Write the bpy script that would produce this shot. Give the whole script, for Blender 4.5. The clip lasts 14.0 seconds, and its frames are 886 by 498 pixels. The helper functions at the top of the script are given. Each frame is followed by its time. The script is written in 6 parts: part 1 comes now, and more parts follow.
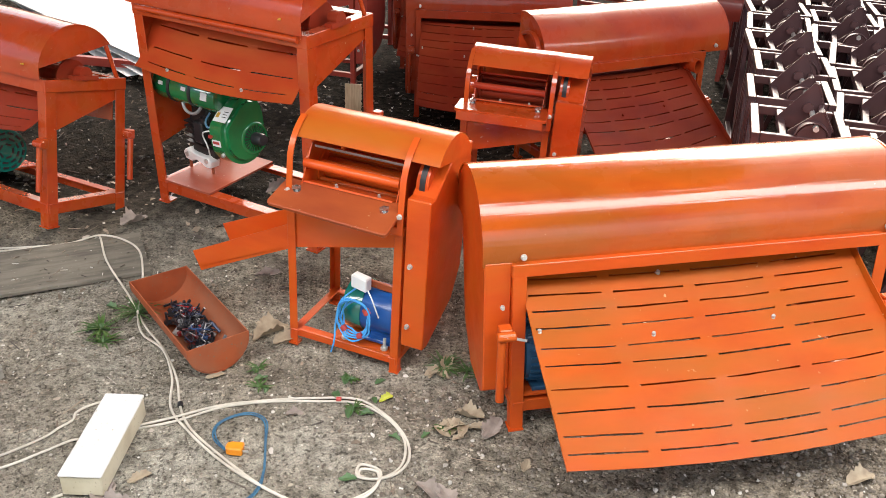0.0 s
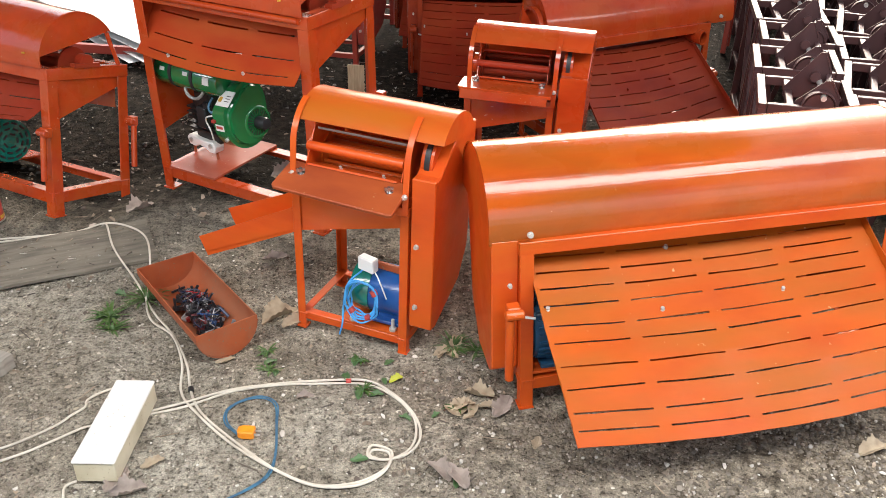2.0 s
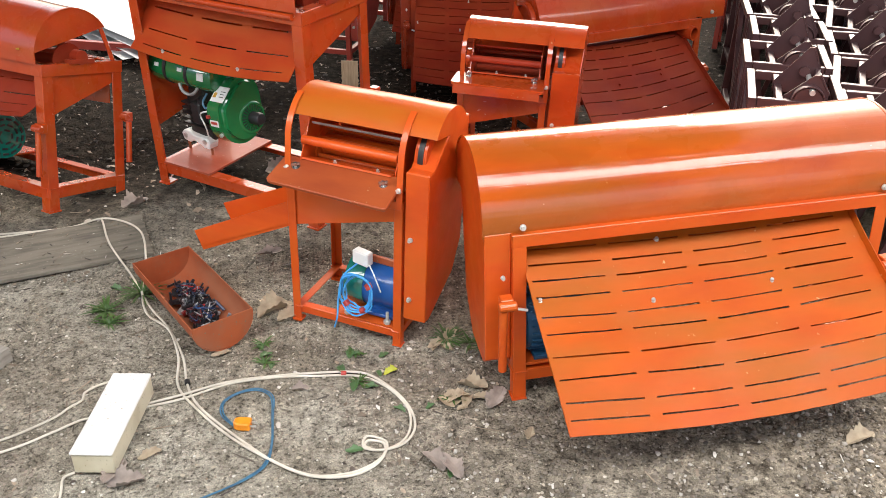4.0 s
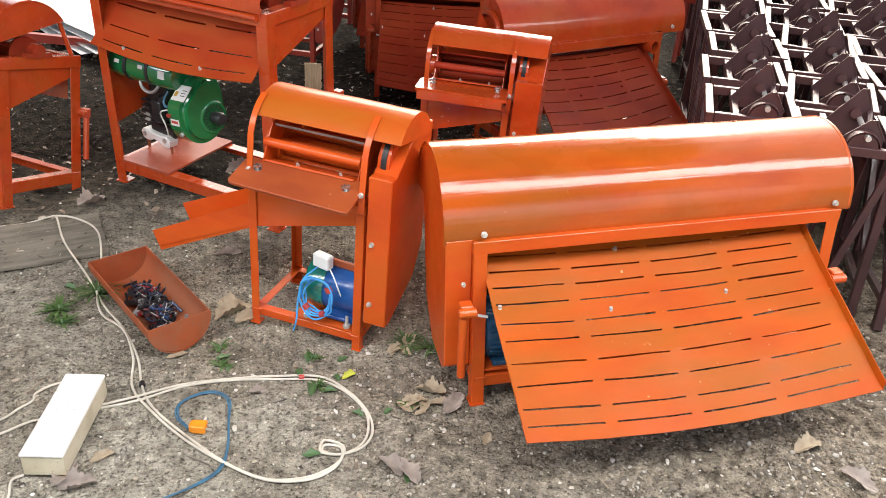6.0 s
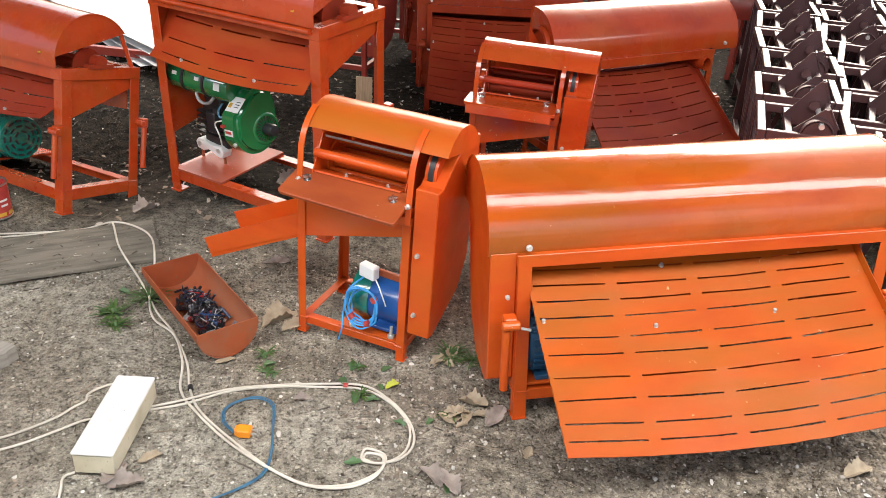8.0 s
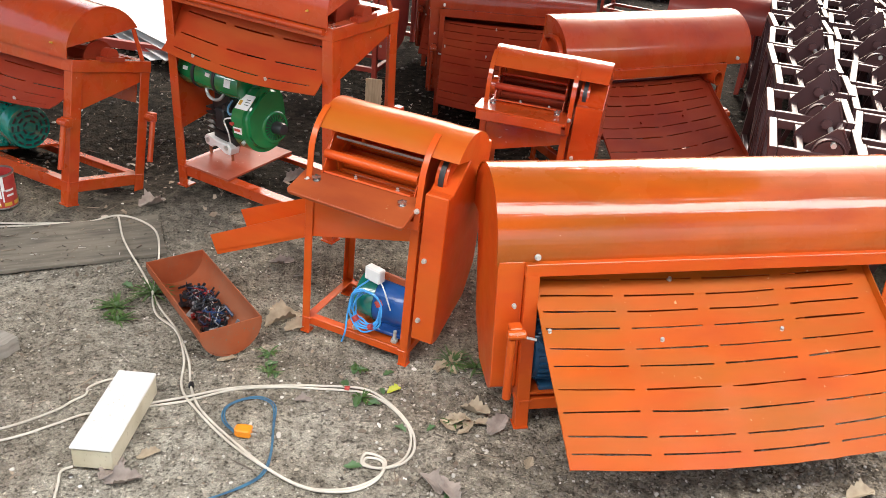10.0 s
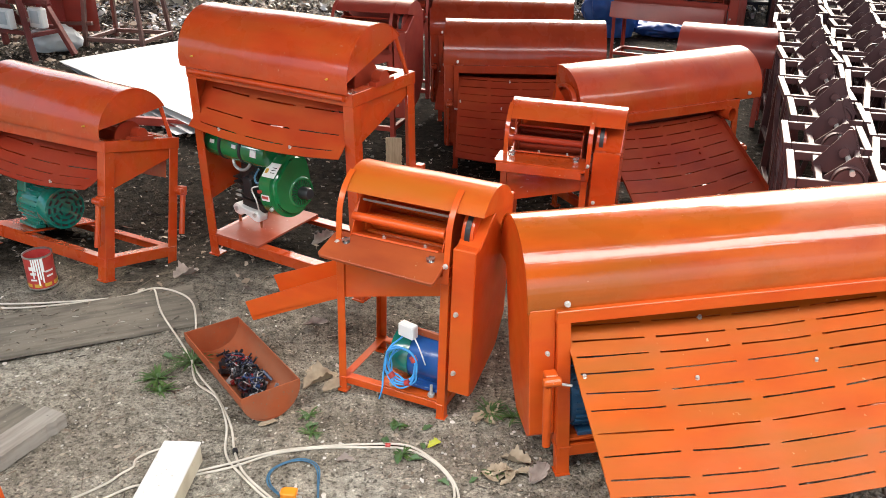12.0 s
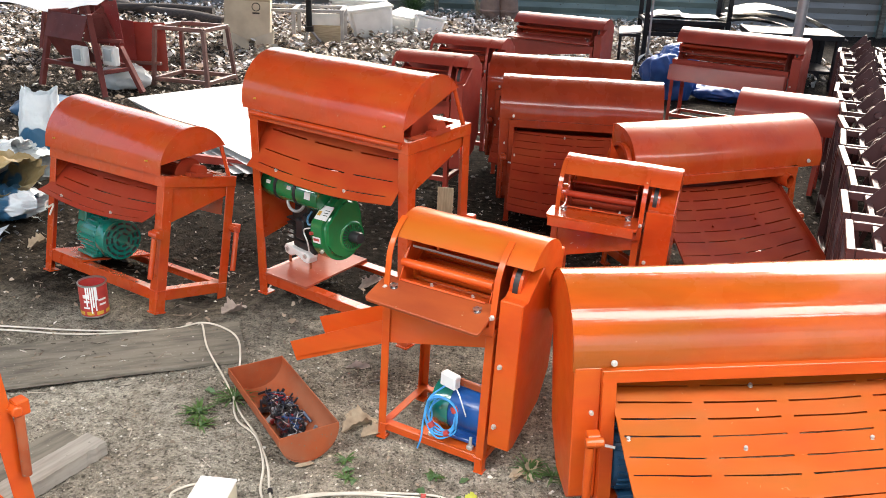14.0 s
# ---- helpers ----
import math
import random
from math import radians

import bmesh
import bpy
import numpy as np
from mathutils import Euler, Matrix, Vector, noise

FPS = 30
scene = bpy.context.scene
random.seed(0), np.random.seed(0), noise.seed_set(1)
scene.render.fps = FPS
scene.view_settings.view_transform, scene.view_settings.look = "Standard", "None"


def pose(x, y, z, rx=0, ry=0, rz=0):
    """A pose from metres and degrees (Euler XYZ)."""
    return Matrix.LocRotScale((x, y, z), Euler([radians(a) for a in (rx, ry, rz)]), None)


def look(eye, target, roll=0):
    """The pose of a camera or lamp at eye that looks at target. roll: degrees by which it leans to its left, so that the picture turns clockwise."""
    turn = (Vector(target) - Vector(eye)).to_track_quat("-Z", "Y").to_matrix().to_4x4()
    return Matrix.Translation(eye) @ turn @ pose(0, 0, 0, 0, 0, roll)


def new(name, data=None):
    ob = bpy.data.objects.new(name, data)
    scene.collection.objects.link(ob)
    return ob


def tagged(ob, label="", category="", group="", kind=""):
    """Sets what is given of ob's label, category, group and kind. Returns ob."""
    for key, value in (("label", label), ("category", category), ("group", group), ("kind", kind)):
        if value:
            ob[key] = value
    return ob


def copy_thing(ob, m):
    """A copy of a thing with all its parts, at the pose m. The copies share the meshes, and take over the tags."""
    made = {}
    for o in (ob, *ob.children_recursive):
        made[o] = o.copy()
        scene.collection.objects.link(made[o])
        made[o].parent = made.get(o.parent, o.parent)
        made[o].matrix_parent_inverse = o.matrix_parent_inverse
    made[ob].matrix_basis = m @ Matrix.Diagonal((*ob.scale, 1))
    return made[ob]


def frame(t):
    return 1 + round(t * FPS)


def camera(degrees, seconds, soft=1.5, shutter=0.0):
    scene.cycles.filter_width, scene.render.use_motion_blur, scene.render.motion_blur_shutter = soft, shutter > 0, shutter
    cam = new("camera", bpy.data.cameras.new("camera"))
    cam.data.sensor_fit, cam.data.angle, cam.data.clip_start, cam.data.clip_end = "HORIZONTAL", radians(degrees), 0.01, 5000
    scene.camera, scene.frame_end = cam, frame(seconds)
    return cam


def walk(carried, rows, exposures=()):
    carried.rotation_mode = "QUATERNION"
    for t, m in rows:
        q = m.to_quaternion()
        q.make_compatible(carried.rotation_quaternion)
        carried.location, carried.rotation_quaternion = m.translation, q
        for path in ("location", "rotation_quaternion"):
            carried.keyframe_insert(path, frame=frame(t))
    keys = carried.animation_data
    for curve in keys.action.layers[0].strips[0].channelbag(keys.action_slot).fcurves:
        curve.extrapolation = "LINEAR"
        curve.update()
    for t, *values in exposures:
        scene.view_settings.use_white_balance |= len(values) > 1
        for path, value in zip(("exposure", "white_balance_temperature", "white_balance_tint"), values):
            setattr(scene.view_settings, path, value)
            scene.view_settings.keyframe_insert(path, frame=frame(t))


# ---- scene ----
# camera: a phone held at head height, panning and tilting over a yard of machines
cam = camera(55.5, 14.0, 0.7)
ROWS = [
    # seconds, x, y, z, turn about x, y, z
    (0, -0.0000, -0.0000, 1.5000, 61.781, -1.814, 0.000),
    (0.5, -0.0028, 0.0002, 1.4961, 61.719, -1.694, -0.072),
    (1, -0.0022, 0.0015, 1.4971, 61.268, -1.122, -0.193),
    (1.5, -0.0017, 0.0051, 1.4942, 60.749, -0.623, -0.228),
    (2, 0.0051, 0.0069, 1.4943, 60.441, -0.373, -0.162),
    (2.5, 0.0065, 0.0032, 1.4960, 60.221, -0.187, -0.188),
    (2.7, 0.0064, -0.0001, 1.4957, 60.194, -0.112, -0.145),
    (4.8, 0.0049, -0.0287, 1.5012, 60.393, -1.388, -2.086),
    (5, 0.0032, -0.0298, 1.5021, 60.877, -2.200, -2.935),
    (5.5, -0.0055, -0.0253, 1.5014, 60.880, -2.925, -3.247),
    (6, -0.0013, -0.0266, 1.5038, 60.615, -2.831, -2.465),
    (6.5, -0.0020, -0.0343, 1.5041, 60.449, -2.570, -1.878),
    (7, 0.0010, -0.0388, 1.5024, 60.375, -2.488, -1.696),
    (7.5, 0.0060, -0.0408, 1.5032, 60.621, -2.100, -0.547),
    (7.7, 0.0059, -0.0414, 1.5044, 61.200, -1.821, 0.251),
    (9.8, -0.0258, -0.0306, 1.4997, 61.852, -4.962, 2.544),
    (10, -0.0171, -0.0291, 1.5013, 61.690, -4.137, 1.899),
    (10.5, -0.0094, -0.0252, 1.5021, 62.153, -1.890, 1.581),
    (11, -0.0088, -0.0366, 1.5064, 63.923, -0.781, 1.084),
    (11.5, -0.0146, -0.0554, 1.5212, 65.651, -0.328, 0.707),
    (12, -0.0270, -0.0663, 1.5344, 65.039, -0.009, 1.765),
    (12.5, -0.0279, -0.0669, 1.5346, 65.165, -0.180, 3.049),
    (13, -0.0356, -0.0776, 1.5371, 67.942, -0.641, 3.922),
    (13.5, -0.0306, -0.0772, 1.5312, 68.697, -1.400, 5.164),
    (14, -0.0356, -0.0660, 1.5281, 68.483, -1.775, 5.893),
]
walk(cam, [(t, pose(x, y, z, rx, ry, rz)) for t, x, y, z, rx, ry, rz in ROWS],
     exposures=[(0.0, 0.62, 6550, 10), (11.0, 0.62, 6550, 10), (12.5, 0.70, 6550, 10), (14.0, 0.84, 6550, 10)])

# ---- light: a bright hazy sky over a roof gap, with two area lamps added ----
world = bpy.data.worlds.new("sky")
scene.world = world
world.use_nodes = True
sky = world.node_tree.nodes.new("ShaderNodeTexSky")
sky.sky_type, sky.sun_disc = "NISHITA", False
sky.sun_elevation, sky.sun_rotation = radians(35), radians(14)
sky.air_density, sky.dust_density, sky.ozone_density = 1.0, 6.0, 1.0
background = world.node_tree.nodes["Background"]
world.node_tree.links.new(sky.outputs[0], background.inputs[0])
background.inputs[1].default_value = 0.21
sun_data = bpy.data.lights.new("sun", "SUN")
sun_data.energy, sun_data.angle, sun_data.color = 3.2, radians(26), (1.0, 0.96, 0.9)
# area lamp added overhead for the bright strip that the hoods reflect
gap_data = bpy.data.lights.new("roof_gap_daylight", "AREA")
gap_data.shape, gap_data.size, gap_data.size_y, gap_data.energy, gap_data.color = "RECTANGLE", 13.6, 0.9, 300.0, (1.0, 0.985, 0.96)
gap_lamp = new("roof_gap_daylight", gap_data)
gap_lamp.matrix_world = pose(0.0, 0.4, 2.9, 0, 0, 4)
# fill lamp added behind the camera to brighten faces turned towards it
front_data = bpy.data.lights.new("front_fill_light", "AREA")
front_data.shape, front_data.size, front_data.size_y, front_data.energy, front_data.color = "RECTANGLE", 13.6, 2.8, 55.0, (1.0, 0.985, 0.96)
front_lamp = new("front_fill_light", front_data)
front_lamp.matrix_world = pose(0.0, -4.0, 1.75, 90, 0, 0)
sun_lamp = new("sun", sun_data)
sun_lamp.matrix_world = look((2.42, 9.70, 7.00), (0.0, 0.0, 0.0))


# ---- materials ----
def shader(name, rough=0.5, metal=0.0, coat=0.0, spec=0.5):
    m = bpy.data.materials.new(name)
    m.use_nodes = True
    b = m.node_tree.nodes["Principled BSDF"]
    b.inputs["Roughness"].default_value, b.inputs["Metallic"].default_value = rough, metal
    b.inputs["Coat Weight"].default_value, b.inputs["Specular IOR Level"].default_value = coat, spec
    b.inputs["Coat Roughness"].default_value, b.inputs["Coat IOR"].default_value = 0.06, 1.7
    return m, m.node_tree, b


def noise_node(tree, coords, scale, detail=4.0, stretch=(1, 1, 1)):
    mapping = tree.nodes.new("ShaderNodeMapping")
    mapping.inputs["Scale"].default_value = stretch
    n = tree.nodes.new("ShaderNodeTexNoise")
    n.inputs["Scale"].default_value, n.inputs["Detail"].default_value = scale, detail
    tree.links.new(coords, mapping.inputs[0])
    tree.links.new(mapping.outputs[0], n.inputs["Vector"])
    return n.outputs["Fac"]


def ramp_node(tree, fac, stops):
    r = tree.nodes.new("ShaderNodeValToRGB")
    while len(r.color_ramp.elements) < len(stops):
        r.color_ramp.elements.new(0.5)
    for e, (p, c) in zip(r.color_ramp.elements, stops):
        e.position, e.color = p, (*c, 1)
    tree.links.new(fac, r.inputs[0])
    return r.outputs["Color"]


def mix_node(tree, fac, a, b, kind="MIX"):
    n = tree.nodes.new("ShaderNodeMix")
    n.data_type, n.blend_type = "RGBA", kind
    for value, socket in ((fac, n.inputs[0]), (a, n.inputs[6]), (b, n.inputs[7])):
        if isinstance(value, (int, float)):
            socket.default_value = value
        elif isinstance(value, tuple):
            socket.default_value = (*value, 1)
        else:
            tree.links.new(value, socket)
    return n.outputs[2]


def bump_node(tree, b, height, strength, distance=0.002):
    n = tree.nodes.new("ShaderNodeBump")
    n.inputs["Strength"].default_value, n.inputs["Distance"].default_value = strength, distance
    tree.links.new(height, n.inputs["Height"])
    tree.links.new(n.outputs[0], b.inputs["Normal"])
    if b.inputs["Coat Weight"].default_value > 0:
        tree.links.new(n.outputs[0], b.inputs["Coat Normal"])


def coords_of(tree):
    return tree.nodes.new("ShaderNodeTexCoord").outputs["Object"]


def worn(name, light, dark, rough=0.5, metal=0.0, coat=0.0, scale=6.0, stretch=(1, 1, 1), bump=0.15, grain=90.0,
         spots=None, spot_at=0.68, rough_to=None, spec=0.5, distance=0.002, smear=None, streak=False):
    """A surface with two scales of variation: broad patches from light to dark, fine grain in the relief, and spots of wear."""
    m, tree, b = shader(name, rough, metal, coat, spec)
    co = coords_of(tree)
    broad = noise_node(tree, co, scale, 5, stretch)
    colour = ramp_node(tree, broad, ((0.32, dark), (0.62, light)))
    if smear:
        # thin golden-brown film left by rubbing, in long soft streaks
        film = ramp_node(tree, noise_node(tree, co, 3.2, 6, (0.8, 2.6, 2.6)), ((0.42, (0, 0, 0)), (0.64, (0.9, 0.9, 0.9))))
        colour = mix_node(tree, film, colour, smear)
    if spots:
        fine = noise_node(tree, co, scale * 13, 6)
        mask = ramp_node(tree, fine, ((spot_at, (0, 0, 0)), (spot_at + 0.05, (1, 1, 1))))
        colour = mix_node(tree, mask, colour, spots)
    tree.links.new(colour, b.inputs["Base Color"])
    if rough_to is not None:
        r = tree.nodes.new("ShaderNodeMapRange")
        r.inputs[1].default_value, r.inputs[2].default_value = 0.3, 0.7
        r.inputs[3].default_value, r.inputs[4].default_value = rough, rough_to
        tree.links.new(noise_node(tree, co, scale * 2.3, 4), r.inputs[0])
        tree.links.new(r.outputs[0], b.inputs["Roughness"])
    if streak:
        # brush and roller marks that run along the sheet
        both = tree.nodes.new("ShaderNodeMath")
        both.operation = "ADD"
        tree.links.new(noise_node(tree, co, grain, 3), both.inputs[0])
        tree.links.new(noise_node(tree, co, 30, 5, (0.05, 2.6, 2.6)), both.inputs[1])
        bump_node(tree, b, both.outputs[0], bump, distance)
        haze = tree.nodes.new("ShaderNodeMapRange")
        haze.inputs[1].default_value, haze.inputs[2].default_value = 0.35, 0.65
        haze.inputs[3].default_value, haze.inputs[4].default_value = 0.05, 0.15
        tree.links.new(noise_node(tree, co, 7, 5, (0.25, 2.0, 2.0)), haze.inputs[0])
        tree.links.new(haze.outputs[0], b.inputs["Coat Roughness"])
    else:
        bump_node(tree, b, noise_node(tree, co, grain, 3), bump, distance)
    return m


brownish = (0.40, 0.072, 0.015)
# hood copy of the orange, darkened to offset the light on upward faces
orange = worn("orange_enamel", (0.45, 0.080, 0.007), (0.37, 0.056, 0.006), 0.22, 0, 0.75, 5, (1, 3, 3), 0.34, 16, (0.58, 0.30, 0.14), 0.72, 0.36, spec=0.06, smear=(0.31, 0.075, 0.008), streak=True)
red_orange = worn("red_orange_enamel", (0.50, 0.058, 0.011), (0.41, 0.043, 0.009), 0.22, 0, 0.9, 5, (1, 3, 3), 0.3, 16, (0.5, 0.26, 0.15), 0.70, 0.34, spec=0.1, smear=(0.42, 0.070, 0.013), streak=True)
orange_satin = worn("satin_orange_enamel", (0.50, 0.086, 0.007), (0.42, 0.063, 0.005), 0.3, 0, 0.0, 4, (1, 2, 2), 0.2, 30, (0.58, 0.30, 0.14), 0.71, 0.46, spec=0.13, smear=(0.36, 0.090, 0.010))
# dull red for drums and the low tray, with the tray's shade in its tone
dull_shaded_red = worn("dull_shaded_red_enamel", (0.33, 0.036, 0.014), (0.26, 0.028, 0.012), 0.4, 0, 0.0, 5, (1, 2, 2), 0.1, 60, (0.36, 0.15, 0.09), 0.74, 0.55, spec=0.15, smear=(0.30, 0.045, 0.018))
# small hood's orange, yellowed to put the sky's sheen into the colour
orange_sky_sheen = worn("sky_sheen_orange_enamel", (0.55, 0.100, 0.010), (0.46, 0.074, 0.008), 0.3, 0, 0.4, 5, (1, 3, 3), 0.25, 30, (0.6, 0.25, 0.07), 0.76, 0.44, spec=0.2, smear=(0.42, 0.112, 0.012), streak=True)
# body copy of the orange, brighter and redder to lift the upright faces
orange_soft = worn("soft_orange_enamel", (0.64, 0.090, 0.011), (0.55, 0.066, 0.009), 0.32, 0, 0.25, 5, (1, 3, 3), 0.2, 30, (0.6, 0.25, 0.07), 0.76, 0.46, spec=0.2, smear=(0.56, 0.098, 0.011), streak=True)
red_satin = worn("satin_red_orange_enamel", (0.41, 0.047, 0.011), (0.33, 0.036, 0.009), 0.4, 0, 0.0, 4, (1, 2, 2), 0.08, 60, (0.42, 0.15, 0.07), 0.75, 0.55, spec=0.12, smear=brownish)
# redder enamels, darkened to put the roof's shade into the shellers behind
shaded_red_orange = worn("shaded_red_orange_enamel", (0.38, 0.046, 0.010), (0.30, 0.033, 0.008), 0.25, 0, 0.24, 5, (1, 3, 3), 0.16, 16, (0.4, 0.15, 0.07), 0.75, 0.3, spec=0.1, smear=(0.36, 0.064, 0.013), streak=True)
shaded_satin = worn("shaded_red_satin", (0.225, 0.024, 0.009), (0.175, 0.019, 0.008), 0.45, 0, 0.0, 4, (1, 2, 2), 0.08, 60, (0.3, 0.11, 0.06), 0.75, 0.6, spec=0.12, smear=(0.235, 0.036, 0.012))
shaded_dark_red = worn("shaded_dark_red_enamel", (0.26, 0.034, 0.013), (0.20, 0.026, 0.011), 0.22, 0, 0.34, 5, (1, 3, 3), 0.2, 16, (0.34, 0.14, 0.08), 0.72, 0.32, spec=0.1, smear=(0.25, 0.038, 0.013), streak=True)
oxide = worn("red_oxide_paint", (0.36, 0.048, 0.028), (0.26, 0.034, 0.022), 0.35, 0, 0.1, 6, (1, 1, 1), 0.12, 60, (0.24, 0.1, 0.07), 0.72, 0.5)
maroon = worn("maroon_primer", (0.085, 0.042, 0.043), (0.055, 0.028, 0.029), 0.27, 0, 0.2, 7, (1, 1, 1), 0.1, 80, (0.12, 0.06, 0.05), 0.74, 0.42, spec=0.3)
dull_plate = worn("rubbed_orange_paint", (0.38, 0.080, 0.022), (0.28, 0.052, 0.018), 0.36, 0, 0.0, 5, (1, 2, 1), 0.15, 60, (0.42, 0.2, 0.11), 0.7, 0.55, spec=0.25)
board_paint = worn("scuffed_board_paint", (0.40, 0.072, 0.030), (0.30, 0.050, 0.022), 0.34, 0, 0.1, 5, (1, 2, 1), 0.15, 60, (0.50, 0.28, 0.20), 0.68, 0.5, spec=0.25, smear=(0.38, 0.10, 0.06))
rusty = worn("rusty_orange_steel", (0.40, 0.098, 0.036), (0.28, 0.062, 0.024), 0.5, 0, 0, 8, (1, 1, 1), 0.2, 70, (0.24, 0.13, 0.08), 0.64, 0.7, spec=0.2, smear=(0.33, 0.12, 0.062))
zinc = worn("zinc_bolt", (0.70, 0.69, 0.65), (0.52, 0.51, 0.47), 0.35, 0.5, 0, 30, bump=0.05)
bright_steel = worn("bright_steel", (0.55, 0.54, 0.52), (0.36, 0.35, 0.33), 0.25, 0.9, 0, 30, bump=0.05)
iron = worn("dark_iron", (0.05, 0.048, 0.045), (0.025, 0.024, 0.023), 0.45, 0.5, 0, 15, bump=0.15)
black_plastic = worn("black_rubber", (0.022, 0.022, 0.024), (0.012, 0.012, 0.013), 0.45, 0, 0, 20, bump=0.1)
green_engine = worn("green_engine_paint", (0.012, 0.19, 0.055), (0.008, 0.13, 0.04), 0.14, 0, 0.6, 6, bump=0.05)
teal = worn("teal_motor_paint", (0.007, 0.21, 0.155), (0.005, 0.14, 0.105), 0.16, 0, 0.9, 8, bump=0.08)
blue_paint = worn("blue_motor_paint", (0.014, 0.11, 0.38), (0.01, 0.07, 0.27), 0.3, 0, 0.2, 8, bump=0.1)
navy_paint = worn("dark_blue_motor_paint", (0.025, 0.10, 0.20), (0.015, 0.06, 0.13), 0.35, 0, 0.1, 8, bump=0.1)
white_plastic = worn("white_plastic", (0.88, 0.88, 0.85), (0.78, 0.78, 0.75), 0.35, 0, 0, 8, bump=0.05)
white_label = worn("white_sticker", (0.8, 0.8, 0.78), (0.72, 0.72, 0.7), 0.4, 0, 0, 12, bump=0.03)
cream_wood = worn("white_painted_wood", (0.79, 0.785, 0.745), (0.68, 0.67, 0.62), 0.45, 0, 0, 9, (1, 1, 1), 0.2, 60, (0.45, 0.40, 0.30), 0.66)
bare_wood = worn("pale_bare_wood", (0.52, 0.42, 0.27), (0.36, 0.28, 0.17), 0.6, 0, 0, 12, (1, 8, 8), 0.3, 80, (0.2, 0.14, 0.08), 0.68)
grey_wood = worn("weathered_grey_board", (0.20, 0.178, 0.138), (0.095, 0.082, 0.062), 0.85, 0, 0, 9, (0.7, 4, 4), 0.9, 60, (0.32, 0.29, 0.23), 0.66)
cord_white = worn("cream_cord", (0.72, 0.67, 0.57), (0.50, 0.45, 0.37), 0.5, 0, 0, 9, bump=0.2, grain=200)
cord_blue = worn("blue_cord", (0.055, 0.17, 0.27), (0.04, 0.10, 0.17), 0.4, 0, 0, 20, bump=0.1)
cord_bright = worn("bright_blue_cord", (0.07, 0.40, 0.80), (0.05, 0.28, 0.66), 0.35, 0, 0, 20, bump=0.1)
plug_orange = worn("orange_plug_plastic", (0.85, 0.30, 0.02), (0.74, 0.22, 0.015), 0.35, 0, 0, 20, bump=0.05)
sheet_white = worn("galvanised_flat_sheet", (0.72, 0.73, 0.72), (0.58, 0.59, 0.59), 0.3, 0.0, 0.2, 2, bump=0.1)
sheet_grey = worn("dull_galvanised_sheet", (0.45, 0.46, 0.46), (0.33, 0.34, 0.34), 0.35, 0.5, 0, 3, bump=0.1)
wall_green = worn("faded_green_sheeting", (0.24, 0.31, 0.275), (0.15, 0.20, 0.18), 0.5, 0, 0, 1.5, (1, 1, 3), 0.2, 30, (0.09, 0.07, 0.05), 0.66)
wall_brown = worn("rusted_brown_sheeting", (0.29, 0.27, 0.24), (0.19, 0.175, 0.155), 0.5, 0, 0, 1.5, (1, 1, 3), 0.2, 30, (0.12, 0.08, 0.05), 0.66)
cardboard = worn("cardboard", (0.70, 0.62, 0.47), (0.56, 0.48, 0.35), 0.8, 0, 0, 5, bump=0.2)
aluminium = worn("grey_aluminium", (0.42, 0.41, 0.40), (0.30, 0.29, 0.28), 0.4, 0.5, 0, 10, bump=0.1)
black_steel = worn("black_painted_steel", (0.022, 0.022, 0.024), (0.012, 0.012, 0.013), 0.5, 0, 0.0, 5, bump=0.1, spec=0.15)
blue_tarp = worn("blue_tarpaulin", (0.03, 0.13, 0.42), (0.015, 0.07, 0.27), 0.5, 0, 0.0, 5, bump=0.3, grain=25)
sack_white = worn("woven_white_sack", (0.62, 0.66, 0.66), (0.45, 0.49, 0.5), 0.5, 0, 0, 6, bump=0.35, grain=60)
bark = worn("dark_log", (0.07, 0.055, 0.045), (0.03, 0.024, 0.02), 0.85, 0, 0, 8, (1, 6, 6), 0.6, 30)
tin_red = worn("red_printed_tin", (0.48, 0.06, 0.045), (0.36, 0.035, 0.035), 0.3, 0.0, 0.2, 14, bump=0.05)
tin_yellow = worn("yellow_print", (0.62, 0.38, 0.05), (0.5, 0.28, 0.04), 0.35, 0, 0, 14, bump=0.05)
tin_metal = worn("tin_metal", (0.6, 0.6, 0.58), (0.42, 0.42, 0.4), 0.28, 0.85, 0, 14, bump=0.05)
dry_leaf = worn("dry_leaf", (0.52, 0.43, 0.30), (0.27, 0.20, 0.13), 0.7, 0, 0, 18, bump=0.4, grain=120)
grey_leaf = worn("grey_brown_leaf", (0.42, 0.35, 0.30), (0.20, 0.16, 0.135), 0.7, 0, 0, 18, bump=0.4, grain=120)
grass_green = worn("grass_blade", (0.075, 0.15, 0.03), (0.035, 0.08, 0.018), 0.5, 0, 0, 15, bump=0.2)
green_leaf = worn("fresh_green_leaf", (0.10, 0.19, 0.07), (0.055, 0.11, 0.04), 0.5, 0, 0, 15, bump=0.2)
yellow_leaf = worn("yellow_leaf", (0.55, 0.55, 0.06), (0.4, 0.42, 0.04), 0.5, 0, 0, 15, bump=0.2)
roof_sheet = worn("old_roof_sheet", (0.20, 0.17, 0.15), (0.12, 0.10, 0.09), 0.6, 0, 0, 2, bump=0.2)


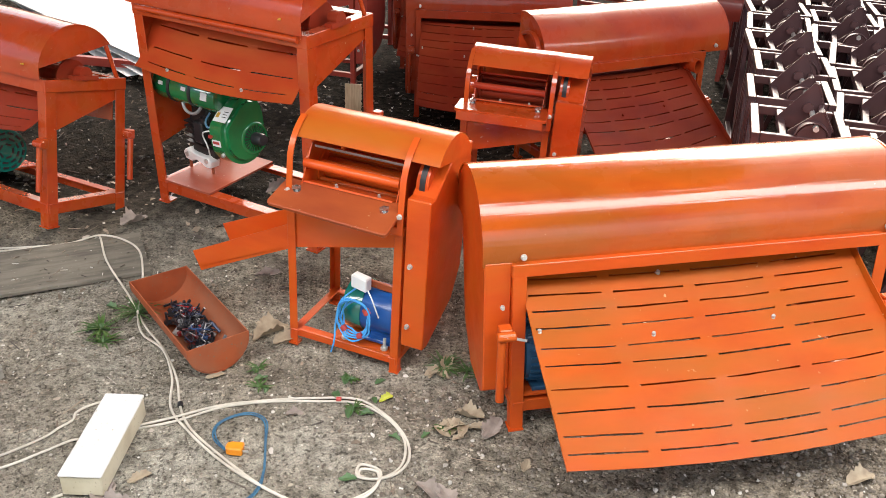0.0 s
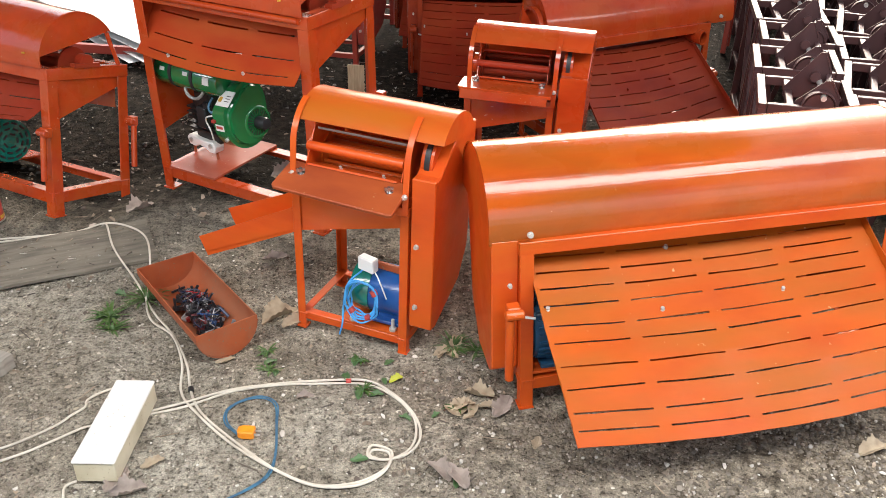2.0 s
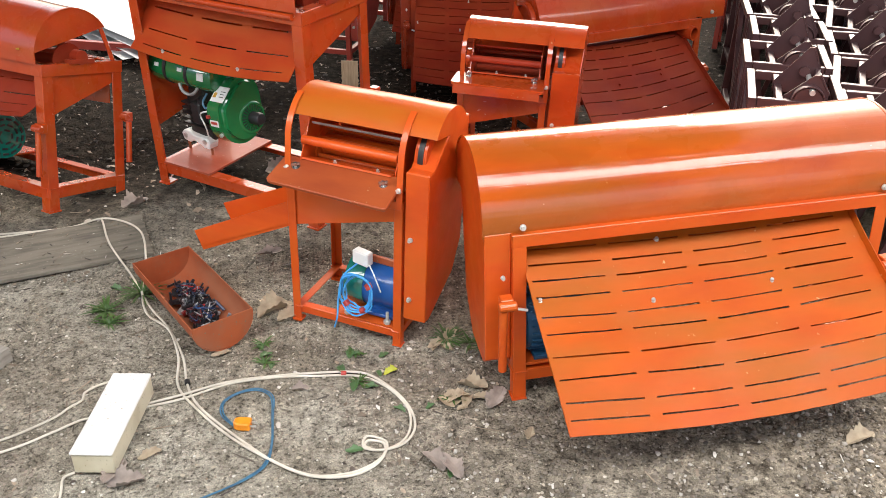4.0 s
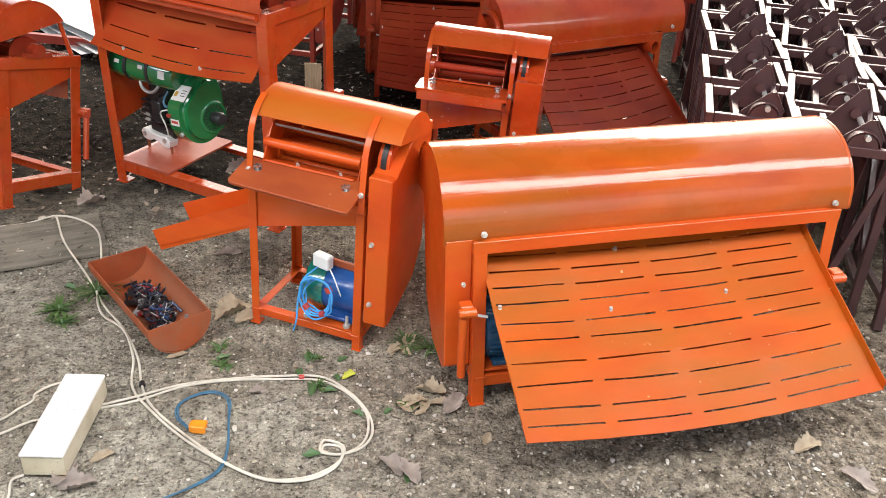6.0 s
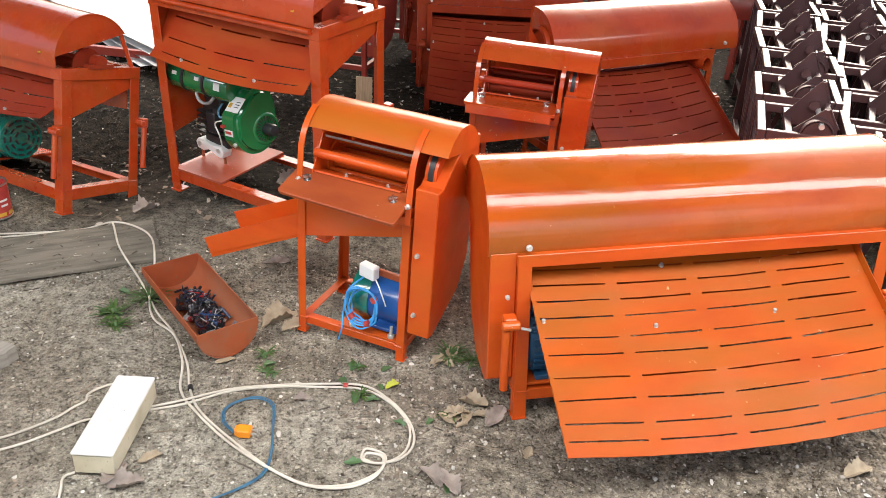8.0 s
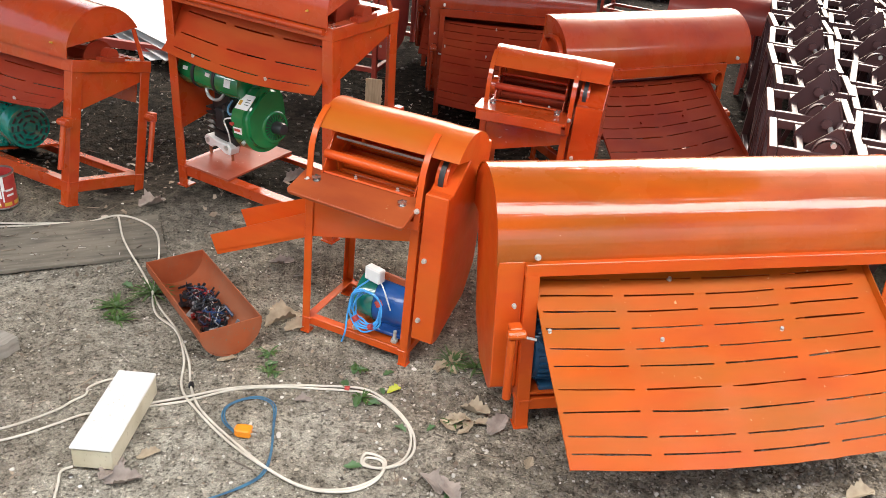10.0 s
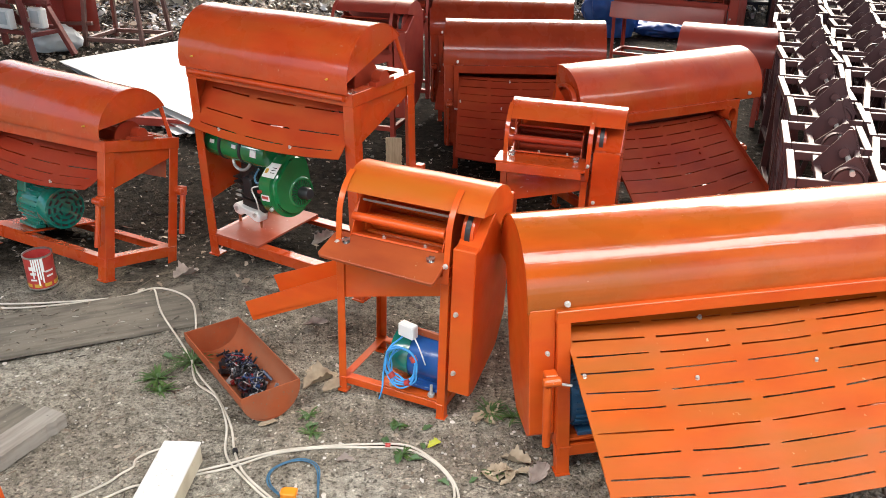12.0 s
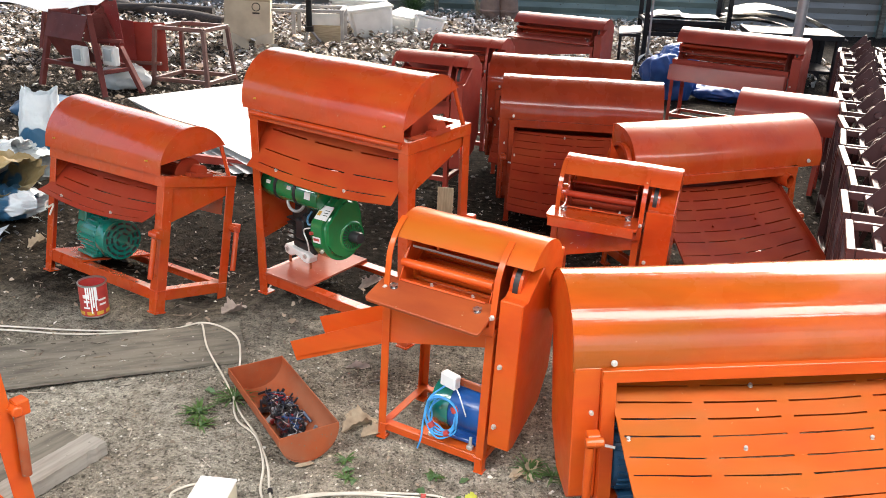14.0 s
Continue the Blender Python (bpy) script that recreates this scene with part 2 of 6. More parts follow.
def by_piece(name, stops, rough=0.8, grime_share=0.35):
    """Loose small pieces in one mesh: a colour for each of them."""
    m, tree, b = shader(name, rough)
    g = tree.nodes.new("ShaderNodeNewGeometry")
    colour = ramp_node(tree, g.outputs["Random Per Island"], stops)
    grime = noise_node(tree, coords_of(tree), 60, 4)
    colour = mix_node(tree, grime_share, colour, ramp_node(tree, grime, ((0.3, (0.1, 0.09, 0.08)), (0.7, (0.5, 0.48, 0.44)))), "MIX")
    tree.links.new(colour, b.inputs["Base Color"])
    bump_node(tree, b, grime, 0.3)
    return m


stone_mix = by_piece("mixed_pebbles", ((0.0, (0.085, 0.066, 0.047)), (0.3, (0.19, 0.155, 0.115)), (0.65, (0.30, 0.25, 0.19)), (0.90, (0.44, 0.375, 0.29)), (0.975, (0.7, 0.67, 0.6))), 0.8, 0.2)
chip_mix = by_piece("pale_chips", ((0.0, (0.36, 0.29, 0.20)), (0.5, (0.50, 0.43, 0.32)), (0.85, (0.66, 0.60, 0.50)), (0.97, (0.8, 0.78, 0.72))), 0.7, 0.15)
litter_mix = by_piece("leafy_litter", ((0.0, (0.09, 0.062, 0.042)), (0.2, (0.26, 0.185, 0.12)), (0.4, (0.48, 0.37, 0.26)), (0.56, (0.7, 0.61, 0.49)), (0.7, (0.86, 0.83, 0.78)), (0.92, (0.92, 0.91, 0.89))), 0.7, 0.1)
brown_litter = by_piece("brown_leaf_litter", ((0.0, (0.04, 0.028, 0.02)), (0.35, (0.11, 0.078, 0.052)), (0.65, (0.22, 0.16, 0.105)), (0.86, (0.4, 0.31, 0.22)), (0.96, (0.7, 0.66, 0.6))), 0.7, 0.1)
parts_mix = by_piece("dark_small_parts", ((0.0, (0.006, 0.006, 0.008)), (0.56, (0.010, 0.012, 0.018)), (0.62, (0.02, 0.07, 0.2)), (0.74, (0.012, 0.02, 0.04)), (0.80, (0.5, 0.5, 0.5)), (0.86, (0.02, 0.02, 0.025)), (0.92, (0.42, 0.02, 0.02)), (0.98, (0.05, 0.01, 0.01))), 0.3, 0.03)


def soil():
    m, tree, b = shader("trodden_soil", 0.95, spec=0.06)
    co = coords_of(tree)
    broad, mid, fine, grain = noise_node(tree, co, 2.3, 9), noise_node(tree, co, 26, 8), noise_node(tree, co, 105, 6), noise_node(tree, co, 330, 4)
    base = ramp_node(tree, broad, ((0.34, (0.185, 0.163, 0.134)), (0.48, (0.306, 0.281, 0.240)), (0.66, (0.40, 0.377, 0.332))))
    # pale trodden dust in front; darker soil behind, with shade among the machines painted in
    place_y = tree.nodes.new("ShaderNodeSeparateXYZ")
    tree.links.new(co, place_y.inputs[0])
    shade_edge = tree.nodes.new("ShaderNodeMath")
    shade_edge.operation = "MULTIPLY_ADD"
    shade_edge.inputs[1].default_value = 1.3
    tree.links.new(noise_node(tree, co, 1.6, 4), shade_edge.inputs[0])
    tree.links.new(place_y.outputs[1], shade_edge.inputs[2])
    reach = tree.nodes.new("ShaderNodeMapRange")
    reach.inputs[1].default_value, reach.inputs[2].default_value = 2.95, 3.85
    tree.links.new(shade_edge.outputs[0], reach.inputs[0])
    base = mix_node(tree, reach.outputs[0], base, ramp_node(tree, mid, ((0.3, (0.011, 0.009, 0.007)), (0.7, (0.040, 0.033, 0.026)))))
    # browner loose soil dug over before the long tray
    wide = tree.nodes.new("ShaderNodeMath")
    wide.operation = "MULTIPLY_ADD"
    wide.inputs[1].default_value = 1.8
    tree.links.new(noise_node(tree, co, 1.1, 6), wide.inputs[0])
    tree.links.new(place_y.outputs[0], wide.inputs[2])
    dug = tree.nodes.new("ShaderNodeMapRange")
    dug.inputs[1].default_value, dug.inputs[2].default_value = 0.6, 1.6
    tree.links.new(wide.outputs[0], dug.inputs[0])
    turned = ramp_node(tree, mid, ((0.3, (0.125, 0.102, 0.080)), (0.7, (0.33, 0.285, 0.232))))
    loose = mix_node(tree, dug.outputs[0], base, turned)
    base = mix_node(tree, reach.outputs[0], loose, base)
    crumbs = ramp_node(tree, mid, ((0.36, (0.66, 0.645, 0.62)), (0.5, (0.97, 0.96, 0.94)), (0.64, (1.18, 1.17, 1.14))))
    grit = ramp_node(tree, fine, ((0.34, (0.34, 0.33, 0.32)), (0.46, (0.93, 0.93, 0.92)), (0.64, (1.08, 1.08, 1.06)), (0.7, (1.6, 1.57, 1.5))))
    dust = ramp_node(tree, grain, ((0.35, (0.6, 0.6, 0.58)), (0.65, (1.35, 1.34, 1.3))))
    colour = mix_node(tree, 1.0, mix_node(tree, 1.0, mix_node(tree, 1.0, base, crumbs, "MULTIPLY"), grit, "MULTIPLY"), dust, "MULTIPLY")
    tree.links.new(colour, b.inputs["Base Color"])
    add = tree.nodes.new("ShaderNodeMath")
    add.operation = "ADD"
    tree.links.new(mid, add.inputs[0])
    tree.links.new(fine, add.inputs[1])
    bump_node(tree, b, add.outputs[0], 0.9, 0.012)
    return m


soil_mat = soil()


# ---- building helpers ----
def part(name, bm, material, parent=None, label="", smooth=False, bevel=0.0):
    """Links a bmesh as one mesh object, under a thing or a part."""
    if bevel:
        edges = [e for e in bm.edges if len(e.link_faces) == 2 and e.calc_face_angle(0) > 0.7]
        bmesh.ops.bevel(bm, geom=edges, offset=bevel, segments=1, affect="EDGES")
    me = bpy.data.meshes.new(name)
    bm.normal_update()
    bm.to_mesh(me)
    bm.free()
    me.materials.append(material)
    if smooth:
        me.polygons.foreach_set("use_smooth", [True] * len(me.polygons))
        me.set_sharp_from_angle(angle=radians(38))
    ob = new(name, me)
    if parent is not None:
        ob.parent = parent
    if label:
        ob["label"] = label
    return ob


def thing(name, m, label, category, group="", kind=""):
    ob = new(name)
    ob.empty_display_size = 0.05
    ob.matrix_basis = m
    return tagged(ob, label, category, group, kind)


def cuboid(bm, centre, size, turn=None):
    m = Matrix.Translation(centre) @ (turn.to_4x4() if turn else Matrix()) @ Matrix.Diagonal((*size, 1))
    bmesh.ops.create_cube(bm, size=1, matrix=m)
    return bm


def block(centre, size, turn=None):
    return cuboid(bmesh.new(), centre, size, turn)


def frame_along(p, q, up=(0, 0, 1)):
    d = (Vector(q) - Vector(p)).normalized()
    up = Vector(up)
    if abs(d.dot(up)) > 0.95:
        up = Vector((0, 1, 0))
    side = d.cross(up).normalized()
    return d, side, side.cross(d).normalized()


def beam(bm, p, q, w, h, up=(0, 0, 1)):
    """A square bar from p to q, w wide and h high."""
    d, s, u = frame_along(p, q, up)
    centre = (Vector(p) + Vector(q)) / 2
    turn = Matrix((s, d, u)).transposed()
    return cuboid(bm, centre, (w, (Vector(q) - Vector(p)).length, h), turn)


def angle_iron(bm, p, q, a, b, w, t=0.004):
    """An angle bar along p to q with flanges in the directions a and b."""
    p, q, a, b = Vector(p), Vector(q), Vector(a).normalized(), Vector(b).normalized()
    section = [Vector(), a * w, a * w + b * t, a * t + b * t, a * t + b * w, b * w]
    rings = [[bm.verts.new(e + s) for s in section] for e in (p, q)]
    for i in range(6):
        j = (i + 1) % 6
        bm.faces.new((rings[0][i], rings[0][j], rings[1][j], rings[1][i]))
    bm.faces.new(rings[0][::-1])
    bm.faces.new(rings[1])
    bmesh.ops.recalc_face_normals(bm, faces=bm.faces)
    return bm


def rod(bm, p, q, r, n=14, r2=None):
    p, q = Vector(p), Vector(q)
    turn = (q - p).to_track_quat("Z", "Y").to_matrix().to_4x4()
    m = Matrix.Translation((p + q) / 2) @ turn
    bmesh.ops.create_cone(bm, cap_ends=True, segments=n, radius1=r, radius2=r if r2 is None else r2, depth=(q - p).length, matrix=m)
    return bm


def pipe(bm, p, q, r, wall=0.004, n=20):
    p, q = Vector(p), Vector(q)
    d, s, u = frame_along(p, q)
    rings = []
    for e, rad in ((p, r), (q, r), (q, r - wall), (p, r - wall)):
        rings.append([bm.verts.new(e + rad * (math.cos(2 * math.pi * k / n) * s + math.sin(2 * math.pi * k / n) * u)) for k in range(n)])
    for i in range(4):
        for k in range(n):
            bm.faces.new((rings[i][k], rings[i][(k + 1) % n], rings[(i + 1) % 4][(k + 1) % n], rings[(i + 1) % 4][k]))
    bmesh.ops.recalc_face_normals(bm, faces=bm.faces)
    return bm


def lathe(bm, profile, m, n=28):
    """Turns (radius, height) pairs about z, placed by m."""
    rings = [[bm.verts.new(m @ Vector((r * math.cos(2 * math.pi * k / n), r * math.sin(2 * math.pi * k / n), h))) for k in range(n)] for r, h in profile]
    for a, b in zip(rings, rings[1:]):
        for k in range(n):
            bm.faces.new((a[k], a[(k + 1) % n], b[(k + 1) % n], b[k]))
    bm.faces.new(rings[0][::-1])
    bm.faces.new(rings[-1])
    bmesh.ops.recalc_face_normals(bm, faces=bm.faces)
    return bm


def smooth_line(points, steps=8):
    """A smooth curve through points (Catmull-Rom)."""
    pts = [Vector(p) for p in points]
    pts = [2 * pts[0] - pts[1], *pts, 2 * pts[-1] - pts[-2]]
    out = []
    for a, b, c, d in zip(pts, pts[1:], pts[2:], pts[3:]):
        for i in range(steps):
            t = i / steps
            out.append(0.5 * (2 * b + (c - a) * t + (2 * a - 5 * b + 4 * c - d) * t * t + (3 * b - a - 3 * c + d) * t ** 3))
    out.append(pts[-2])
    return out


def cable(bm, points, r, n=8, steps=8):
    line = smooth_line(points, steps)
    rings = []
    for i, p in enumerate(line):
        d = line[min(i + 1, len(line) - 1)] - line[max(i - 1, 0)]
        s = d.cross(Vector((0, 0, 1)))
        s = s.normalized() if s.length > 1e-6 else Vector((1, 0, 0))
        u = s.cross(d).normalized()
        rings.append([bm.verts.new(p + r * (math.cos(2 * math.pi * k / n) * s + math.sin(2 * math.pi * k / n) * u)) for k in range(n)])
    for a, b in zip(rings, rings[1:]):
        for k in range(n):
            bm.faces.new((a[k], a[(k + 1) % n], b[(k + 1) % n], b[k]))
    bm.faces.new(rings[0][::-1])
    bm.faces.new(rings[-1])
    return bm


def grid_sheet(bm, surface, us, vs, thick, hole=None):
    """A sheet of metal over surface(u, v), with real thickness; hole(i, j) leaves cells out."""
    verts = [[bm.verts.new(surface(u, v)) for v in vs] for u in us]
    for i in range(len(us) - 1):
        for j in range(len(vs) - 1):
            if not (hole and hole(i, j)):
                bm.faces.new((verts[i][j], verts[i + 1][j], verts[i + 1][j + 1], verts[i][j + 1]))
    bmesh.ops.delete(bm, geom=[v for v in bm.verts if not v.link_faces], context="VERTS")
    bm.normal_update()
    bmesh.ops.solidify(bm, geom=list(bm.faces), thickness=thick)
    return bm


def prism(bm, outline, axis, a, b):
    """A flat plate: an outline of pairs in the two other axes, from a to b along axis."""
    def at(p, t):
        return {"x": (t, p[0], p[1]), "y": (p[0], t, p[1]), "z": (p[0], p[1], t)}[axis]
    rings = [[bm.verts.new(at(p, t)) for p in outline] for t in (a, b)]
    n = len(outline)
    for k in range(n):
        bm.faces.new((rings[0][k], rings[0][(k + 1) % n], rings[1][(k + 1) % n], rings[1][k]))
    bm.faces.new(rings[0][::-1])
    bm.faces.new(rings[1])
    bmesh.ops.recalc_face_normals(bm, faces=bm.faces)
    return bm


def spread(a, b, n):
    return [a + (b - a) * i / (n - 1) for i in range(n)]


def slotted(bm, surface, cols, rows, side, ends, slot, gap, thick=0.003, wobble=0.0015, seed=1, far_side=None, at=None):
    """A sheet with rows of long slots cut through it; side, ends, slot and gap are shares of its width and length."""
    rng = random.Random(seed)
    us, cut_u, vs, cut_v = [0.0, side / 2], set(), [0.0], set()
    far_side = side if far_side is None else far_side
    length = (1 - side - far_side - (cols - 1) * gap) / cols
    for c in range(cols):
        a = side + c * (length + gap)
        for k in range(4):
            cut_u.add(len(us))
            us.append(a + length * k / 4)
        us.append(a + length)
    us += [1 - far_side / 2, 1.0]
    for r in range(rows):
        a = at[r] if at else ends + (1 - 2 * ends) * (r + 0.5 + rng.uniform(-0.09, 0.09)) / rows
        cut_v.add(len(vs) + 1)
        vs += [a - (1 - 2 * ends) / rows * 0.25, a - slot / 2, a + slot / 2]
    vs.append(1.0)
    table = {}

    def bent(u, v):
        if (u, v) not in table:
            drift = 0.010 * noise.noise((u * 4.3, v * 9.0, seed * 3.1)) * math.sin(math.pi * v)
            table[u, v] = Vector(surface(u, v + drift)) + Vector((rng.uniform(-1, 1), rng.uniform(-1, 1), rng.uniform(-0.12, 0.12))) * wobble
        return table[u, v]
    return grid_sheet(bm, bent, us, vs, thick, lambda i, j: i in cut_u and j in cut_v)


def bolt(p, axis, parent, r=0.008, name="bolt", mat=None):
    bm = bmesh.new()
    r *= 0.78
    p, axis = Vector(p), Vector(axis).normalized()
    rod(bm, p - axis * 0.002, p + axis * 0.002, r * 1.35, 14)
    rod(bm, p + axis * 0.002, p + axis * 0.009, r, 6)
    return part(name, bm, mat or zinc, parent)


def arc(cy, cz, r, a, b, n):
    return [(cy + r * math.cos(radians(t)), cz + r * math.sin(radians(t))) for t in spread(a, b, n)]


def extruded_sheet(profile, x0, x1, thick=0.003, cuts=2, dent=0.0):
    """A sheet bent to a profile of (y, z) pairs, running from x0 to x1."""
    n = len(profile) - 1

    def surface(u, v):
        k = min(int(v * n + 1e-6), n - 1)
        f = v * n - k
        (ya, za), (yb, zb) = profile[k], profile[k + 1]
        sag = dent * math.sin(3.0 * math.pi * u + 4 * v) * math.sin(math.pi * v)
        return Vector((x0 + (x1 - x0) * u, ya + (yb - ya) * f, za + (zb - za) * f + sag))
    return grid_sheet(bmesh.new(), surface, spread(0, 1, cuts), spread(0, 1, n + 1), thick)


def clamp(parent, p, drop, paint, out=(0, -1, 0), side=-0.01, handle_paint=None):
    """A screw clamp with its hanging handle."""
    p, out = Vector(p), Vector(out).normalized()
    bm = cuboid(bmesh.new(), p, (0.034, 0.032, 0.038))
    rod(bm, p + out * 0.016 + Vector((-0.024, 0, 0)), p + out * 0.016 + Vector((0.024, 0, 0)), 0.013, 12)
    part("clamp", bm, paint, parent, bevel=0.003)
    bm = rod(bmesh.new(), p + Vector((side, -0.01, -0.015)), p + Vector((side * 1.2, -0.016, -drop)), 0.0115, 12)
    part("handle", bm, handle_paint or paint, parent, smooth=True)
    bolt(p + Vector((0.0, -0.019, 0.0)), (0, -1, 0), parent, 0.006)


def stand(parent, w, d, h, paint, iron_w, splay=0.0, low=0.055, rails="flbr", fl_only=False):
    """Four angle-iron legs, the top frame and the foot rails of a machine; y runs from its front to its back."""
    ends = {}
    for sx in (-1, 1):
        for back in (0, 1):
            top = Vector((sx * w / 2, back * d, h))
            foot = Vector((sx * w / 2, back * d + (splay if back else -splay), 0))
            ends[sx, back] = (top, foot)
            bm = angle_iron(bmesh.new(), foot, top, (-sx, 0, 0), (0, -1 if back else 1, 0), iron_w)
            part("leg", bm, paint, parent, bevel=0.0015)
            pad = block((foot.x - sx * iron_w * 0.45, foot.y + (-1 if back else 1) * iron_w * 0.45, 0.003), (iron_w * 1.15, iron_w * 1.15, 0.006))
            part("foot_pad", pad, paint, parent)

    def at(key, z):
        top, foot = ends[key]
        return foot + (top - foot) * (z / h)
    for name, a, b, inner in (("front", (-1, 0), (1, 0), (0, 1, 0)), ("back", (-1, 1), (1, 1), (0, -1, 0)),
                              ("left", (-1, 0), (-1, 1), (1, 0, 0)), ("right", (1, 0), (1, 1), (-1, 0, 0))):
        for z, kind in ((h, "top_rail"), (low + iron_w, "foot_rail")):
            if kind == "foot_rail" and name[0] not in rails:
                continue
            p, q = at(a, z), at(b, z)
            along = (q - p).normalized()
            lift = Vector((0, 0, 0.0025 if kind == "top_rail" else 0))
            shift = Vector(inner) * (-0.0025 if kind == "top_rail" else 0.005)
            bm = angle_iron(bmesh.new(), p + lift + shift - along * 0.002, q + lift + shift + along * 0.002, inner, (0, 0, -1), iron_w)
            part(kind, bm, paint, parent, bevel=0.0015)
    return at


# ---- ground: one sheet, fine near the machines and coarse out to the horizon ----
def ground_height(x, y):
    z = 0.012 * noise.noise((x * 1.3, y * 1.3, 0)) + 0.006 * noise.noise((x * 5, y * 5, 3)) + 0.003 * noise.noise((x * 17, y * 17, 7))
    if -3 < x < 3 and 0.5 < y < 5:
        z += 0.0025 * noise.noise((x * 45, y * 45, 9))
    z -= 0.075 * math.exp(-((x + 1.42) ** 2 + (y - 3.42) ** 2) / 0.09) + 0.075 * math.exp(-((x + 2.05) ** 2 + (y - 3.75) ** 2) / 0.12)
    z += 0.05 * max(0.0, min(1.0, (y - 8.5) / 3)) * (1 + noise.noise((x * 0.8, y * 0.8, 5)))
    return z - 0.006


def ground_sheet():
    def steps(fine_a, fine_b, fine, far_a, far_b):
        inner = list(np.arange(fine_a, fine_b, fine))
        left, right, d = [], [], fine
        p = fine_a
        while p > far_a:
            d *= 1.22
            p -= d
            left.append(max(p, far_a))
        p, d = inner[-1], fine
        while p < far_b:
            d *= 1.22
            p += d
            right.append(min(p, far_b))
        return left[::-1] + inner + right
    xs, ys = steps(-2.3, 1.9, 0.014, -900, 900), steps(1.1, 4.2, 0.014, -900, 900)
    verts = [(x, y, ground_height(x, y)) for x in xs for y in ys]
    n = len(ys)
    faces = [(i * n + j, (i + 1) * n + j, (i + 1) * n + j + 1, i * n + j + 1) for i in range(len(xs) - 1) for j in range(n - 1)]
    me = bpy.data.meshes.new("ground")
    me.from_pydata(verts, [], faces)
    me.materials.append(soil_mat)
    me.polygons.foreach_set("use_smooth", [True] * len(me.polygons))
    return tagged(new("ground", me), "trodden grey-brown soil yard strewn with grit", "ground", kind="structure")


ground_sheet()


# ---- unseen roofs and low wall, added to shape the light and close the place ----
def shed_roof(name, x0, x1, y0, y1, z0, z1, label):
    def surface(u, v):
        return Vector((x0 + (x1 - x0) * u, y0 + (y1 - y0) * v, z0 + (z1 - z0) * v + 0.02 * math.cos(u * 300)))
    bm = grid_sheet(bmesh.new(), surface, spread(0, 1, 160), spread(0, 1, 2), 0.004)
    return tagged(part(name, bm, roof_sheet), label, "roof", kind="structure")


shed_roof("roof_1", -7.0, 2.0, 1.15, 9.2, 2.95, 4.2, "unseen corrugated roof, added to shade the row of machines")
shed_roof("roof_2", -7.0, 3.5, -4.3, -0.55, 3.3, 2.98, "unseen corrugated roof, added to narrow the strip of sky")
tagged(part("wall_south", block((0, -4.15, 0.15), (14.2, 0.15, 0.3)), wall_brown), "unseen low plain wall, added below the front lamp", "wall", kind="structure")


# ---- machines ----
def motor(parent, p, axis, r, length, paint, cap_paint, ribs=True, box=None, name="motor"):
    """An electric motor lying along axis on two feet; its end bell and terminal box are pieces of it."""
    p, axis = Vector(p), Vector(axis).normalized()
    m = Matrix.Translation(p) @ axis.to_track_quat("Z", "Y").to_matrix().to_4x4()
    h = length / 2
    bm = lathe(bmesh.new(), [(r * 0.8, -h), (r, -h + 0.012), (r, h - 0.012), (r * 0.9, h)], m, 32)
    fins = []
    if ribs:
        for k in range(26):
            a = 2 * math.pi * k / 26
            c = m @ Vector((r * math.cos(a), r * math.sin(a), 0))
            turn = (m.to_3x3() @ Matrix.Rotation(a, 3, "Z"))
            fins.append(block(c, (0.014, 0.004, length * 0.78), turn))
    body = part(name, bm, paint, parent, smooth=True)
    for fin in fins:
        part("cooling_fin", fin, paint, body)
    bm = lathe(bmesh.new(), [(r * 1.04, h - 0.012), (r * 1.05, h + 0.034), (r * 0.98, h + 0.05), (r * 0.5, h + 0.056), (r * 0.1, h + 0.057)], m, 36)
    bell = part("fan_cover", bm, cap_paint, body, smooth=True)
    if ribs:
        for row, (count, rad) in enumerate(((5, 0.30), (9, 0.55), (13, 0.80))):
            for k in range(count):
                q = 2 * math.pi * k / count + row * 0.4
                c = m @ Vector((r * rad * math.cos(q), r * rad * math.sin(q), h + 0.0555 - 0.006 * max(0, rad - 0.5)))
                part("vent_slot", block(c, (r * 0.09, r * 0.26, 0.004), m.to_3x3() @ Matrix.Rotation(q, 3, "Z")), black_plastic, bell)
    rod(bm2 := bmesh.new(), m @ Vector((0, 0, -h)), m @ Vector((0, 0, -h - 0.05)), r * 0.16, 14)
    part("shaft", bm2, zinc, body, smooth=True)
    across = axis.cross(Vector((0, 0, 1))).normalized()
    for s in (-1, 1):
        bm = bmesh.new()
        beam(bm, p + across * s * r * 0.72 - axis * h * 0.7 + Vector((0, 0, -r * 0.98)), p + across * s * r * 0.72 + axis * h * 0.7 + Vector((0, 0, -r * 0.98)), r * 0.5, r * 0.16)
        beam(bm, p + across * s * r * 0.6 - axis * h * 0.5 + Vector((0, 0, -r * 0.75)), p + across * s * r * 0.6 + axis * h * 0.5 + Vector((0, 0, -r * 0.75)), r * 0.16, r * 0.5)
        part("mounting_foot", bm, paint, body, bevel=0.002)
    if box:
        part("terminal_box", block(p + Vector(box[0]), box[1], Matrix.Rotation(box[3], 3, "Z") if len(box) > 3 else None), box[2], body, bevel=0.004)
    return body


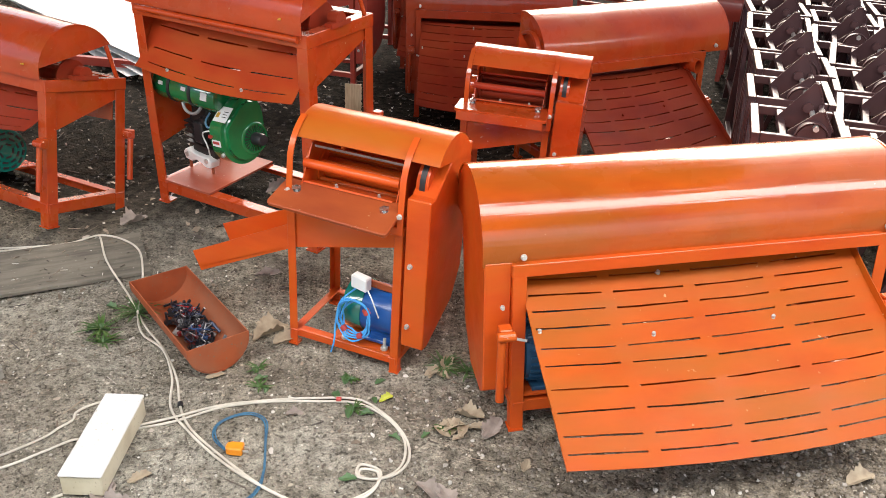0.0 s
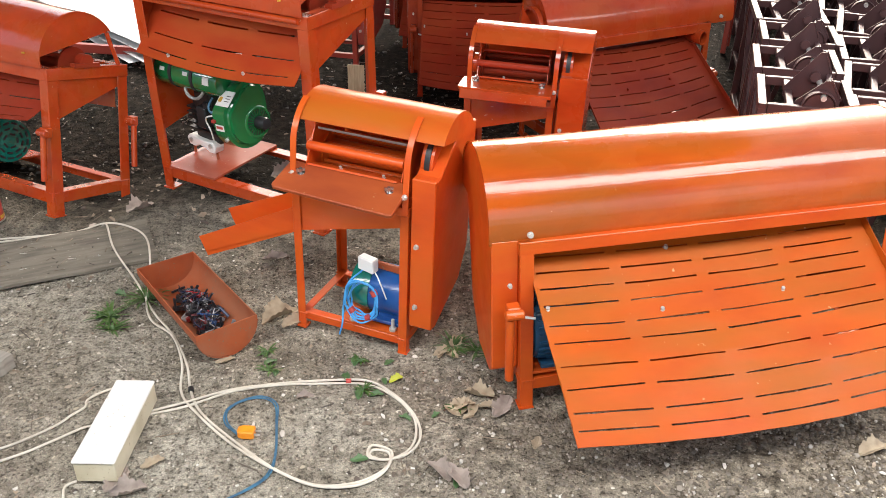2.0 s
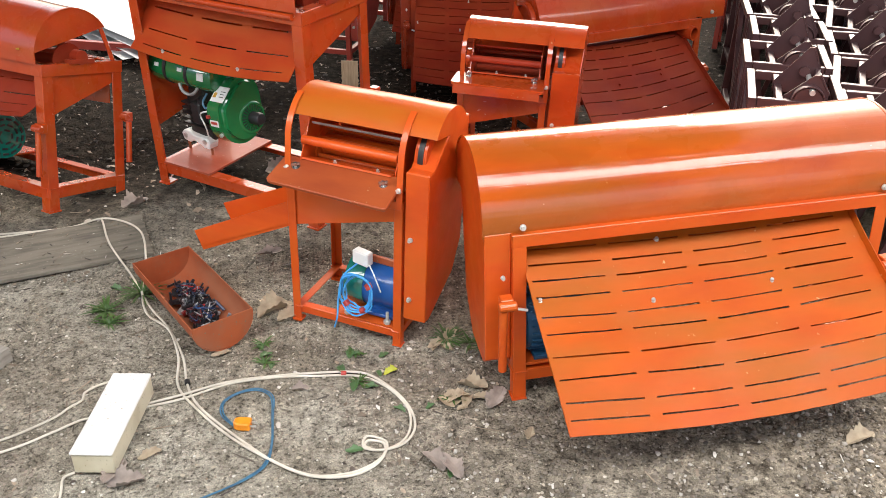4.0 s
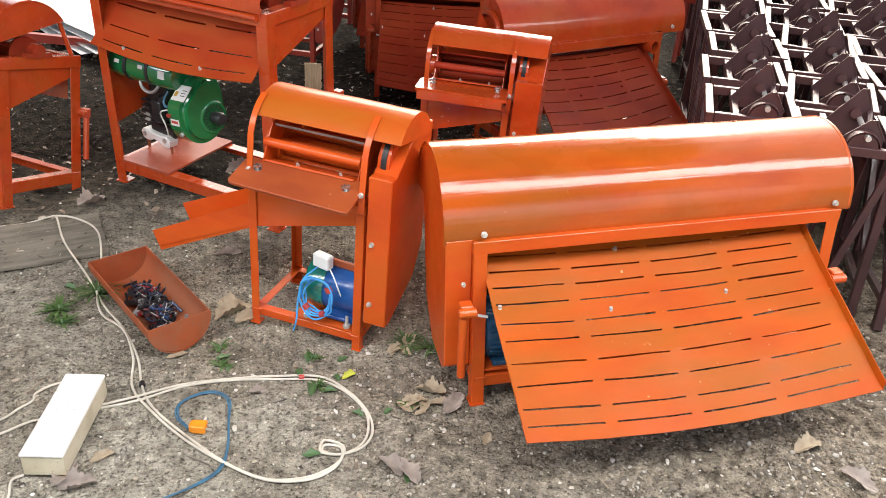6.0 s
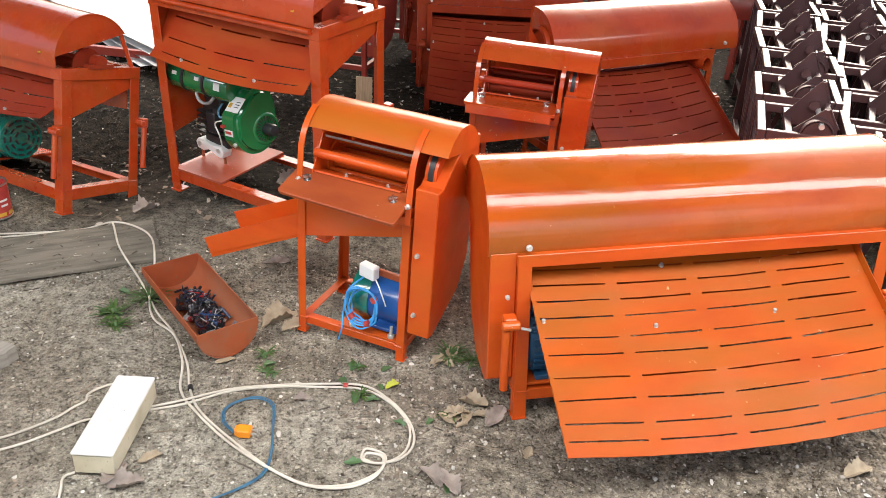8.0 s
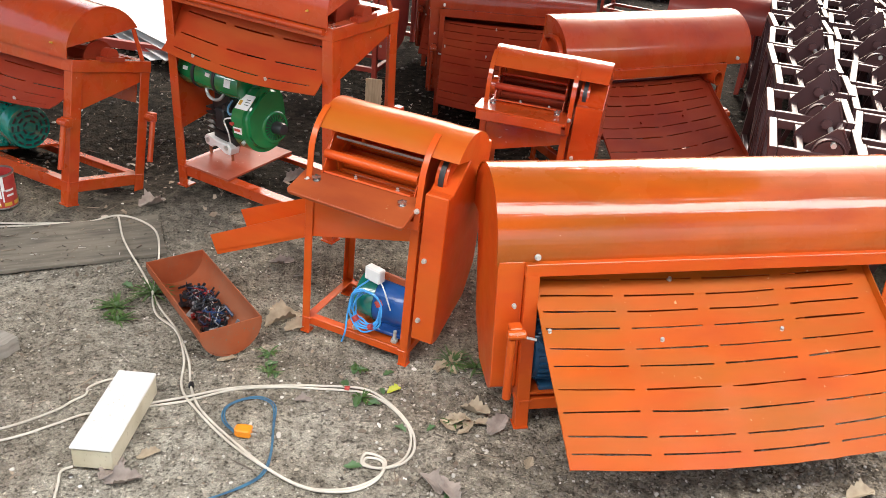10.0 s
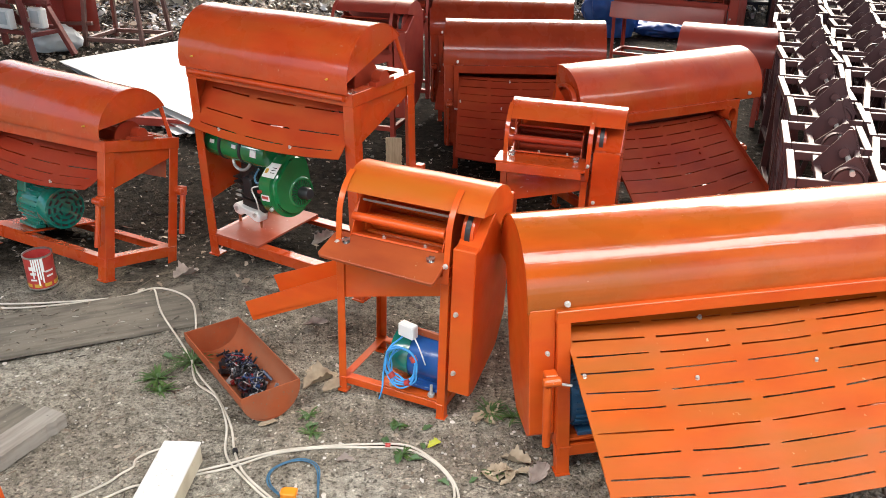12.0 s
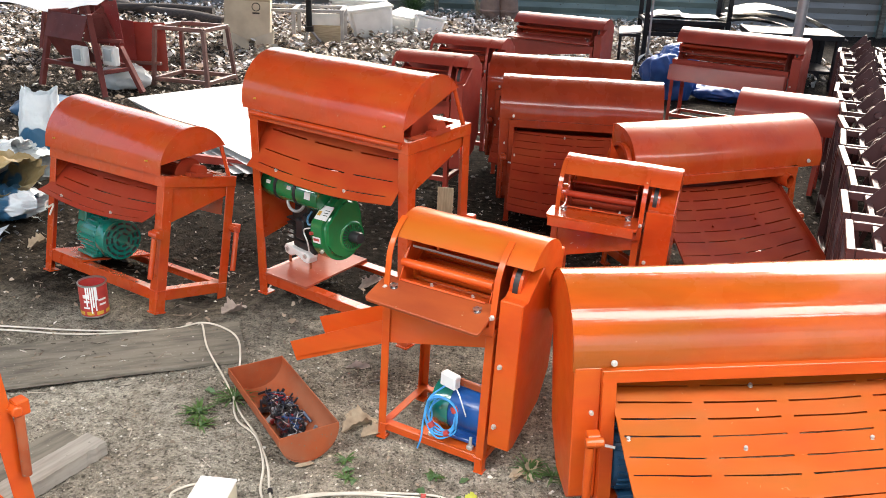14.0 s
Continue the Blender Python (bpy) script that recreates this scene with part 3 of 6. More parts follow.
def rotor(parent, w, cy, cz, r, paint):
    """The threshing drum: a shaft with bars on two discs."""
    bm = rod(bmesh.new(), (-w / 2, cy, cz), (w / 2, cy, cz), r * 0.62, 22)
    part("drum", bm, paint, parent, smooth=True)
    for k in range(6):
        a = math.pi / 3 * k + 0.4
        bm = rod(bmesh.new(), (-w / 2, cy + r * math.cos(a), cz + r * math.sin(a)), (w / 2, cy + r * math.cos(a), cz + r * math.sin(a)), 0.009, 10)
        part("beater_bar", bm, paint, parent, smooth=True)
    for x in (-w / 2 - 0.004, w / 2 + 0.004):
        bm = rod(bmesh.new(), (x - 0.004, cy, cz), (x + 0.004, cy, cz), r * 1.15, 26)
        part("drum_disc", bm, paint, parent, smooth=True)


SLOT_ROWS = (0.035, 0.115, 0.195, 0.28, 0.39, 0.48, 0.605, 0.72, 0.84, 0.925)


def long_sheller(m, paint, label, cover=True, tube=False, seed=1, motor_paint=None, group="long grain shellers", w=1.035, hood_paint=None):
    """A long low sheller: a half-round hood over a drum, a belt cover on one end and a slotted tray that slopes out in front."""
    t = thing("grain_sheller", m, label, "machine", group)
    tray_paint = {orange_soft: orange_satin, red_orange: red_satin, shaded_red_orange: shaded_satin, shaded_dark_red: shaded_satin}.get(paint, paint)
    d, h = 0.36, 0.495
    stand(t, w, d, h, paint, 0.036, 0.035)
    hood_left, hood_right = (-0.592, 0.555) if cover else (-0.605, 0.595) if tube else (-0.56, 0.535)
    r, cz = (0.18, 0.502) if cover else (0.155, 0.515)
    profile = [(0.014, 0.488), (0.013, 0.497)] + arc(0.013 + r, cz, r, 178, 78 if tube else 4, 24) + [(0.013 + r * (1.22 if tube else 2), 0.497), (0.013 + r * (1.22 if tube else 2), 0.495)]
    part("hood", extruded_sheet(profile, hood_left, hood_right, 0.003, 24, 0.0012), hood_paint or paint, t, smooth=True)
    for x, name in ((hood_left + 0.006, "end_plate"), (hood_right - 0.007, "end_plate")):
        part(name, prism(bmesh.new(), [(y, z) for y, z in profile[1:-1]], "x", x - 0.002, x + 0.002), paint, t)
    for x in (-0.49, 0.50):
        bolt((x, 0.008, 0.513), (0, -1, 0.1), t, 0.008)
    rotor(t, w - 0.055, 0.15, 0.50, 0.095, oxide)
    # slotted tray
    def tray(u, v):
        x = -w / 2 + (0.01 - 0.10 * v if tube else 0.032 + 0.014 * v) + (w - (0.09 - 0.07 * v if tube else 0.112 - 0.021 * v)) * u
        y = 0.06 - 0.43 * v
        z = 0.435 - 0.277 * v - 0.012 * math.sin(math.pi * v) - 0.035 * math.sin(math.pi * u) * (0.3 + 0.7 * v) - 0.004 * math.sin(2 * math.pi * v + u) + 0.015 * u * v
        return Vector((x, y, z))
    body = part("slotted_tray", slotted(bmesh.new(), tray, 4, 10, 0.012, 0.015, 0.0085, 0.034, 0.004, 0.0012, seed, 0.05, SLOT_ROWS), tray_paint, t, smooth=True)
    for u, up in ((1.0, 0.026), (0.0, 0.006)):
        part("tray_flange", grid_sheet(bmesh.new(), lambda a, b: tray(u, a) + Vector((0.004 * b, 0, up * b - 0.0015)), spread(0, 1, 14), spread(0, 1, 2), 0.003), tray_paint, body)
    for u, v in ((0.40, 0.04), (0.335, 0.35), (0.69, 0.33), (0.02, 0.3)):
        bolt(tray(u, v) + Vector((0, 0, 0.002)), (0, -0.35, 1), t, 0.0065, mat=zinc if cover else tray_paint)
    # sloping side sheets of the hopper below the drum; right one extended to block slot glints
    for x, low in ((-w / 2 + 0.002, [(0.12, 0.18), (0.05, 0.38)]), (w / 2 - 0.068, [(-0.16, 0.12), (-0.16, 0.25), (0.04, 0.40)])):
        part("hopper_side", prism(bmesh.new(), [(0.04, 0.48), (0.34, 0.48), (0.34, 0.14)] + low, "x", x, x + 0.003), paint, t)
    # back sheet carried down to keep bright glints out of the slots
    part("back_sheet", prism(bmesh.new(), [(-w / 2, 0.48), (w / 2, 0.48), (w / 2, 0.07), (-w / 2, 0.07)], "y", 0.362, 0.365), paint, t)
    clamp(t, (-w / 2 - 0.024, -0.035, 0.322), 0.20, paint)
    clamp(t, (w / 2 + 0.012, -0.03, 0.30), 0.17, paint)
    bolt((-0.545, -0.012, 0.385), (0, -1, 0), t, 0.006)
    rod(bm := bmesh.new(), (-0.508, -0.03, 0.297), (-0.484, -0.04, 0.296), 0.004, 8)
    part("hinge_pin", bm, zinc, t)
    if cover:
        shell = [(0.012, 0.5), (0.3, 0.5), (0.25, 0.2), (0.16, 0.10), (0.03, 0.095), (0.0, 0.12)]
        part("belt_cover", prism(bmesh.new(), shell, "x", -0.588, -0.518), paint, t, bevel=0.003)
    if tube:
        part("tube_socket", pipe(bmesh.new(), (w / 2 - 0.075, -0.03, 0.447), (w / 2 - 0.075, 0.06, 0.447), 0.028, 0.004), paint, t, smooth=True)
        part("spout", prism(bmesh.new(), [(-0.69, 0.62), (-0.625, 0.55), (-0.625, 0.50), (-0.69, 0.50)], "y", 0.10, 0.104), paint, t)
        part("end_ring", pipe(bmesh.new(), (-0.635, 0.11, 0.54), (-0.61, 0.11, 0.54), 0.075, 0.012), paint, t, smooth=True)
    if motor_paint:
        base = part("motor_board", block((-0.36, 0.15, 0.106), (0.3, 0.34, 0.008)), paint, t, bevel=0.001)
        motor(t, (-0.385, 0.07, 0.20), (1, 0, 0), 0.085, 0.2, motor_paint, motor_paint, True, ((0.02, 0, 0.1), (0.08, 0.08, 0.05), motor_paint))
    return t


def small_sheller(m, paint, label, w=0.36, group="small shellers", shelf_paint=None, with_motor=False, with_chute=False, right_cover=True, strap=True, shelf_tilt=13.0, shelf_up=0.0, cover_w=0.068, hood_paint=None, hood_low=142):
    """A sheller with a feeding shelf, an open throat below a narrow hood held by two straps, and a belt cover on its end."""
    t = thing("corn_sheller", m, label, "machine", group)
    d, h = 0.275, 0.485
    stand(t, w, d, h, paint, 0.026, 0.0, 0.03)
    x0, x1 = -w / 2 + 0.012, w / 2 + (cover_w + 0.014 if right_cover else 0.0)
    profile = arc(0.135, 0.588, 0.138, hood_low, 15, 15)
    part("hood", extruded_sheet(profile, x0, x1, 0.003, 8, 0.0008), hood_paint or paint, t, smooth=True)
    cap = [(y, z) for y, z in arc(0.135, 0.588, 0.136, hood_low, 15, 15)]
    part("end_plate", prism(bmesh.new(), cap, "x", x1 - 0.003, x1), paint, t)
    if strap:
        for x in (x0 + 0.006, w / 2 - 0.004):
            line = arc(0.135, 0.588, 0.142, 114, 164, 8) + [(-0.006, 0.585), (-0.012, 0.53), (-0.014, 0.475)]
            part("strap", extruded_sheet(line, x - 0.0085, x + 0.0085, 0.004, 2), paint, t, smooth=True)
            bolt((x, -0.02, 0.53), (-0.2, -1, 0.1), t, 0.0075)
    # shelf with a folded lip
    sp = shelf_paint or paint
    tilt = Matrix.Rotation(radians(shelf_tilt), 3, "X")
    hx, hy = w / 2 + 0.003, 0.0675
    corners = [(-hx, hy, 0.012), (-hx, -hy + 0.012, 0.016), (hx, -hy, 0.010), (hx - 0.004, hy, 0.006)]
    outline = []
    for (px, py, rad), quarter in zip(corners, (90, 180, 270, 0)):
        cx, cy = px - math.copysign(rad, px), py - math.copysign(rad, py)
        outline += [(cx + rad * math.cos(radians(quarter + q)), cy + rad * math.sin(radians(quarter + q))) for q in (0, 30, 60, 90)]
    bm = prism(bmesh.new(), outline, "z", -0.006, 0.006)
    bm.transform(Matrix.Translation((-0.008, -0.036, 0.524 + shelf_up)) @ tilt.to_4x4())
    shelf = part("feeding_shelf", bm, sp, t, bevel=0.002)
    if shelf_tilt == 0.0:
        part("folded_lip", block((-0.008, -0.100, 0.508 + shelf_up), (w - 0.02, 0.004, 0.034)), sp, shelf, bevel=0.001)
    for x in (-w / 2 + 0.045, w / 2 - 0.05):
        bm = rod(bmesh.new(), (x, -0.016, 0.522 + shelf_up), (x, -0.02, 0.550 + shelf_up), 0.005, 10)
        cuboid(bm, (x, -0.019, 0.545 + shelf_up), (0.024, 0.005, 0.008), Matrix.Rotation(0.7, 3, "Z"))
        rod(bm, (x, -0.0165, 0.530 + shelf_up), (x, -0.0175, 0.536 + shelf_up), 0.011, 16)
        part("wing_nut", bm, bright_steel, t)
    # front sheet of the hopper
    part("front_sheet", prism(bmesh.new(), [(-w / 2 + 0.006, 0.478), (w / 2 - 0.006, 0.478), (w / 2 - 0.006, 0.425), (-w / 2 + 0.006, 0.335)], "y", 0.006, 0.009), paint, t)
    for x in (-w / 2 + 0.035, w / 2 - 0.04):
        part("hopper_side", prism(bmesh.new(), [(0.0, 0.47), (0.26, 0.47), (0.25, 0.6), (0.12, 0.66), (0.07, 0.62)], "x", x, x + 0.003), paint, t)
    part("back_sheet", prism(bmesh.new(), [(-w / 2, 0.48), (w / 2, 0.48), (w / 2, 0.66), (-w / 2, 0.66)], "y", 0.262, 0.265), paint, t)
    part("throat_floor", prism(bmesh.new(), [(0.0, 0.49), (0.26, 0.40), (0.26, 0.403), (0.0, 0.493)], "x", -w / 2 + 0.03, w / 2 - 0.03), paint, t)
    inner = paint if with_motor else dull_shaded_red
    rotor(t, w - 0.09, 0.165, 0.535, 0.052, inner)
    part("throat_lip", prism(bmesh.new(), [(0.018, 0.545), (0.090, 0.520), (0.090, 0.524), (0.020, 0.550)], "x", -w / 2 + 0.045, w / 2 - 0.045), paint, t)
    part("side_cheek", prism(bmesh.new(), [(0.004, 0.525), (0.085, 0.52), (0.10, 0.645), (0.075, 0.64)], "x", -w / 2 + 0.040, -w / 2 + 0.043), paint, t)
    for x in (-w / 2 + 0.14, w / 2 - 0.09):
        bolt((x, 0.034, 0.545), (0, -0.3, 1), t, 0.005)
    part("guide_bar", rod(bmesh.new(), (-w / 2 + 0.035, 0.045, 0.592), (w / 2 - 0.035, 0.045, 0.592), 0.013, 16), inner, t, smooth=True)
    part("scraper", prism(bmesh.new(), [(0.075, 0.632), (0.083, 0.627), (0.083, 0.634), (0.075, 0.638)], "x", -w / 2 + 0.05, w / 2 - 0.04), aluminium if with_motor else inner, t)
    bolt((-w / 2 + 0.10, 0.012, 0.53), (0, -1, 0.4), t, 0.006)
    part("bearing", rod(bmesh.new(), (-w / 2 + 0.008, 0.13, 0.565), (-w / 2 + 0.03, 0.13, 0.565), 0.038, 20), paint, t, smooth=True)
    if right_cover:
        side = [(-0.012, 0.585), (0.02, 0.585), (0.16, 0.675), (0.28, 0.66), (0.26, 0.27), (0.20, 0.18), (0.02, 0.115), (-0.012, 0.12)]
        part("belt_cover", prism(bmesh.new(), side, "x", w / 2 + 0.012, w / 2 + 0.012 + cover_w), paint, t, bevel=0.003)
        for z in (0.19, 0.385):
            bolt((w / 2 + 0.03, -0.014, z), (0, -1, 0), t, 0.007)
        wheel = part("pulley", rod(bmesh.new(), (w / 2 + 0.016, 0.10, 0.60), (w / 2 + 0.05, 0.10, 0.60), 0.066, 28), paint, t, smooth=True)
        part("belt", rod(bmesh.new(), (w / 2 + 0.026, 0.10, 0.60), (w / 2 + 0.041, 0.10, 0.60), 0.0685, 28), black_plastic, wheel, smooth=True)
    if with_chute:
        out = -w / 2 - 0.35
        for y, drop in ((0.015, 0.0), (0.175, 0.022)):
            part("chute_wall", prism(bmesh.new(), [(-w / 2 + 0.02, 0.415), (out, 0.222 + drop), (out + 0.026, 0.160 + drop), (-w / 2 + 0.02, 0.335)], "y", y, y + 0.003), paint, t)
        part("chute_floor", prism(bmesh.new(), [(-w / 2 + 0.02, 0.343), (out + 0.026, 0.176), (out + 0.026, 0.172), (-w / 2 + 0.02, 0.339)], "y", 0.015, 0.178), paint, t)
    if with_motor:
        part("motor_board", block((0.06, 0.14, 0.062), (0.2, 0.27, 0.006)), paint, t)
        body = motor(t, (0.106, 0.098, 0.150), (-1, 0, 0), 0.074, 0.15, blue_paint, teal, False, ((-0.074, -0.045, 0.100), (0.058, 0.030, 0.044), white_plastic, -0.25))
        rng = random.Random(5)
        for k in range(5):
            c, rad = Vector((0.040, 0.004 - 0.005 * k, 0.160)), 0.040 + 0.0035 * k
            loop = [c + Vector((rad * math.cos(a) + rng.uniform(-0.004, 0.004), rng.uniform(-0.006, 0.006), rad * 1.3 * math.sin(a))) for a in spread(0, 2 * math.pi, 14)]
            part("coiled_lead", cable(bmesh.new(), loop, 0.0028, 6, 4), cord_bright, body, smooth=True)
        part("coiled_lead", cable(bmesh.new(), [(0.03, 0.02, 0.245), (-0.008, 0.0, 0.20), (-0.018, -0.01, 0.13), (-0.012, -0.03, 0.08), (-0.02, -0.035, 0.04)], 0.0028, 6), cord_bright, body, smooth=True)
        for q in (0.6, 3.9, 5.2):
            c = Vector((0.040 + 0.047 * math.cos(q), -0.006, 0.160 + 0.061 * math.sin(q)))
            side = Vector((-math.sin(q), 0, 1.3 * math.cos(q))).normalized() * 0.008
            part("cord_tie", rod(bmesh.new(), c - side, c + side, 0.0105, 12), tin_red, body, "red tape round the coiled lead", smooth=True)
        part("box_lead", cable(bmesh.new(), [(0.06, 0.04, 0.235), (0.082, 0.02, 0.225), (0.098, 0.018, 0.19), (0.105, 0.022, 0.165)], 0.0022, 6), white_plastic, body, smooth=True)
        part("bracket", beam(bmesh.new(), (0.03, 0.075, 0.243), (0.17, 0.075, 0.236), 0.012, 0.022), rusty, t, bevel=0.002)
        for x in (0.0, 0.13):
            bm = rod(bmesh.new(), (x, 0.015, 0.05), (x, 0.015, 0.105), 0.005, 10)
            rod(bm, (x, 0.015, 0.066), (x, 0.015, 0.076), 0.011, 6)
            part("tension_bolt", bm, zinc, t)
    return t


def tall_thresher(m, label, w, d, h, r, paint, iron_w, splay, tray_rows, tray_out, tray_drop, engine=False, electric=False, clamps=(), hood_end=10, taper=0.0, tray_paint=None):
    """A thresher on four legs: a half-round hood, a slotted sheet hanging out below it, and its engine on a board between the legs."""
    t = thing("grain_thresher", m, label, "machine", "grain threshers")
    at = stand(t, w, d, h, paint, iron_w, splay, 0.05)
    cy = r * 0.98
    profile = [(-0.02, h + 0.004)] + arc(cy - 0.02, h + 0.03, r, 176, hood_end, 20)
    bm = extruded_sheet(profile, -w / 2 - 0.01, w / 2 - 0.005, 0.003, 20, 0.0015)
    for v in bm.verts:
        v.co.z += (v.co.z - h) * taper * (0.5 - v.co.x / w)
    part("hood", bm, paint, t, smooth=True)
    for x in (-w / 2 - 0.004, w / 2 - 0.01):
        bm = prism(bmesh.new(), profile[1:], "x", x - 0.002, x + 0.002)
        for v in bm.verts:
            v.co.z += (v.co.z - h) * taper * (0.5 - v.co.x / w)
        part("end_plate", bm, paint, t)
    for x in (-w / 2 + 0.07, w / 2 - 0.085):
        bolt((x, -0.026, h + 0.05), (0, -1, 0.1), t, 0.0036, mat=tin_yellow)
    if engine:
        part("front_strip", rod(bmesh.new(), (-w / 2 + 0.03, -0.008, h - 0.014), (w / 2 - 0.03, -0.008, h - 0.014), 0.012, 12), paint, t, smooth=True)
    rotor(t, w - 0.16, cy, h, r * 0.34, dull_shaded_red)

    def tray(u, v):
        x = -w / 2 + 0.02 + (w - 0.06) * u
        y = 0.09 - (0.09 + tray_out) * v
        z = h - 0.05 - tray_drop * v - 0.028 * math.sin(math.pi * u) * (0.4 + 0.6 * v) - 0.02 * math.sin(math.pi * v)
        return Vector((x, y, z))
    part("slotted_tray", slotted(bmesh.new(), tray, 3, tray_rows, 0.06, 0.02, 0.022, 0.06, 0.003, 0.001, 3), tray_paint or red_satin, t, smooth=True)
    for u in (0.2, 0.68):
        bolt(tray(u, 0.85) + Vector((0, -0.002, 0.002)), (0, -0.6, 1), t, 0.006)
    part("side_panel", prism(bmesh.new(), [(0.03, h - 0.04), (d - 0.02, h - 0.04), (d - 0.02, h * 0.45), (d * 0.45, h * 0.33), (0.03, h * 0.3)] if engine else [(0.03, h - 0.04), (d - 0.02, h - 0.04), (d - 0.02, h - 0.2), (0.03, h - 0.2)], "x", -w / 2 + 0.006, -w / 2 + 0.009), paint, t)
    part("side_panel", prism(bmesh.new(), [(0.01, h - 0.04), (d - 0.02, h - 0.04), (d - 0.02, h - 0.075), (0.01, h - 0.2)], "x", w / 2 - 0.012, w / 2 - 0.009), paint, t)
    part("back_sheet", prism(bmesh.new(), [(-w / 2 + 0.03, h - 0.05), (w / 2 - 0.04, h - 0.05), (w / 2 - 0.04, h - (0.12 if engine else 0.17)), (-w / 2 + 0.03, h - (0.30 if engine else 0.2))], "y", d - 0.03, d - 0.027), paint, t)
    # bearing, hinge and stay at the open end
    bm = rod(bmesh.new(), (w / 2 - 0.03, cy, h + 0.022), (w / 2 + 0.008, cy, h + 0.022), 0.027, 20)
    cuboid(bm, (w / 2 - 0.005, cy, h + 0.008), (0.03, 0.11, 0.016))
    part("bearing", bm, dull_shaded_red, t, smooth=True)
    back_edge = (cy - 0.028 + r * math.cos(radians(hood_end)), h + 0.024 + r * math.sin(radians(hood_end)))
    part("hood_stay", rod(bmesh.new(), (w / 2 - 0.02, *back_edge), (w / 2 - 0.014, min(d * 0.92, back_edge[0] + 0.06), h + 0.002), 0.0085, 10), paint, t, smooth=True)
    for sx, back, z, drop in clamps:
        p = at((sx, back), z)
        clamp(t, p + Vector((0.012 if back else 0.006, 0.01 if back else -0.020, 0)), drop, paint, side=0.02 if back else -0.004)
    board = part("motor_board", block((-w / 2 + 0.16, d * 0.5, 0.05 + iron_w + 0.006), (0.24, d + splay, 0.008)), board_paint if engine else paint, t, "scuffed orange mounting board" if engine else "")
    top = 0.05 + iron_w + 0.01
    if electric:
        tie = [(-w / 2 + 0.02, -0.012, 0.36), (-w / 2 - 0.01, -0.008, 0.35), (-w / 2 - 0.014, 0.02, 0.33), (-w / 2 - 0.012, -0.006, 0.30), (-w / 2 + 0.02, -0.014, 0.29), (-w / 2 + 0.055, -0.008, 0.31), (-w / 2 + 0.04, -0.014, 0.26)]
        part("tie_string", cable(bmesh.new(), tie, 0.004, 6, 6), cord_white, t, "white string tied round a leg", smooth=True)
        motor(t, (-w / 2 + 0.215, d * 0.42, top + 0.10), (1, -0.1, 0), 0.09, 0.20, teal, teal, True, ((-0.07, -0.05, 0.07), (0.06, 0.05, 0.05), teal))
    if engine:
        petrol_engine(t, Vector((-w / 2 + 0.25, d * 0.36, top)))
    return t


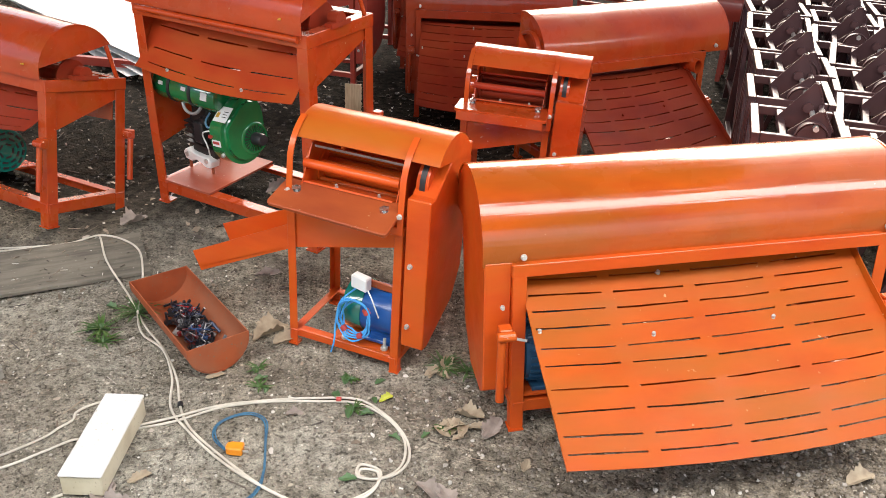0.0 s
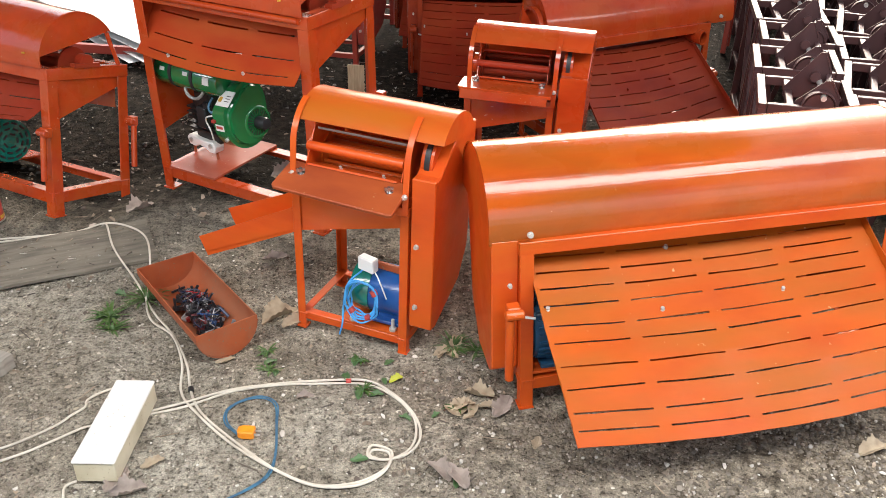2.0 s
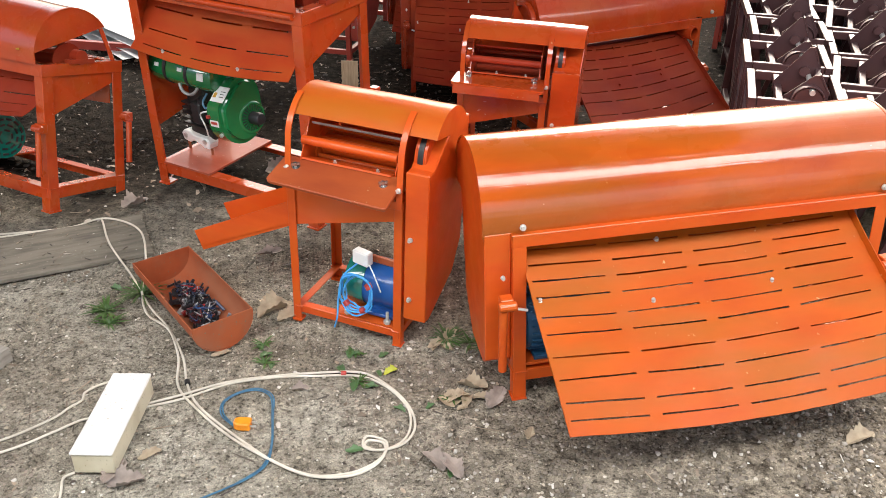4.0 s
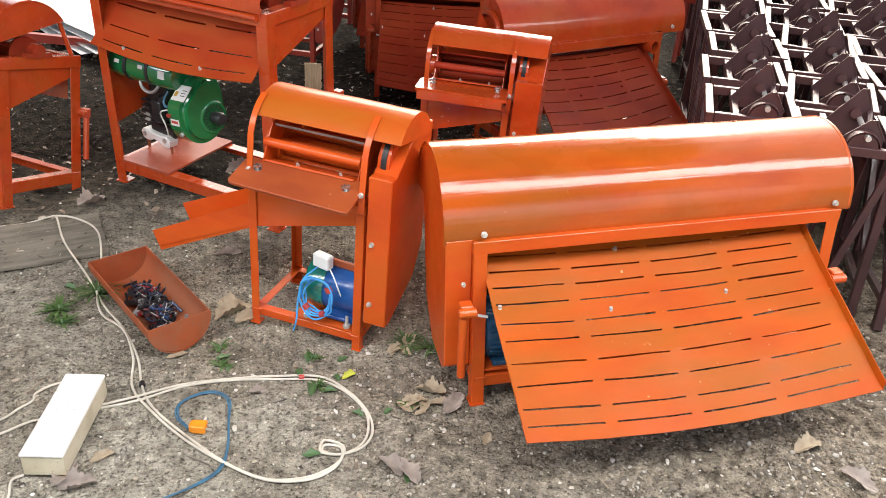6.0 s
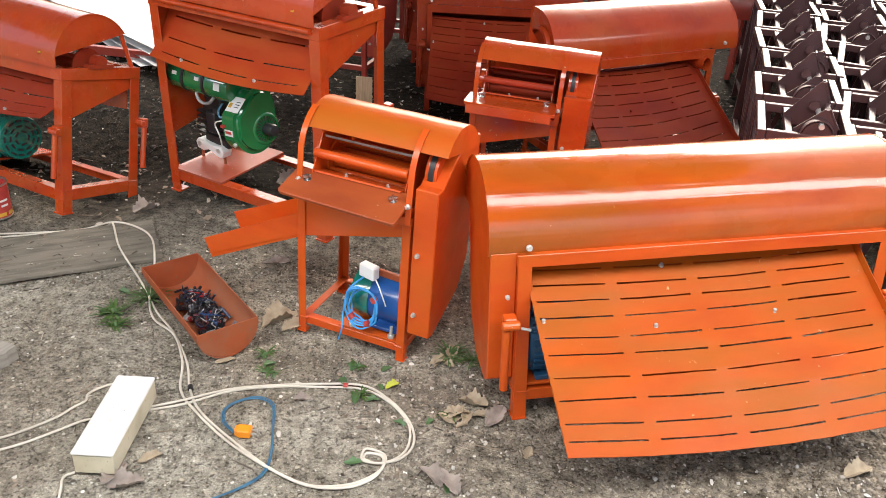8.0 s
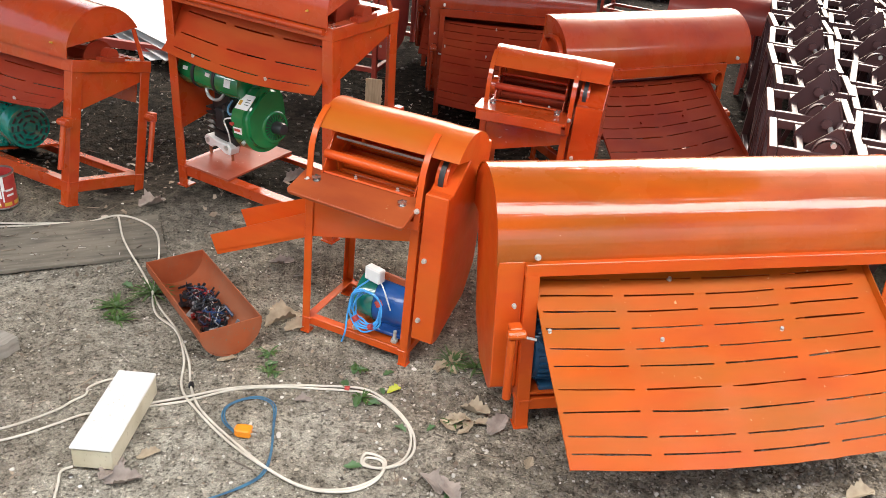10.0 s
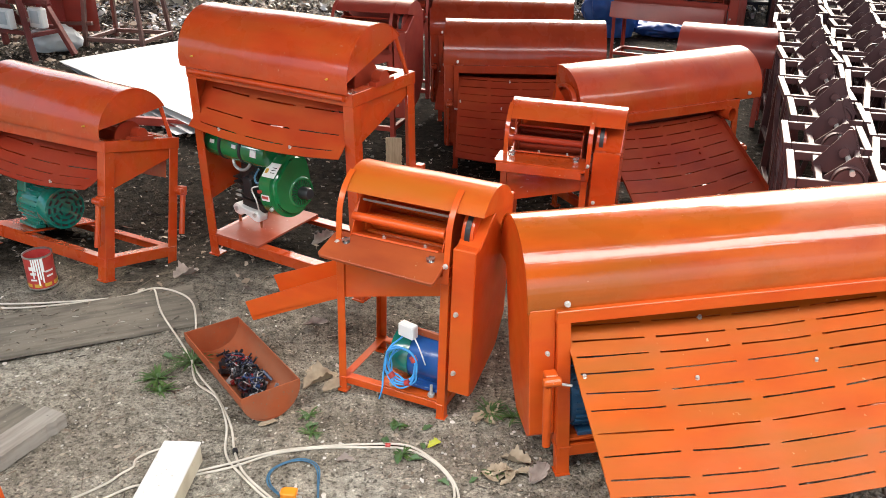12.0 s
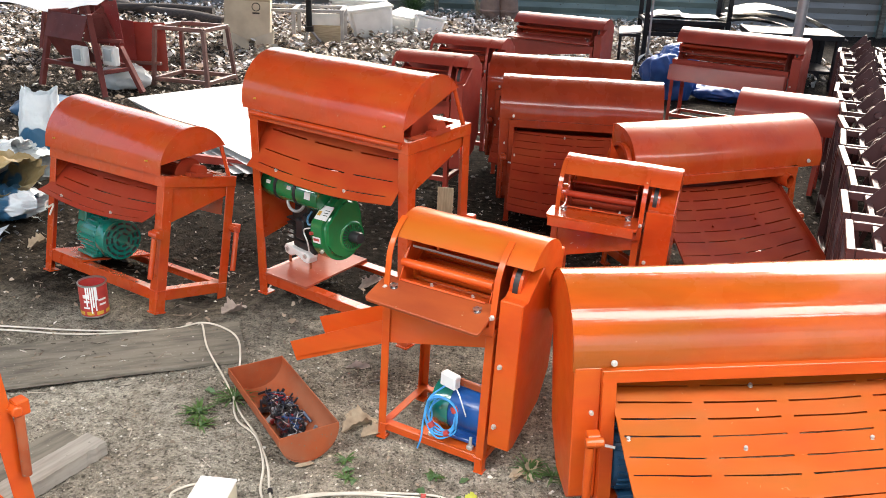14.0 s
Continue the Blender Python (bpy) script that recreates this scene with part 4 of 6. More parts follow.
def petrol_engine(parent, base):
    """A small green engine: fan housing with its grille, fuel tank with straps, cylinder block and feet."""
    e = new("engine")
    e.parent = parent
    e.matrix_basis = Matrix.Translation(base + Vector((0.03, 0.04, 0.055))) @ pose(0, 0, 0, 0, 0, -8)
    tagged(e, "glossy green petrol engine with white stickers")
    # fan housing: a rounded drum, facing the front
    face = Matrix.Translation((0.098, -0.05, 0.168)) @ pose(0, 0, 0, 84, 0, 90) @ Matrix.Scale(0.93, 4)
    side_arc = [(0.114 * math.cos(radians(q)), 0.114 * math.sin(radians(q))) for q in range(188, 373, 8)]
    bm = prism(bmesh.new(), side_arc + [(0.111, 0.07), (0.105, 0.105), (0.090, 0.134), (0.066, 0.153), (0.036, 0.162), (0.008, 0.160), (-0.028, 0.142), (-0.104, 0.072), (-0.113, 0.045)], "z", -0.078, 0.036)
    edges = [e for e in bm.edges if e.calc_face_angle(0) > 0.8]
    bmesh.ops.bevel(bm, geom=edges, offset=0.022, segments=5, affect="EDGES")
    bm.transform(face)
    housing = part("fan_housing", bm, green_engine, e, smooth=True)
    grille = face @ Matrix.Translation((0.036, -0.014, 0.0))
    part("cowl_ring", lathe(bmesh.new(), [(0.070, 0.034), (0.066, 0.039), (0.059, 0.041), (0.055, 0.040), (0.053, 0.036)], grille, 40), green_engine, housing, smooth=True)
    part("grille_well", lathe(bmesh.new(), [(0.055, 0.030), (0.055, 0.0375)], grille, 32), iron, housing)
    for k in range(24):
        a = 2 * math.pi * k / 24
        bm = block(grille @ Vector((0.041 * math.cos(a), 0.041 * math.sin(a), 0.039)), (0.028, 0.0042, 0.004), grille.to_3x3() @ Matrix.Rotation(a, 3, "Z"))
        part("grille_rib", bm, green_engine, housing)
    part("starter_hub", lathe(bmesh.new(), [(0.026, 0.04), (0.026, 0.082), (0.022, 0.092), (0.010, 0.094)], grille, 24), black_plastic, housing, smooth=True)
    m = face
    part("sticker", block(m @ Vector((-0.1135, -0.002, -0.020)), (0.003, 0.026, 0.050), m.to_3x3()), white_label, housing, "small white sticker with red print")
    part("printed_bar", block(m @ Vector((-0.1155, 0.0, -0.020)), (0.002, 0.011, 0.038), m.to_3x3()), tin_red, housing)
    part("stop_button", block(m @ Vector((-0.118, 0.024, -0.048)), (0.012, 0.012, 0.016), m.to_3x3()), tin_red, housing, "red stop button")
    slope = Matrix.Rotation(math.atan2(0.070, 0.076), 3, "Z")
    flat = Vector((-0.066, 0.107, -0.012))
    up = Vector((-0.676, 0.737, 0))
    part("sticker", block(m @ (flat + up * 0.0005), (0.070, 0.003, 0.078), m.to_3x3() @ slope), white_label, housing, "white printed sticker")
    part("printed_square", block(m @ (flat + up * 0.0022 + slope @ Vector((-0.006, 0, -0.024))), (0.022, 0.002, 0.018), m.to_3x3() @ slope), tin_yellow, housing)
    for k in range(3):
        part("printed_bar", block(m @ (flat + up * 0.0022 + slope @ Vector((0.012 - 0.012 * k, 0, 0.016))), (0.003, 0.002, 0.026), m.to_3x3() @ slope), iron, housing)
    part("shroud_screw", rod(bmesh.new(), m @ Vector((-0.1, -0.05, 0.0)), m @ Vector((-0.112, -0.055, 0.0)), 0.008, 12), zinc, housing)
    # tank lying to the left above the block
    axis0, axis1 = Vector((-0.262, -0.122, 0.327)), Vector((0.041, -0.072, 0.315))
    d = (axis1 - axis0).normalized()
    tank_m = Matrix.Translation(axis0) @ d.to_track_quat("Z", "Y").to_matrix().to_4x4()
    long = (axis1 - axis0).length
    bm = lathe(bmesh.new(), [(0.04, -0.012), (0.058, 0.0), (0.064, 0.02), (0.064, long - 0.02), (0.058, long), (0.04, long + 0.01)], tank_m, 28)
    tank = part("fuel_tank", bm, green_engine, e, smooth=True)
    for q in (0.28, 0.62):
        part("tank_strap", lathe(bmesh.new(), [(0.064, long * q - 0.008), (0.0665, long * q - 0.007), (0.0665, long * q + 0.007), (0.064, long * q + 0.008)], tank_m, 28), black_plastic, tank, smooth=True)
    part("tank_label", block(tank_m @ Vector((-0.063, 0.010, long * 0.86)), (0.03, 0.004, 0.03), tank_m.to_3x3() @ Matrix.Rotation(1.41, 3, "Z")), white_label, tank)
    for q in (0.10, 0.47):
        part("tank_label", block(tank_m @ Vector((-0.0615, 0.018, long * q + 0.02)), (0.014, 0.004, 0.022), tank_m.to_3x3() @ Matrix.Rotation(1.28, 3, "Z")), white_label, tank)
    # block, carburettor, hose and feet
    part("cylinder_block", cuboid(block((-0.15, 0.01, 0.10), (0.15, 0.12, 0.17)), (-0.13, -0.02, 0.21), (0.10, 0.10, 0.10)), iron, e, bevel=0.008)
    for k in range(5):
        part("cooling_fin", block((-0.15, 0.0, 0.065 + 0.022 * k), (0.17, 0.14, 0.006)), iron, e)
    part("carburettor", cuboid(block((-0.11, -0.075, 0.14), (0.055, 0.05, 0.09)), (-0.085, -0.08, 0.195), (0.03, 0.03, 0.03)), black_plastic, e, bevel=0.006)
    part("fuel_hose", cable(bmesh.new(), [(-0.124, -0.122, 0.300), (-0.122, -0.140, 0.270), (-0.105, -0.142, 0.246), (-0.077, -0.136, 0.238), (-0.048, -0.130, 0.252), (-0.030, -0.118, 0.285)], 0.0065, 8), aluminium, e, "grey fuel hose in a loop", smooth=True)
    part("ignition_lead", cable(bmesh.new(), [(0.0, -0.10, 0.2), (-0.02, -0.115, 0.19), (-0.035, -0.11, 0.21), (-0.03, -0.09, 0.24)], 0.0045, 6), cord_blue, e, smooth=True)
    part("switch_lead", cable(bmesh.new(), [(0.02, -0.125, 0.19), (-0.025, -0.13, 0.175), (-0.05, -0.12, 0.15), (-0.035, -0.115, 0.11), (-0.045, -0.10, 0.06)], 0.0032, 6), white_plastic, e, "thin pale lead", smooth=True)
    # feet: a cast bracket on three studs
    profile = [(-0.262, 0.012), (-0.250, -0.016), (-0.215, -0.020), (-0.185, -0.006), (-0.155, -0.010), (-0.125, -0.022), (-0.092, -0.020), (-0.084, 0.008), (-0.100, 0.028), (-0.15, 0.020), (-0.20, 0.024), (-0.245, 0.030)]
    part("mounting_bracket", prism(bmesh.new(), profile, "y", -0.072, -0.024), white_plastic, e, "white painted mounting bracket", bevel=0.004)
    for x, y in ((-0.237, -0.058), (-0.110, -0.045), (-0.175, 0.02)):
        part("foot_bolt", rod(bmesh.new(), (x, y, -0.055), (x, y, 0.0), 0.006, 10), rusty, e)
    for x in (-0.232, -0.112):
        part("nut", rod(bmesh.new(), (x, -0.066, 0.010), (x, -0.078, 0.008), 0.011, 6), zinc, e)


# the long sheller in the open, and the ones behind it
long_sheller(pose(0.732, 1.8985, 0.010, 0, -1.9, 9.8), orange_soft, "long glossy orange sheller with a slotted sheet tray", True, False, 2, navy_paint, hood_paint=orange)
long_sheller(pose(0.925, 3.55, 0, 0, 0, 26.5) @ Matrix.Translation((-0.049, 0, 0)) @ Matrix.Diagonal((0.81, 1.08, 1.11, 1.0)), shaded_red_orange, "long red-orange sheller with tray and tube socket", False, True, 3, w=0.85)
small_sheller(pose(-0.256, 2.082, 0, 0, 2.0, -22.0), orange_soft, "small orange sheller with blue motor and rubbed shelf", shelf_paint=dull_plate, hood_paint=orange_sky_sheen, with_motor=True, with_chute=True)
small_sheller(pose(0.246, 2.925, 0, 0, 1.5, -14.0) @ Matrix.Scale(0.97, 4), red_orange, "small red-orange sheller with an empty motor bay", 0.34, shelf_tilt=0.0, shelf_up=0.01, cover_w=0.10)
tall_thresher(pose(-0.766, 2.945, 0, 1.0, 0.5, -30.0), "tall orange thresher with green engine on a board", 0.80, 0.38, 0.805, 0.183, red_orange, 0.045, 0.0, 3, 0.045, 0.175, engine=True, clamps=((1, 1, 0.42, 0.14),), hood_end=40)
tall_thresher(pose(-1.796, 3.049, 0, -12.2, -1.8, -30.3), "low orange thresher with a teal electric motor", 0.806, 0.356, 0.555, 0.172, red_orange, 0.045, 0.0, 4, 0.06, 0.135, electric=True, clamps=((1, 0, 0.33, 0.18), (1, 1, 0.335, 0.18)), hood_end=36, taper=0.2, tray_paint=dull_shaded_red)


# ---- the rest of the machines, under the roof ----
def place(a, b, z, depth_back, ridge, scale=1.0):
    """The pose of a machine whose hood ridge runs from a to b."""
    a, b = Vector((*a, 0)), Vector((*b, 0))
    angle = math.atan2(b.y - a.y, b.x - a.x)
    mid = (a + b) / 2 - Matrix.Rotation(angle, 3, "Z") @ Vector((ridge, depth_back, 0))
    return Matrix.Translation((mid.x, mid.y, z)) @ Matrix.Rotation(angle, 4, "Z") @ Matrix.Scale(scale, 4)


long_sheller(place((-0.16, 4.48), (0.66, 4.44), 0.0, 0.168, -0.03) @ Matrix.Diagonal((0.73, 1.0, 1.11, 1.0)), shaded_dark_red, "red-orange sheller with its slotted tray folded down", True, False, 6)
long_sheller(place((-0.27, 5.38), (0.60, 5.27), 0.0, 0.168, -0.03) @ Matrix.Diagonal((0.76, 1.0, 1.08, 1.0)), shaded_dark_red, "dark red sheller with a plain half-round hood", True, False, 8)
small_sheller(place((-0.24, 8.25), (0.78, 7.75), 0.0, 0.135, 0.04), oxide, "wide red oxide sheller with an open throat", 0.82, "wide shellers", strap=False, hood_low=158)
small_sheller(place((1.20, 7.22), (2.11, 6.72), 0.0, 0.135, 0.04, 1.04), oxide, "wide red oxide sheller with its shelf hanging down", 0.88, "wide shellers", shelf_tilt=78.0, shelf_up=-0.14, strap=False, hood_low=166)
small_sheller(place((-0.80, 5.05), (-0.36, 4.92), 0.0, 0.135, 0.04, 1.08), oxide, "small dark red sheller behind the tall thresher", 0.36)
small_sheller(place((-0.68, 6.0), (-0.18, 5.82), 0.0, 0.135, 0.04, 1.06), oxide, "small dark red sheller with a closed hood", 0.42)


def hood_sheet(m):
    """A bent hood sheet that lies loose across two bars."""
    t = thing("loose_hood", m, "loose dark red bent hood sheet on two bars", "machine part")
    prof = [(0.16 * math.cos(a), 0.42 + 0.16 * math.sin(a)) for a in spread(radians(200), radians(75), 12)]
    part("sheet", extruded_sheet(prof, -0.3, 0.3, 0.003, 6, 0.002), oxide, t, smooth=True)
    for x in (-0.22, 0.22):
        part("leg", beam(bmesh.new(), (x, 0.0, 0), (x, 0.02, 0.57), 0.03, 0.03), oxide, t, bevel=0.002)
        part("leg", beam(bmesh.new(), (x, -0.18, 0), (x, -0.13, 0.38), 0.03, 0.03), oxide, t, bevel=0.002)


hood_sheet(pose(1.62, 5.35, 0, 0, 0, -24))


# ---- stacked maroon frames in rows ----
dull_maroon = worn("dull_maroon_primer", (0.085, 0.034, 0.033), (0.055, 0.023, 0.023), 0.5, 0, 0.0, 7, bump=0.15)

def primed_frame(m):
    """A primed machine frame: angle-iron table on splayed legs with two peaked bearing plates and half a drum shell."""
    t = thing("primed_frame", m, "maroon primed steel frame with peaked bearing plates", "machine frame", "rows of primed frames")
    w, d, h = 0.275, 0.33, 0.56
    for sx in (-1, 1):
        for sy in (-1, 1):
            part("leg", beam(bmesh.new(), (sx * w * 0.5, sy * d * 0.56, 0), (sx * w * 0.5, sy * d * 0.46, h), 0.028, 0.028), maroon, t, bevel=0.002)
        part("rail", beam(bmesh.new(), (sx * w * 0.5, -d / 2, h + 0.002), (sx * w * 0.5, d / 2, h + 0.002), 0.027, 0.03), maroon, t, bevel=0.002)
        part("foot_rail", beam(bmesh.new(), (sx * w * 0.5, -d * 0.54, 0.10), (sx * w * 0.5, d * 0.54, 0.10), 0.022, 0.026), maroon, t, bevel=0.002)
        part("brace", beam(bmesh.new(), (sx * w * 0.5, -d * 0.52, 0.13), (sx * w * 0.5, d * 0.47, h - 0.03), 0.02, 0.022), maroon, t, bevel=0.002)
    part("inner_rail", beam(bmesh.new(), (-0.052, -d / 2 + 0.03, h), (-0.052, d / 2 - 0.03, h), 0.022, 0.026), maroon, t, bevel=0.002)
    for sy in (-1, 1):
        part("cross_rail", beam(bmesh.new(), (-w / 2 + 0.015, sy * (d / 2 - 0.015), h + 0.001), (w / 2 - 0.015, sy * (d / 2 - 0.015), h + 0.001), 0.022, 0.03), dull_maroon, t, bevel=0.002)
    # two peaked plates with a folded edge down their steep side, and the drum shell between them
    for y, x0, x1, top in ((-0.125, -0.04, 0.092, 0.095), (0.02, -0.068, 0.085, 0.145)):
        apex = x0 + (x1 - x0) * 0.66
        outline = [(x0, h - 0.012), (x1, h - 0.012), (x1, h + 0.034), (apex + 0.008, h + top), (apex - 0.006, h + top), (x0, h + 0.022)]
        plate = part("bearing_plate", prism(bmesh.new(), outline, "y", y, y + 0.005), maroon, t, bevel=0.001)
        part("folded_edge", prism(bmesh.new(), [(apex + 0.008, h + top + 0.001), (apex + 0.012, h + top + 0.003), (x1 + 0.005, h + 0.035), (x1 + 0.001, h + 0.033)], "y", y - 0.002, y + 0.03), maroon, plate)
        part("bearing", rod(bmesh.new(), (apex - 0.01, y - 0.014, h + top * 0.45), (apex - 0.01, y, h + top * 0.45), 0.017, 16), dull_maroon, plate, smooth=True)
    for y0, y1, r in ((-0.155, -0.128, 0.050), (0.045, 0.105, 0.056)):
        bm = grid_sheet(bmesh.new(), lambda u, v: Vector((0.032 + r * math.cos(math.pi * u), y0 + (y1 - y0) * v, h + 0.008 + r * 1.1 * math.sin(math.pi * u))), spread(0, 1, 14), spread(0, 1, 2), 0.003)
        part("drum_shell", bm, dull_maroon, t, smooth=True)
        part("shell_end", prism(bmesh.new(), [(0.032 + (r - 0.004) * math.cos(math.pi * k / 10), h + 0.008 + (r - 0.004) * 1.1 * math.sin(math.pi * k / 10)) for k in range(11)], "y", y0 + 0.004, y0 + 0.007), dull_maroon, t)
    part("shaft", rod(bmesh.new(), (0.038, -0.17, h + 0.05), (0.038, 0.03, h + 0.05), 0.009, 12), zinc, t, smooth=True)
    part("tie_bar", beam(bmesh.new(), (0.052, -0.11, h + 0.03), (0.064, 0.02, h + 0.07), 0.016, 0.016), maroon, t, bevel=0.0015)
    part("side_sheet", prism(bmesh.new(), [(-d * 0.40, h - 0.02), (d * 0.40, h - 0.02), (d * 0.30, h - 0.16), (-d * 0.30, h - 0.16)], "x", 0.06, 0.063), dull_maroon, t)
    # braces that meet low down at the near end
    for sx in (-1, 1):
        part("cross_brace", beam(bmesh.new(), (sx * w * 0.48, -d * 0.50, h - 0.02), (sx * 0.012, -d * 0.56, 0.03), 0.024, 0.016), maroon, t, bevel=0.0015)
    return t


along = Vector((0.302, 0.953, 0)).normalized()
row_turn = math.degrees(math.atan2(along.y, along.x)) - 90
first = None
for column, (sx, sy, count) in enumerate(((1.215, 2.68, 14), (1.475, 2.465, 15), (1.74, 2.30, 15), (2.00, 2.10, 15), (2.27, 1.92, 15))):
    rng = random.Random(column)
    for k in range(count):
        p = Vector((sx, sy, 0)) + along * 0.393 * k
        m = pose(p.x + rng.uniform(-0.02, 0.02), p.y + rng.uniform(-0.02, 0.02), 0, rng.uniform(-2, 2), rng.uniform(-1.5, 1.5), row_turn + rng.uniform(-6, 6))
        if first is None:
            first = primed_frame(m)
        else:
            copy_thing(first, m)


# ---- things on the open ground ----
def parts_trough(m):
    t = thing("parts_trough", m, "rusty orange half-round sheet trough of small parts", "trough")
    prof = [(-0.092, 0.105)] + [(0.092 * math.cos(a), 0.092 + 0.088 * math.sin(a)) for a in spread(math.pi * 1.02, math.pi * 1.98, 14)] + [(0.092, 0.105)]
    part("shell", extruded_sheet(prof, -0.235, 0.235, 0.003, 10, 0.002), rusty, t, smooth=True)
    for x in (-0.233, 0.231):
        part("end_plate", prism(bmesh.new(), prof, "x", x, x + 0.003), rusty, t)


parts_trough(pose(-0.742, 2.189, 0.001, 0, 0, -53))


def small_parts(m):
    """Clips, terminals and switches heaped in the trough."""
    rng = random.Random(11)
    bm = bmesh.new()
    for k in range(150):
        x, y = rng.gauss(0.03, 0.085), rng.gauss(0.0, 0.028)
        if abs(x) > 0.205 or abs(y) > 0.06:
            continue
        z = 0.02 + 0.25 * y * y / 0.06 + rng.uniform(0, 0.035) * max(0, 1 - abs(x) / 0.18)
        turn = Euler((rng.uniform(0, 6), rng.uniform(0, 6), rng.uniform(0, 6))).to_matrix()
        if rng.random() < 0.55:
            cuboid(bm, (x, y, z), (rng.uniform(0.018, 0.05), rng.uniform(0.006, 0.018), rng.uniform(0.005, 0.014)), Euler((rng.uniform(-0.7, 0.7), rng.uniform(-0.5, 0.5), rng.uniform(0, 6))).to_matrix() if rng.random() < 0.7 else turn)
        else:
            d = turn @ Vector((rng.uniform(0.012, 0.03), 0, 0))
            rod(bm, Vector((x, y, z)) - d, Vector((x, y, z)) + d, rng.uniform(0.0025, 0.006), 7)
    # loose curls of wire among them
    for k in range(34):
        x, y = rng.uniform(-0.11, 0.15), rng.uniform(-0.03, 0.03)
        path = [(max(-0.2, min(0.2, x + rng.uniform(-0.045, 0.045))), max(-0.055, min(0.055, y + rng.uniform(-0.03, 0.03))), rng.uniform(0.035, 0.068)) for j in range(5)]
        cable(bm, path, 0.0016, 5)
    ob = part("small_parts", bm, parts_mix)
    ob.matrix_basis = m
    tagged(ob, "heap of dark clips and electrical terminals", "small parts", kind="stuff")


small_parts(pose(-0.735, 2.18, 0.004, 0, 0, -53))


def weathered_board(name, m, size, label, mat, seed, taper=0.0):
    """A board with uneven sawn edges."""
    length, width, thick = size
    us = spread(-0.5, 0.5, 40)
    bm = bmesh.new()
    rows = []
    for i, u in enumerate(us):
        n = noise.noise((u * 14, seed, 0)) * 0.006 + noise.noise((u * 60, seed, 3)) * 0.003
        wide = width * (1 - taper * (u + 0.5))
        x = u * length
        rows.append([bm.verts.new(p) for p in ((x, -wide / 2 + n, 0), (x, wide / 2 + n * 0.5, 0), (x, wide / 2 + n * 0.5, thick), (x, -wide / 2 + n, thick))])
    for a, b in zip(rows, rows[1:]):
        for k in range(4):
            bm.faces.new((a[k], b[k], b[(k + 1) % 4], a[(k + 1) % 4]))
    bm.faces.new(rows[0])
    bm.faces.new(rows[-1][::-1])
    bmesh.ops.recalc_face_normals(bm, faces=bm.faces)
    ob = part(name, bm, mat)
    ob.matrix_basis = m
    return tagged(ob, label, "board")


weathered_board("plank", pose(-1.62, 2.43, 0.010, 0, 0.5, 24.0), (1.28, 0.315, 0.011), "wide weathered grey plank lying on the soil", grey_wood, 4)
weathered_board("timber_offcut", pose(-1.318, 1.80, 0.0, 0, 0, 66), (0.36, 0.085, 0.045), "pale weathered timber offcut on the soil", worn("bleached_timber", (0.36, 0.33, 0.28), (0.24, 0.21, 0.175), 0.75, 0, 0, 6, (1, 9, 9), 0.5, 60, (0.15, 0.12, 0.1), 0.7), 7)
weathered_board("timber_offcut", pose(-1.425, 1.835, 0.0, 0, 0, 64), (0.36, 0.10, 0.03), "grey timber offcut beside another", grey_wood, 9)


cream_side = worn("dirty_cream_paint", (0.66, 0.60, 0.44), (0.50, 0.44, 0.30), 0.5, 0, 0, 10, (1, 1, 1), 0.2, 60, (0.34, 0.27, 0.17), 0.66)


def socket_box(m):
    t = thing("socket_box", m, "white painted wooden extension box on the soil", "socket box")
    part("box_body", block((0, 0, 0.033), (0.10, 0.305, 0.058)), cream_side, t, "cream painted wooden sides", bevel=0.003)
    part("lid", block((0, 0, 0.066), (0.104, 0.31, 0.009)), cream_wood, t, "white painted lid", bevel=0.003)


socket_box(pose(-0.808, 1.645, 0.0, 0, 0, -1.0))


def flat_line(pairs, z):
    return [(x, y, ground_height(x, y) + z) for x, y in pairs]


def cord(name, lines, r, mat, label, twist=0.0):
    t = thing(name, Matrix(), label, "cord")
    for line in lines:
        part("strand", cable(bmesh.new(), line, r, 8, 8), mat, t, smooth=True)
    return t


loop = [(-0.767, 1.74), (-0.673, 1.777), (-0.566, 1.837), (-0.449, 1.869), (-0.326, 1.879), (-0.199, 1.873), (-0.117, 1.823), (-0.06, 1.739), (-0.051, 1.661), (-0.071, 1.608),
        (-0.119, 1.577), (-0.162, 1.588), (-0.157, 1.612), (-0.118, 1.602), (-0.115, 1.56), (-0.145, 1.525), (-0.20, 1.494), (-0.29, 1.488), (-0.393, 1.54), (-0.508, 1.632), (-0.62, 1.743)]
run = [(-0.676, 1.837), (-0.722, 1.966), (-0.80, 2.106), (-0.895, 2.229), (-0.999, 2.397), (-1.134, 2.584), (-1.227, 2.772), (-1.262, 2.775), (-1.34, 2.745), (-1.5, 2.70), (-1.7, 2.66), (-1.95, 2.66), (-2.25, 2.62), (-2.6, 2.5)]
side_run = [(-0.70, 1.83), (-0.735, 1.966), (-0.80, 2.10), (-0.89, 2.185), (-0.945, 2.32), (-0.985, 2.50), (-1.038, 2.647), (-1.123, 2.735), (-1.227, 2.772), (-1.34, 2.75), (-1.5, 2.715), (-1.7, 2.69), (-1.95, 2.68), (-2.25, 2.65), (-2.6, 2.53)]


def beside(pairs, off):
    out = []
    for i, (x, y) in enumerate(pairs):
        a, b = Vector(pairs[max(i - 1, 0)]), Vector(pairs[min(i + 1, len(pairs) - 1)])
        d = (b - a).normalized()
        k = off * (0.7 + 0.5 * math.sin(i * 1.7))
        out.append((x - d.y * k, y + d.x * k))
    return out


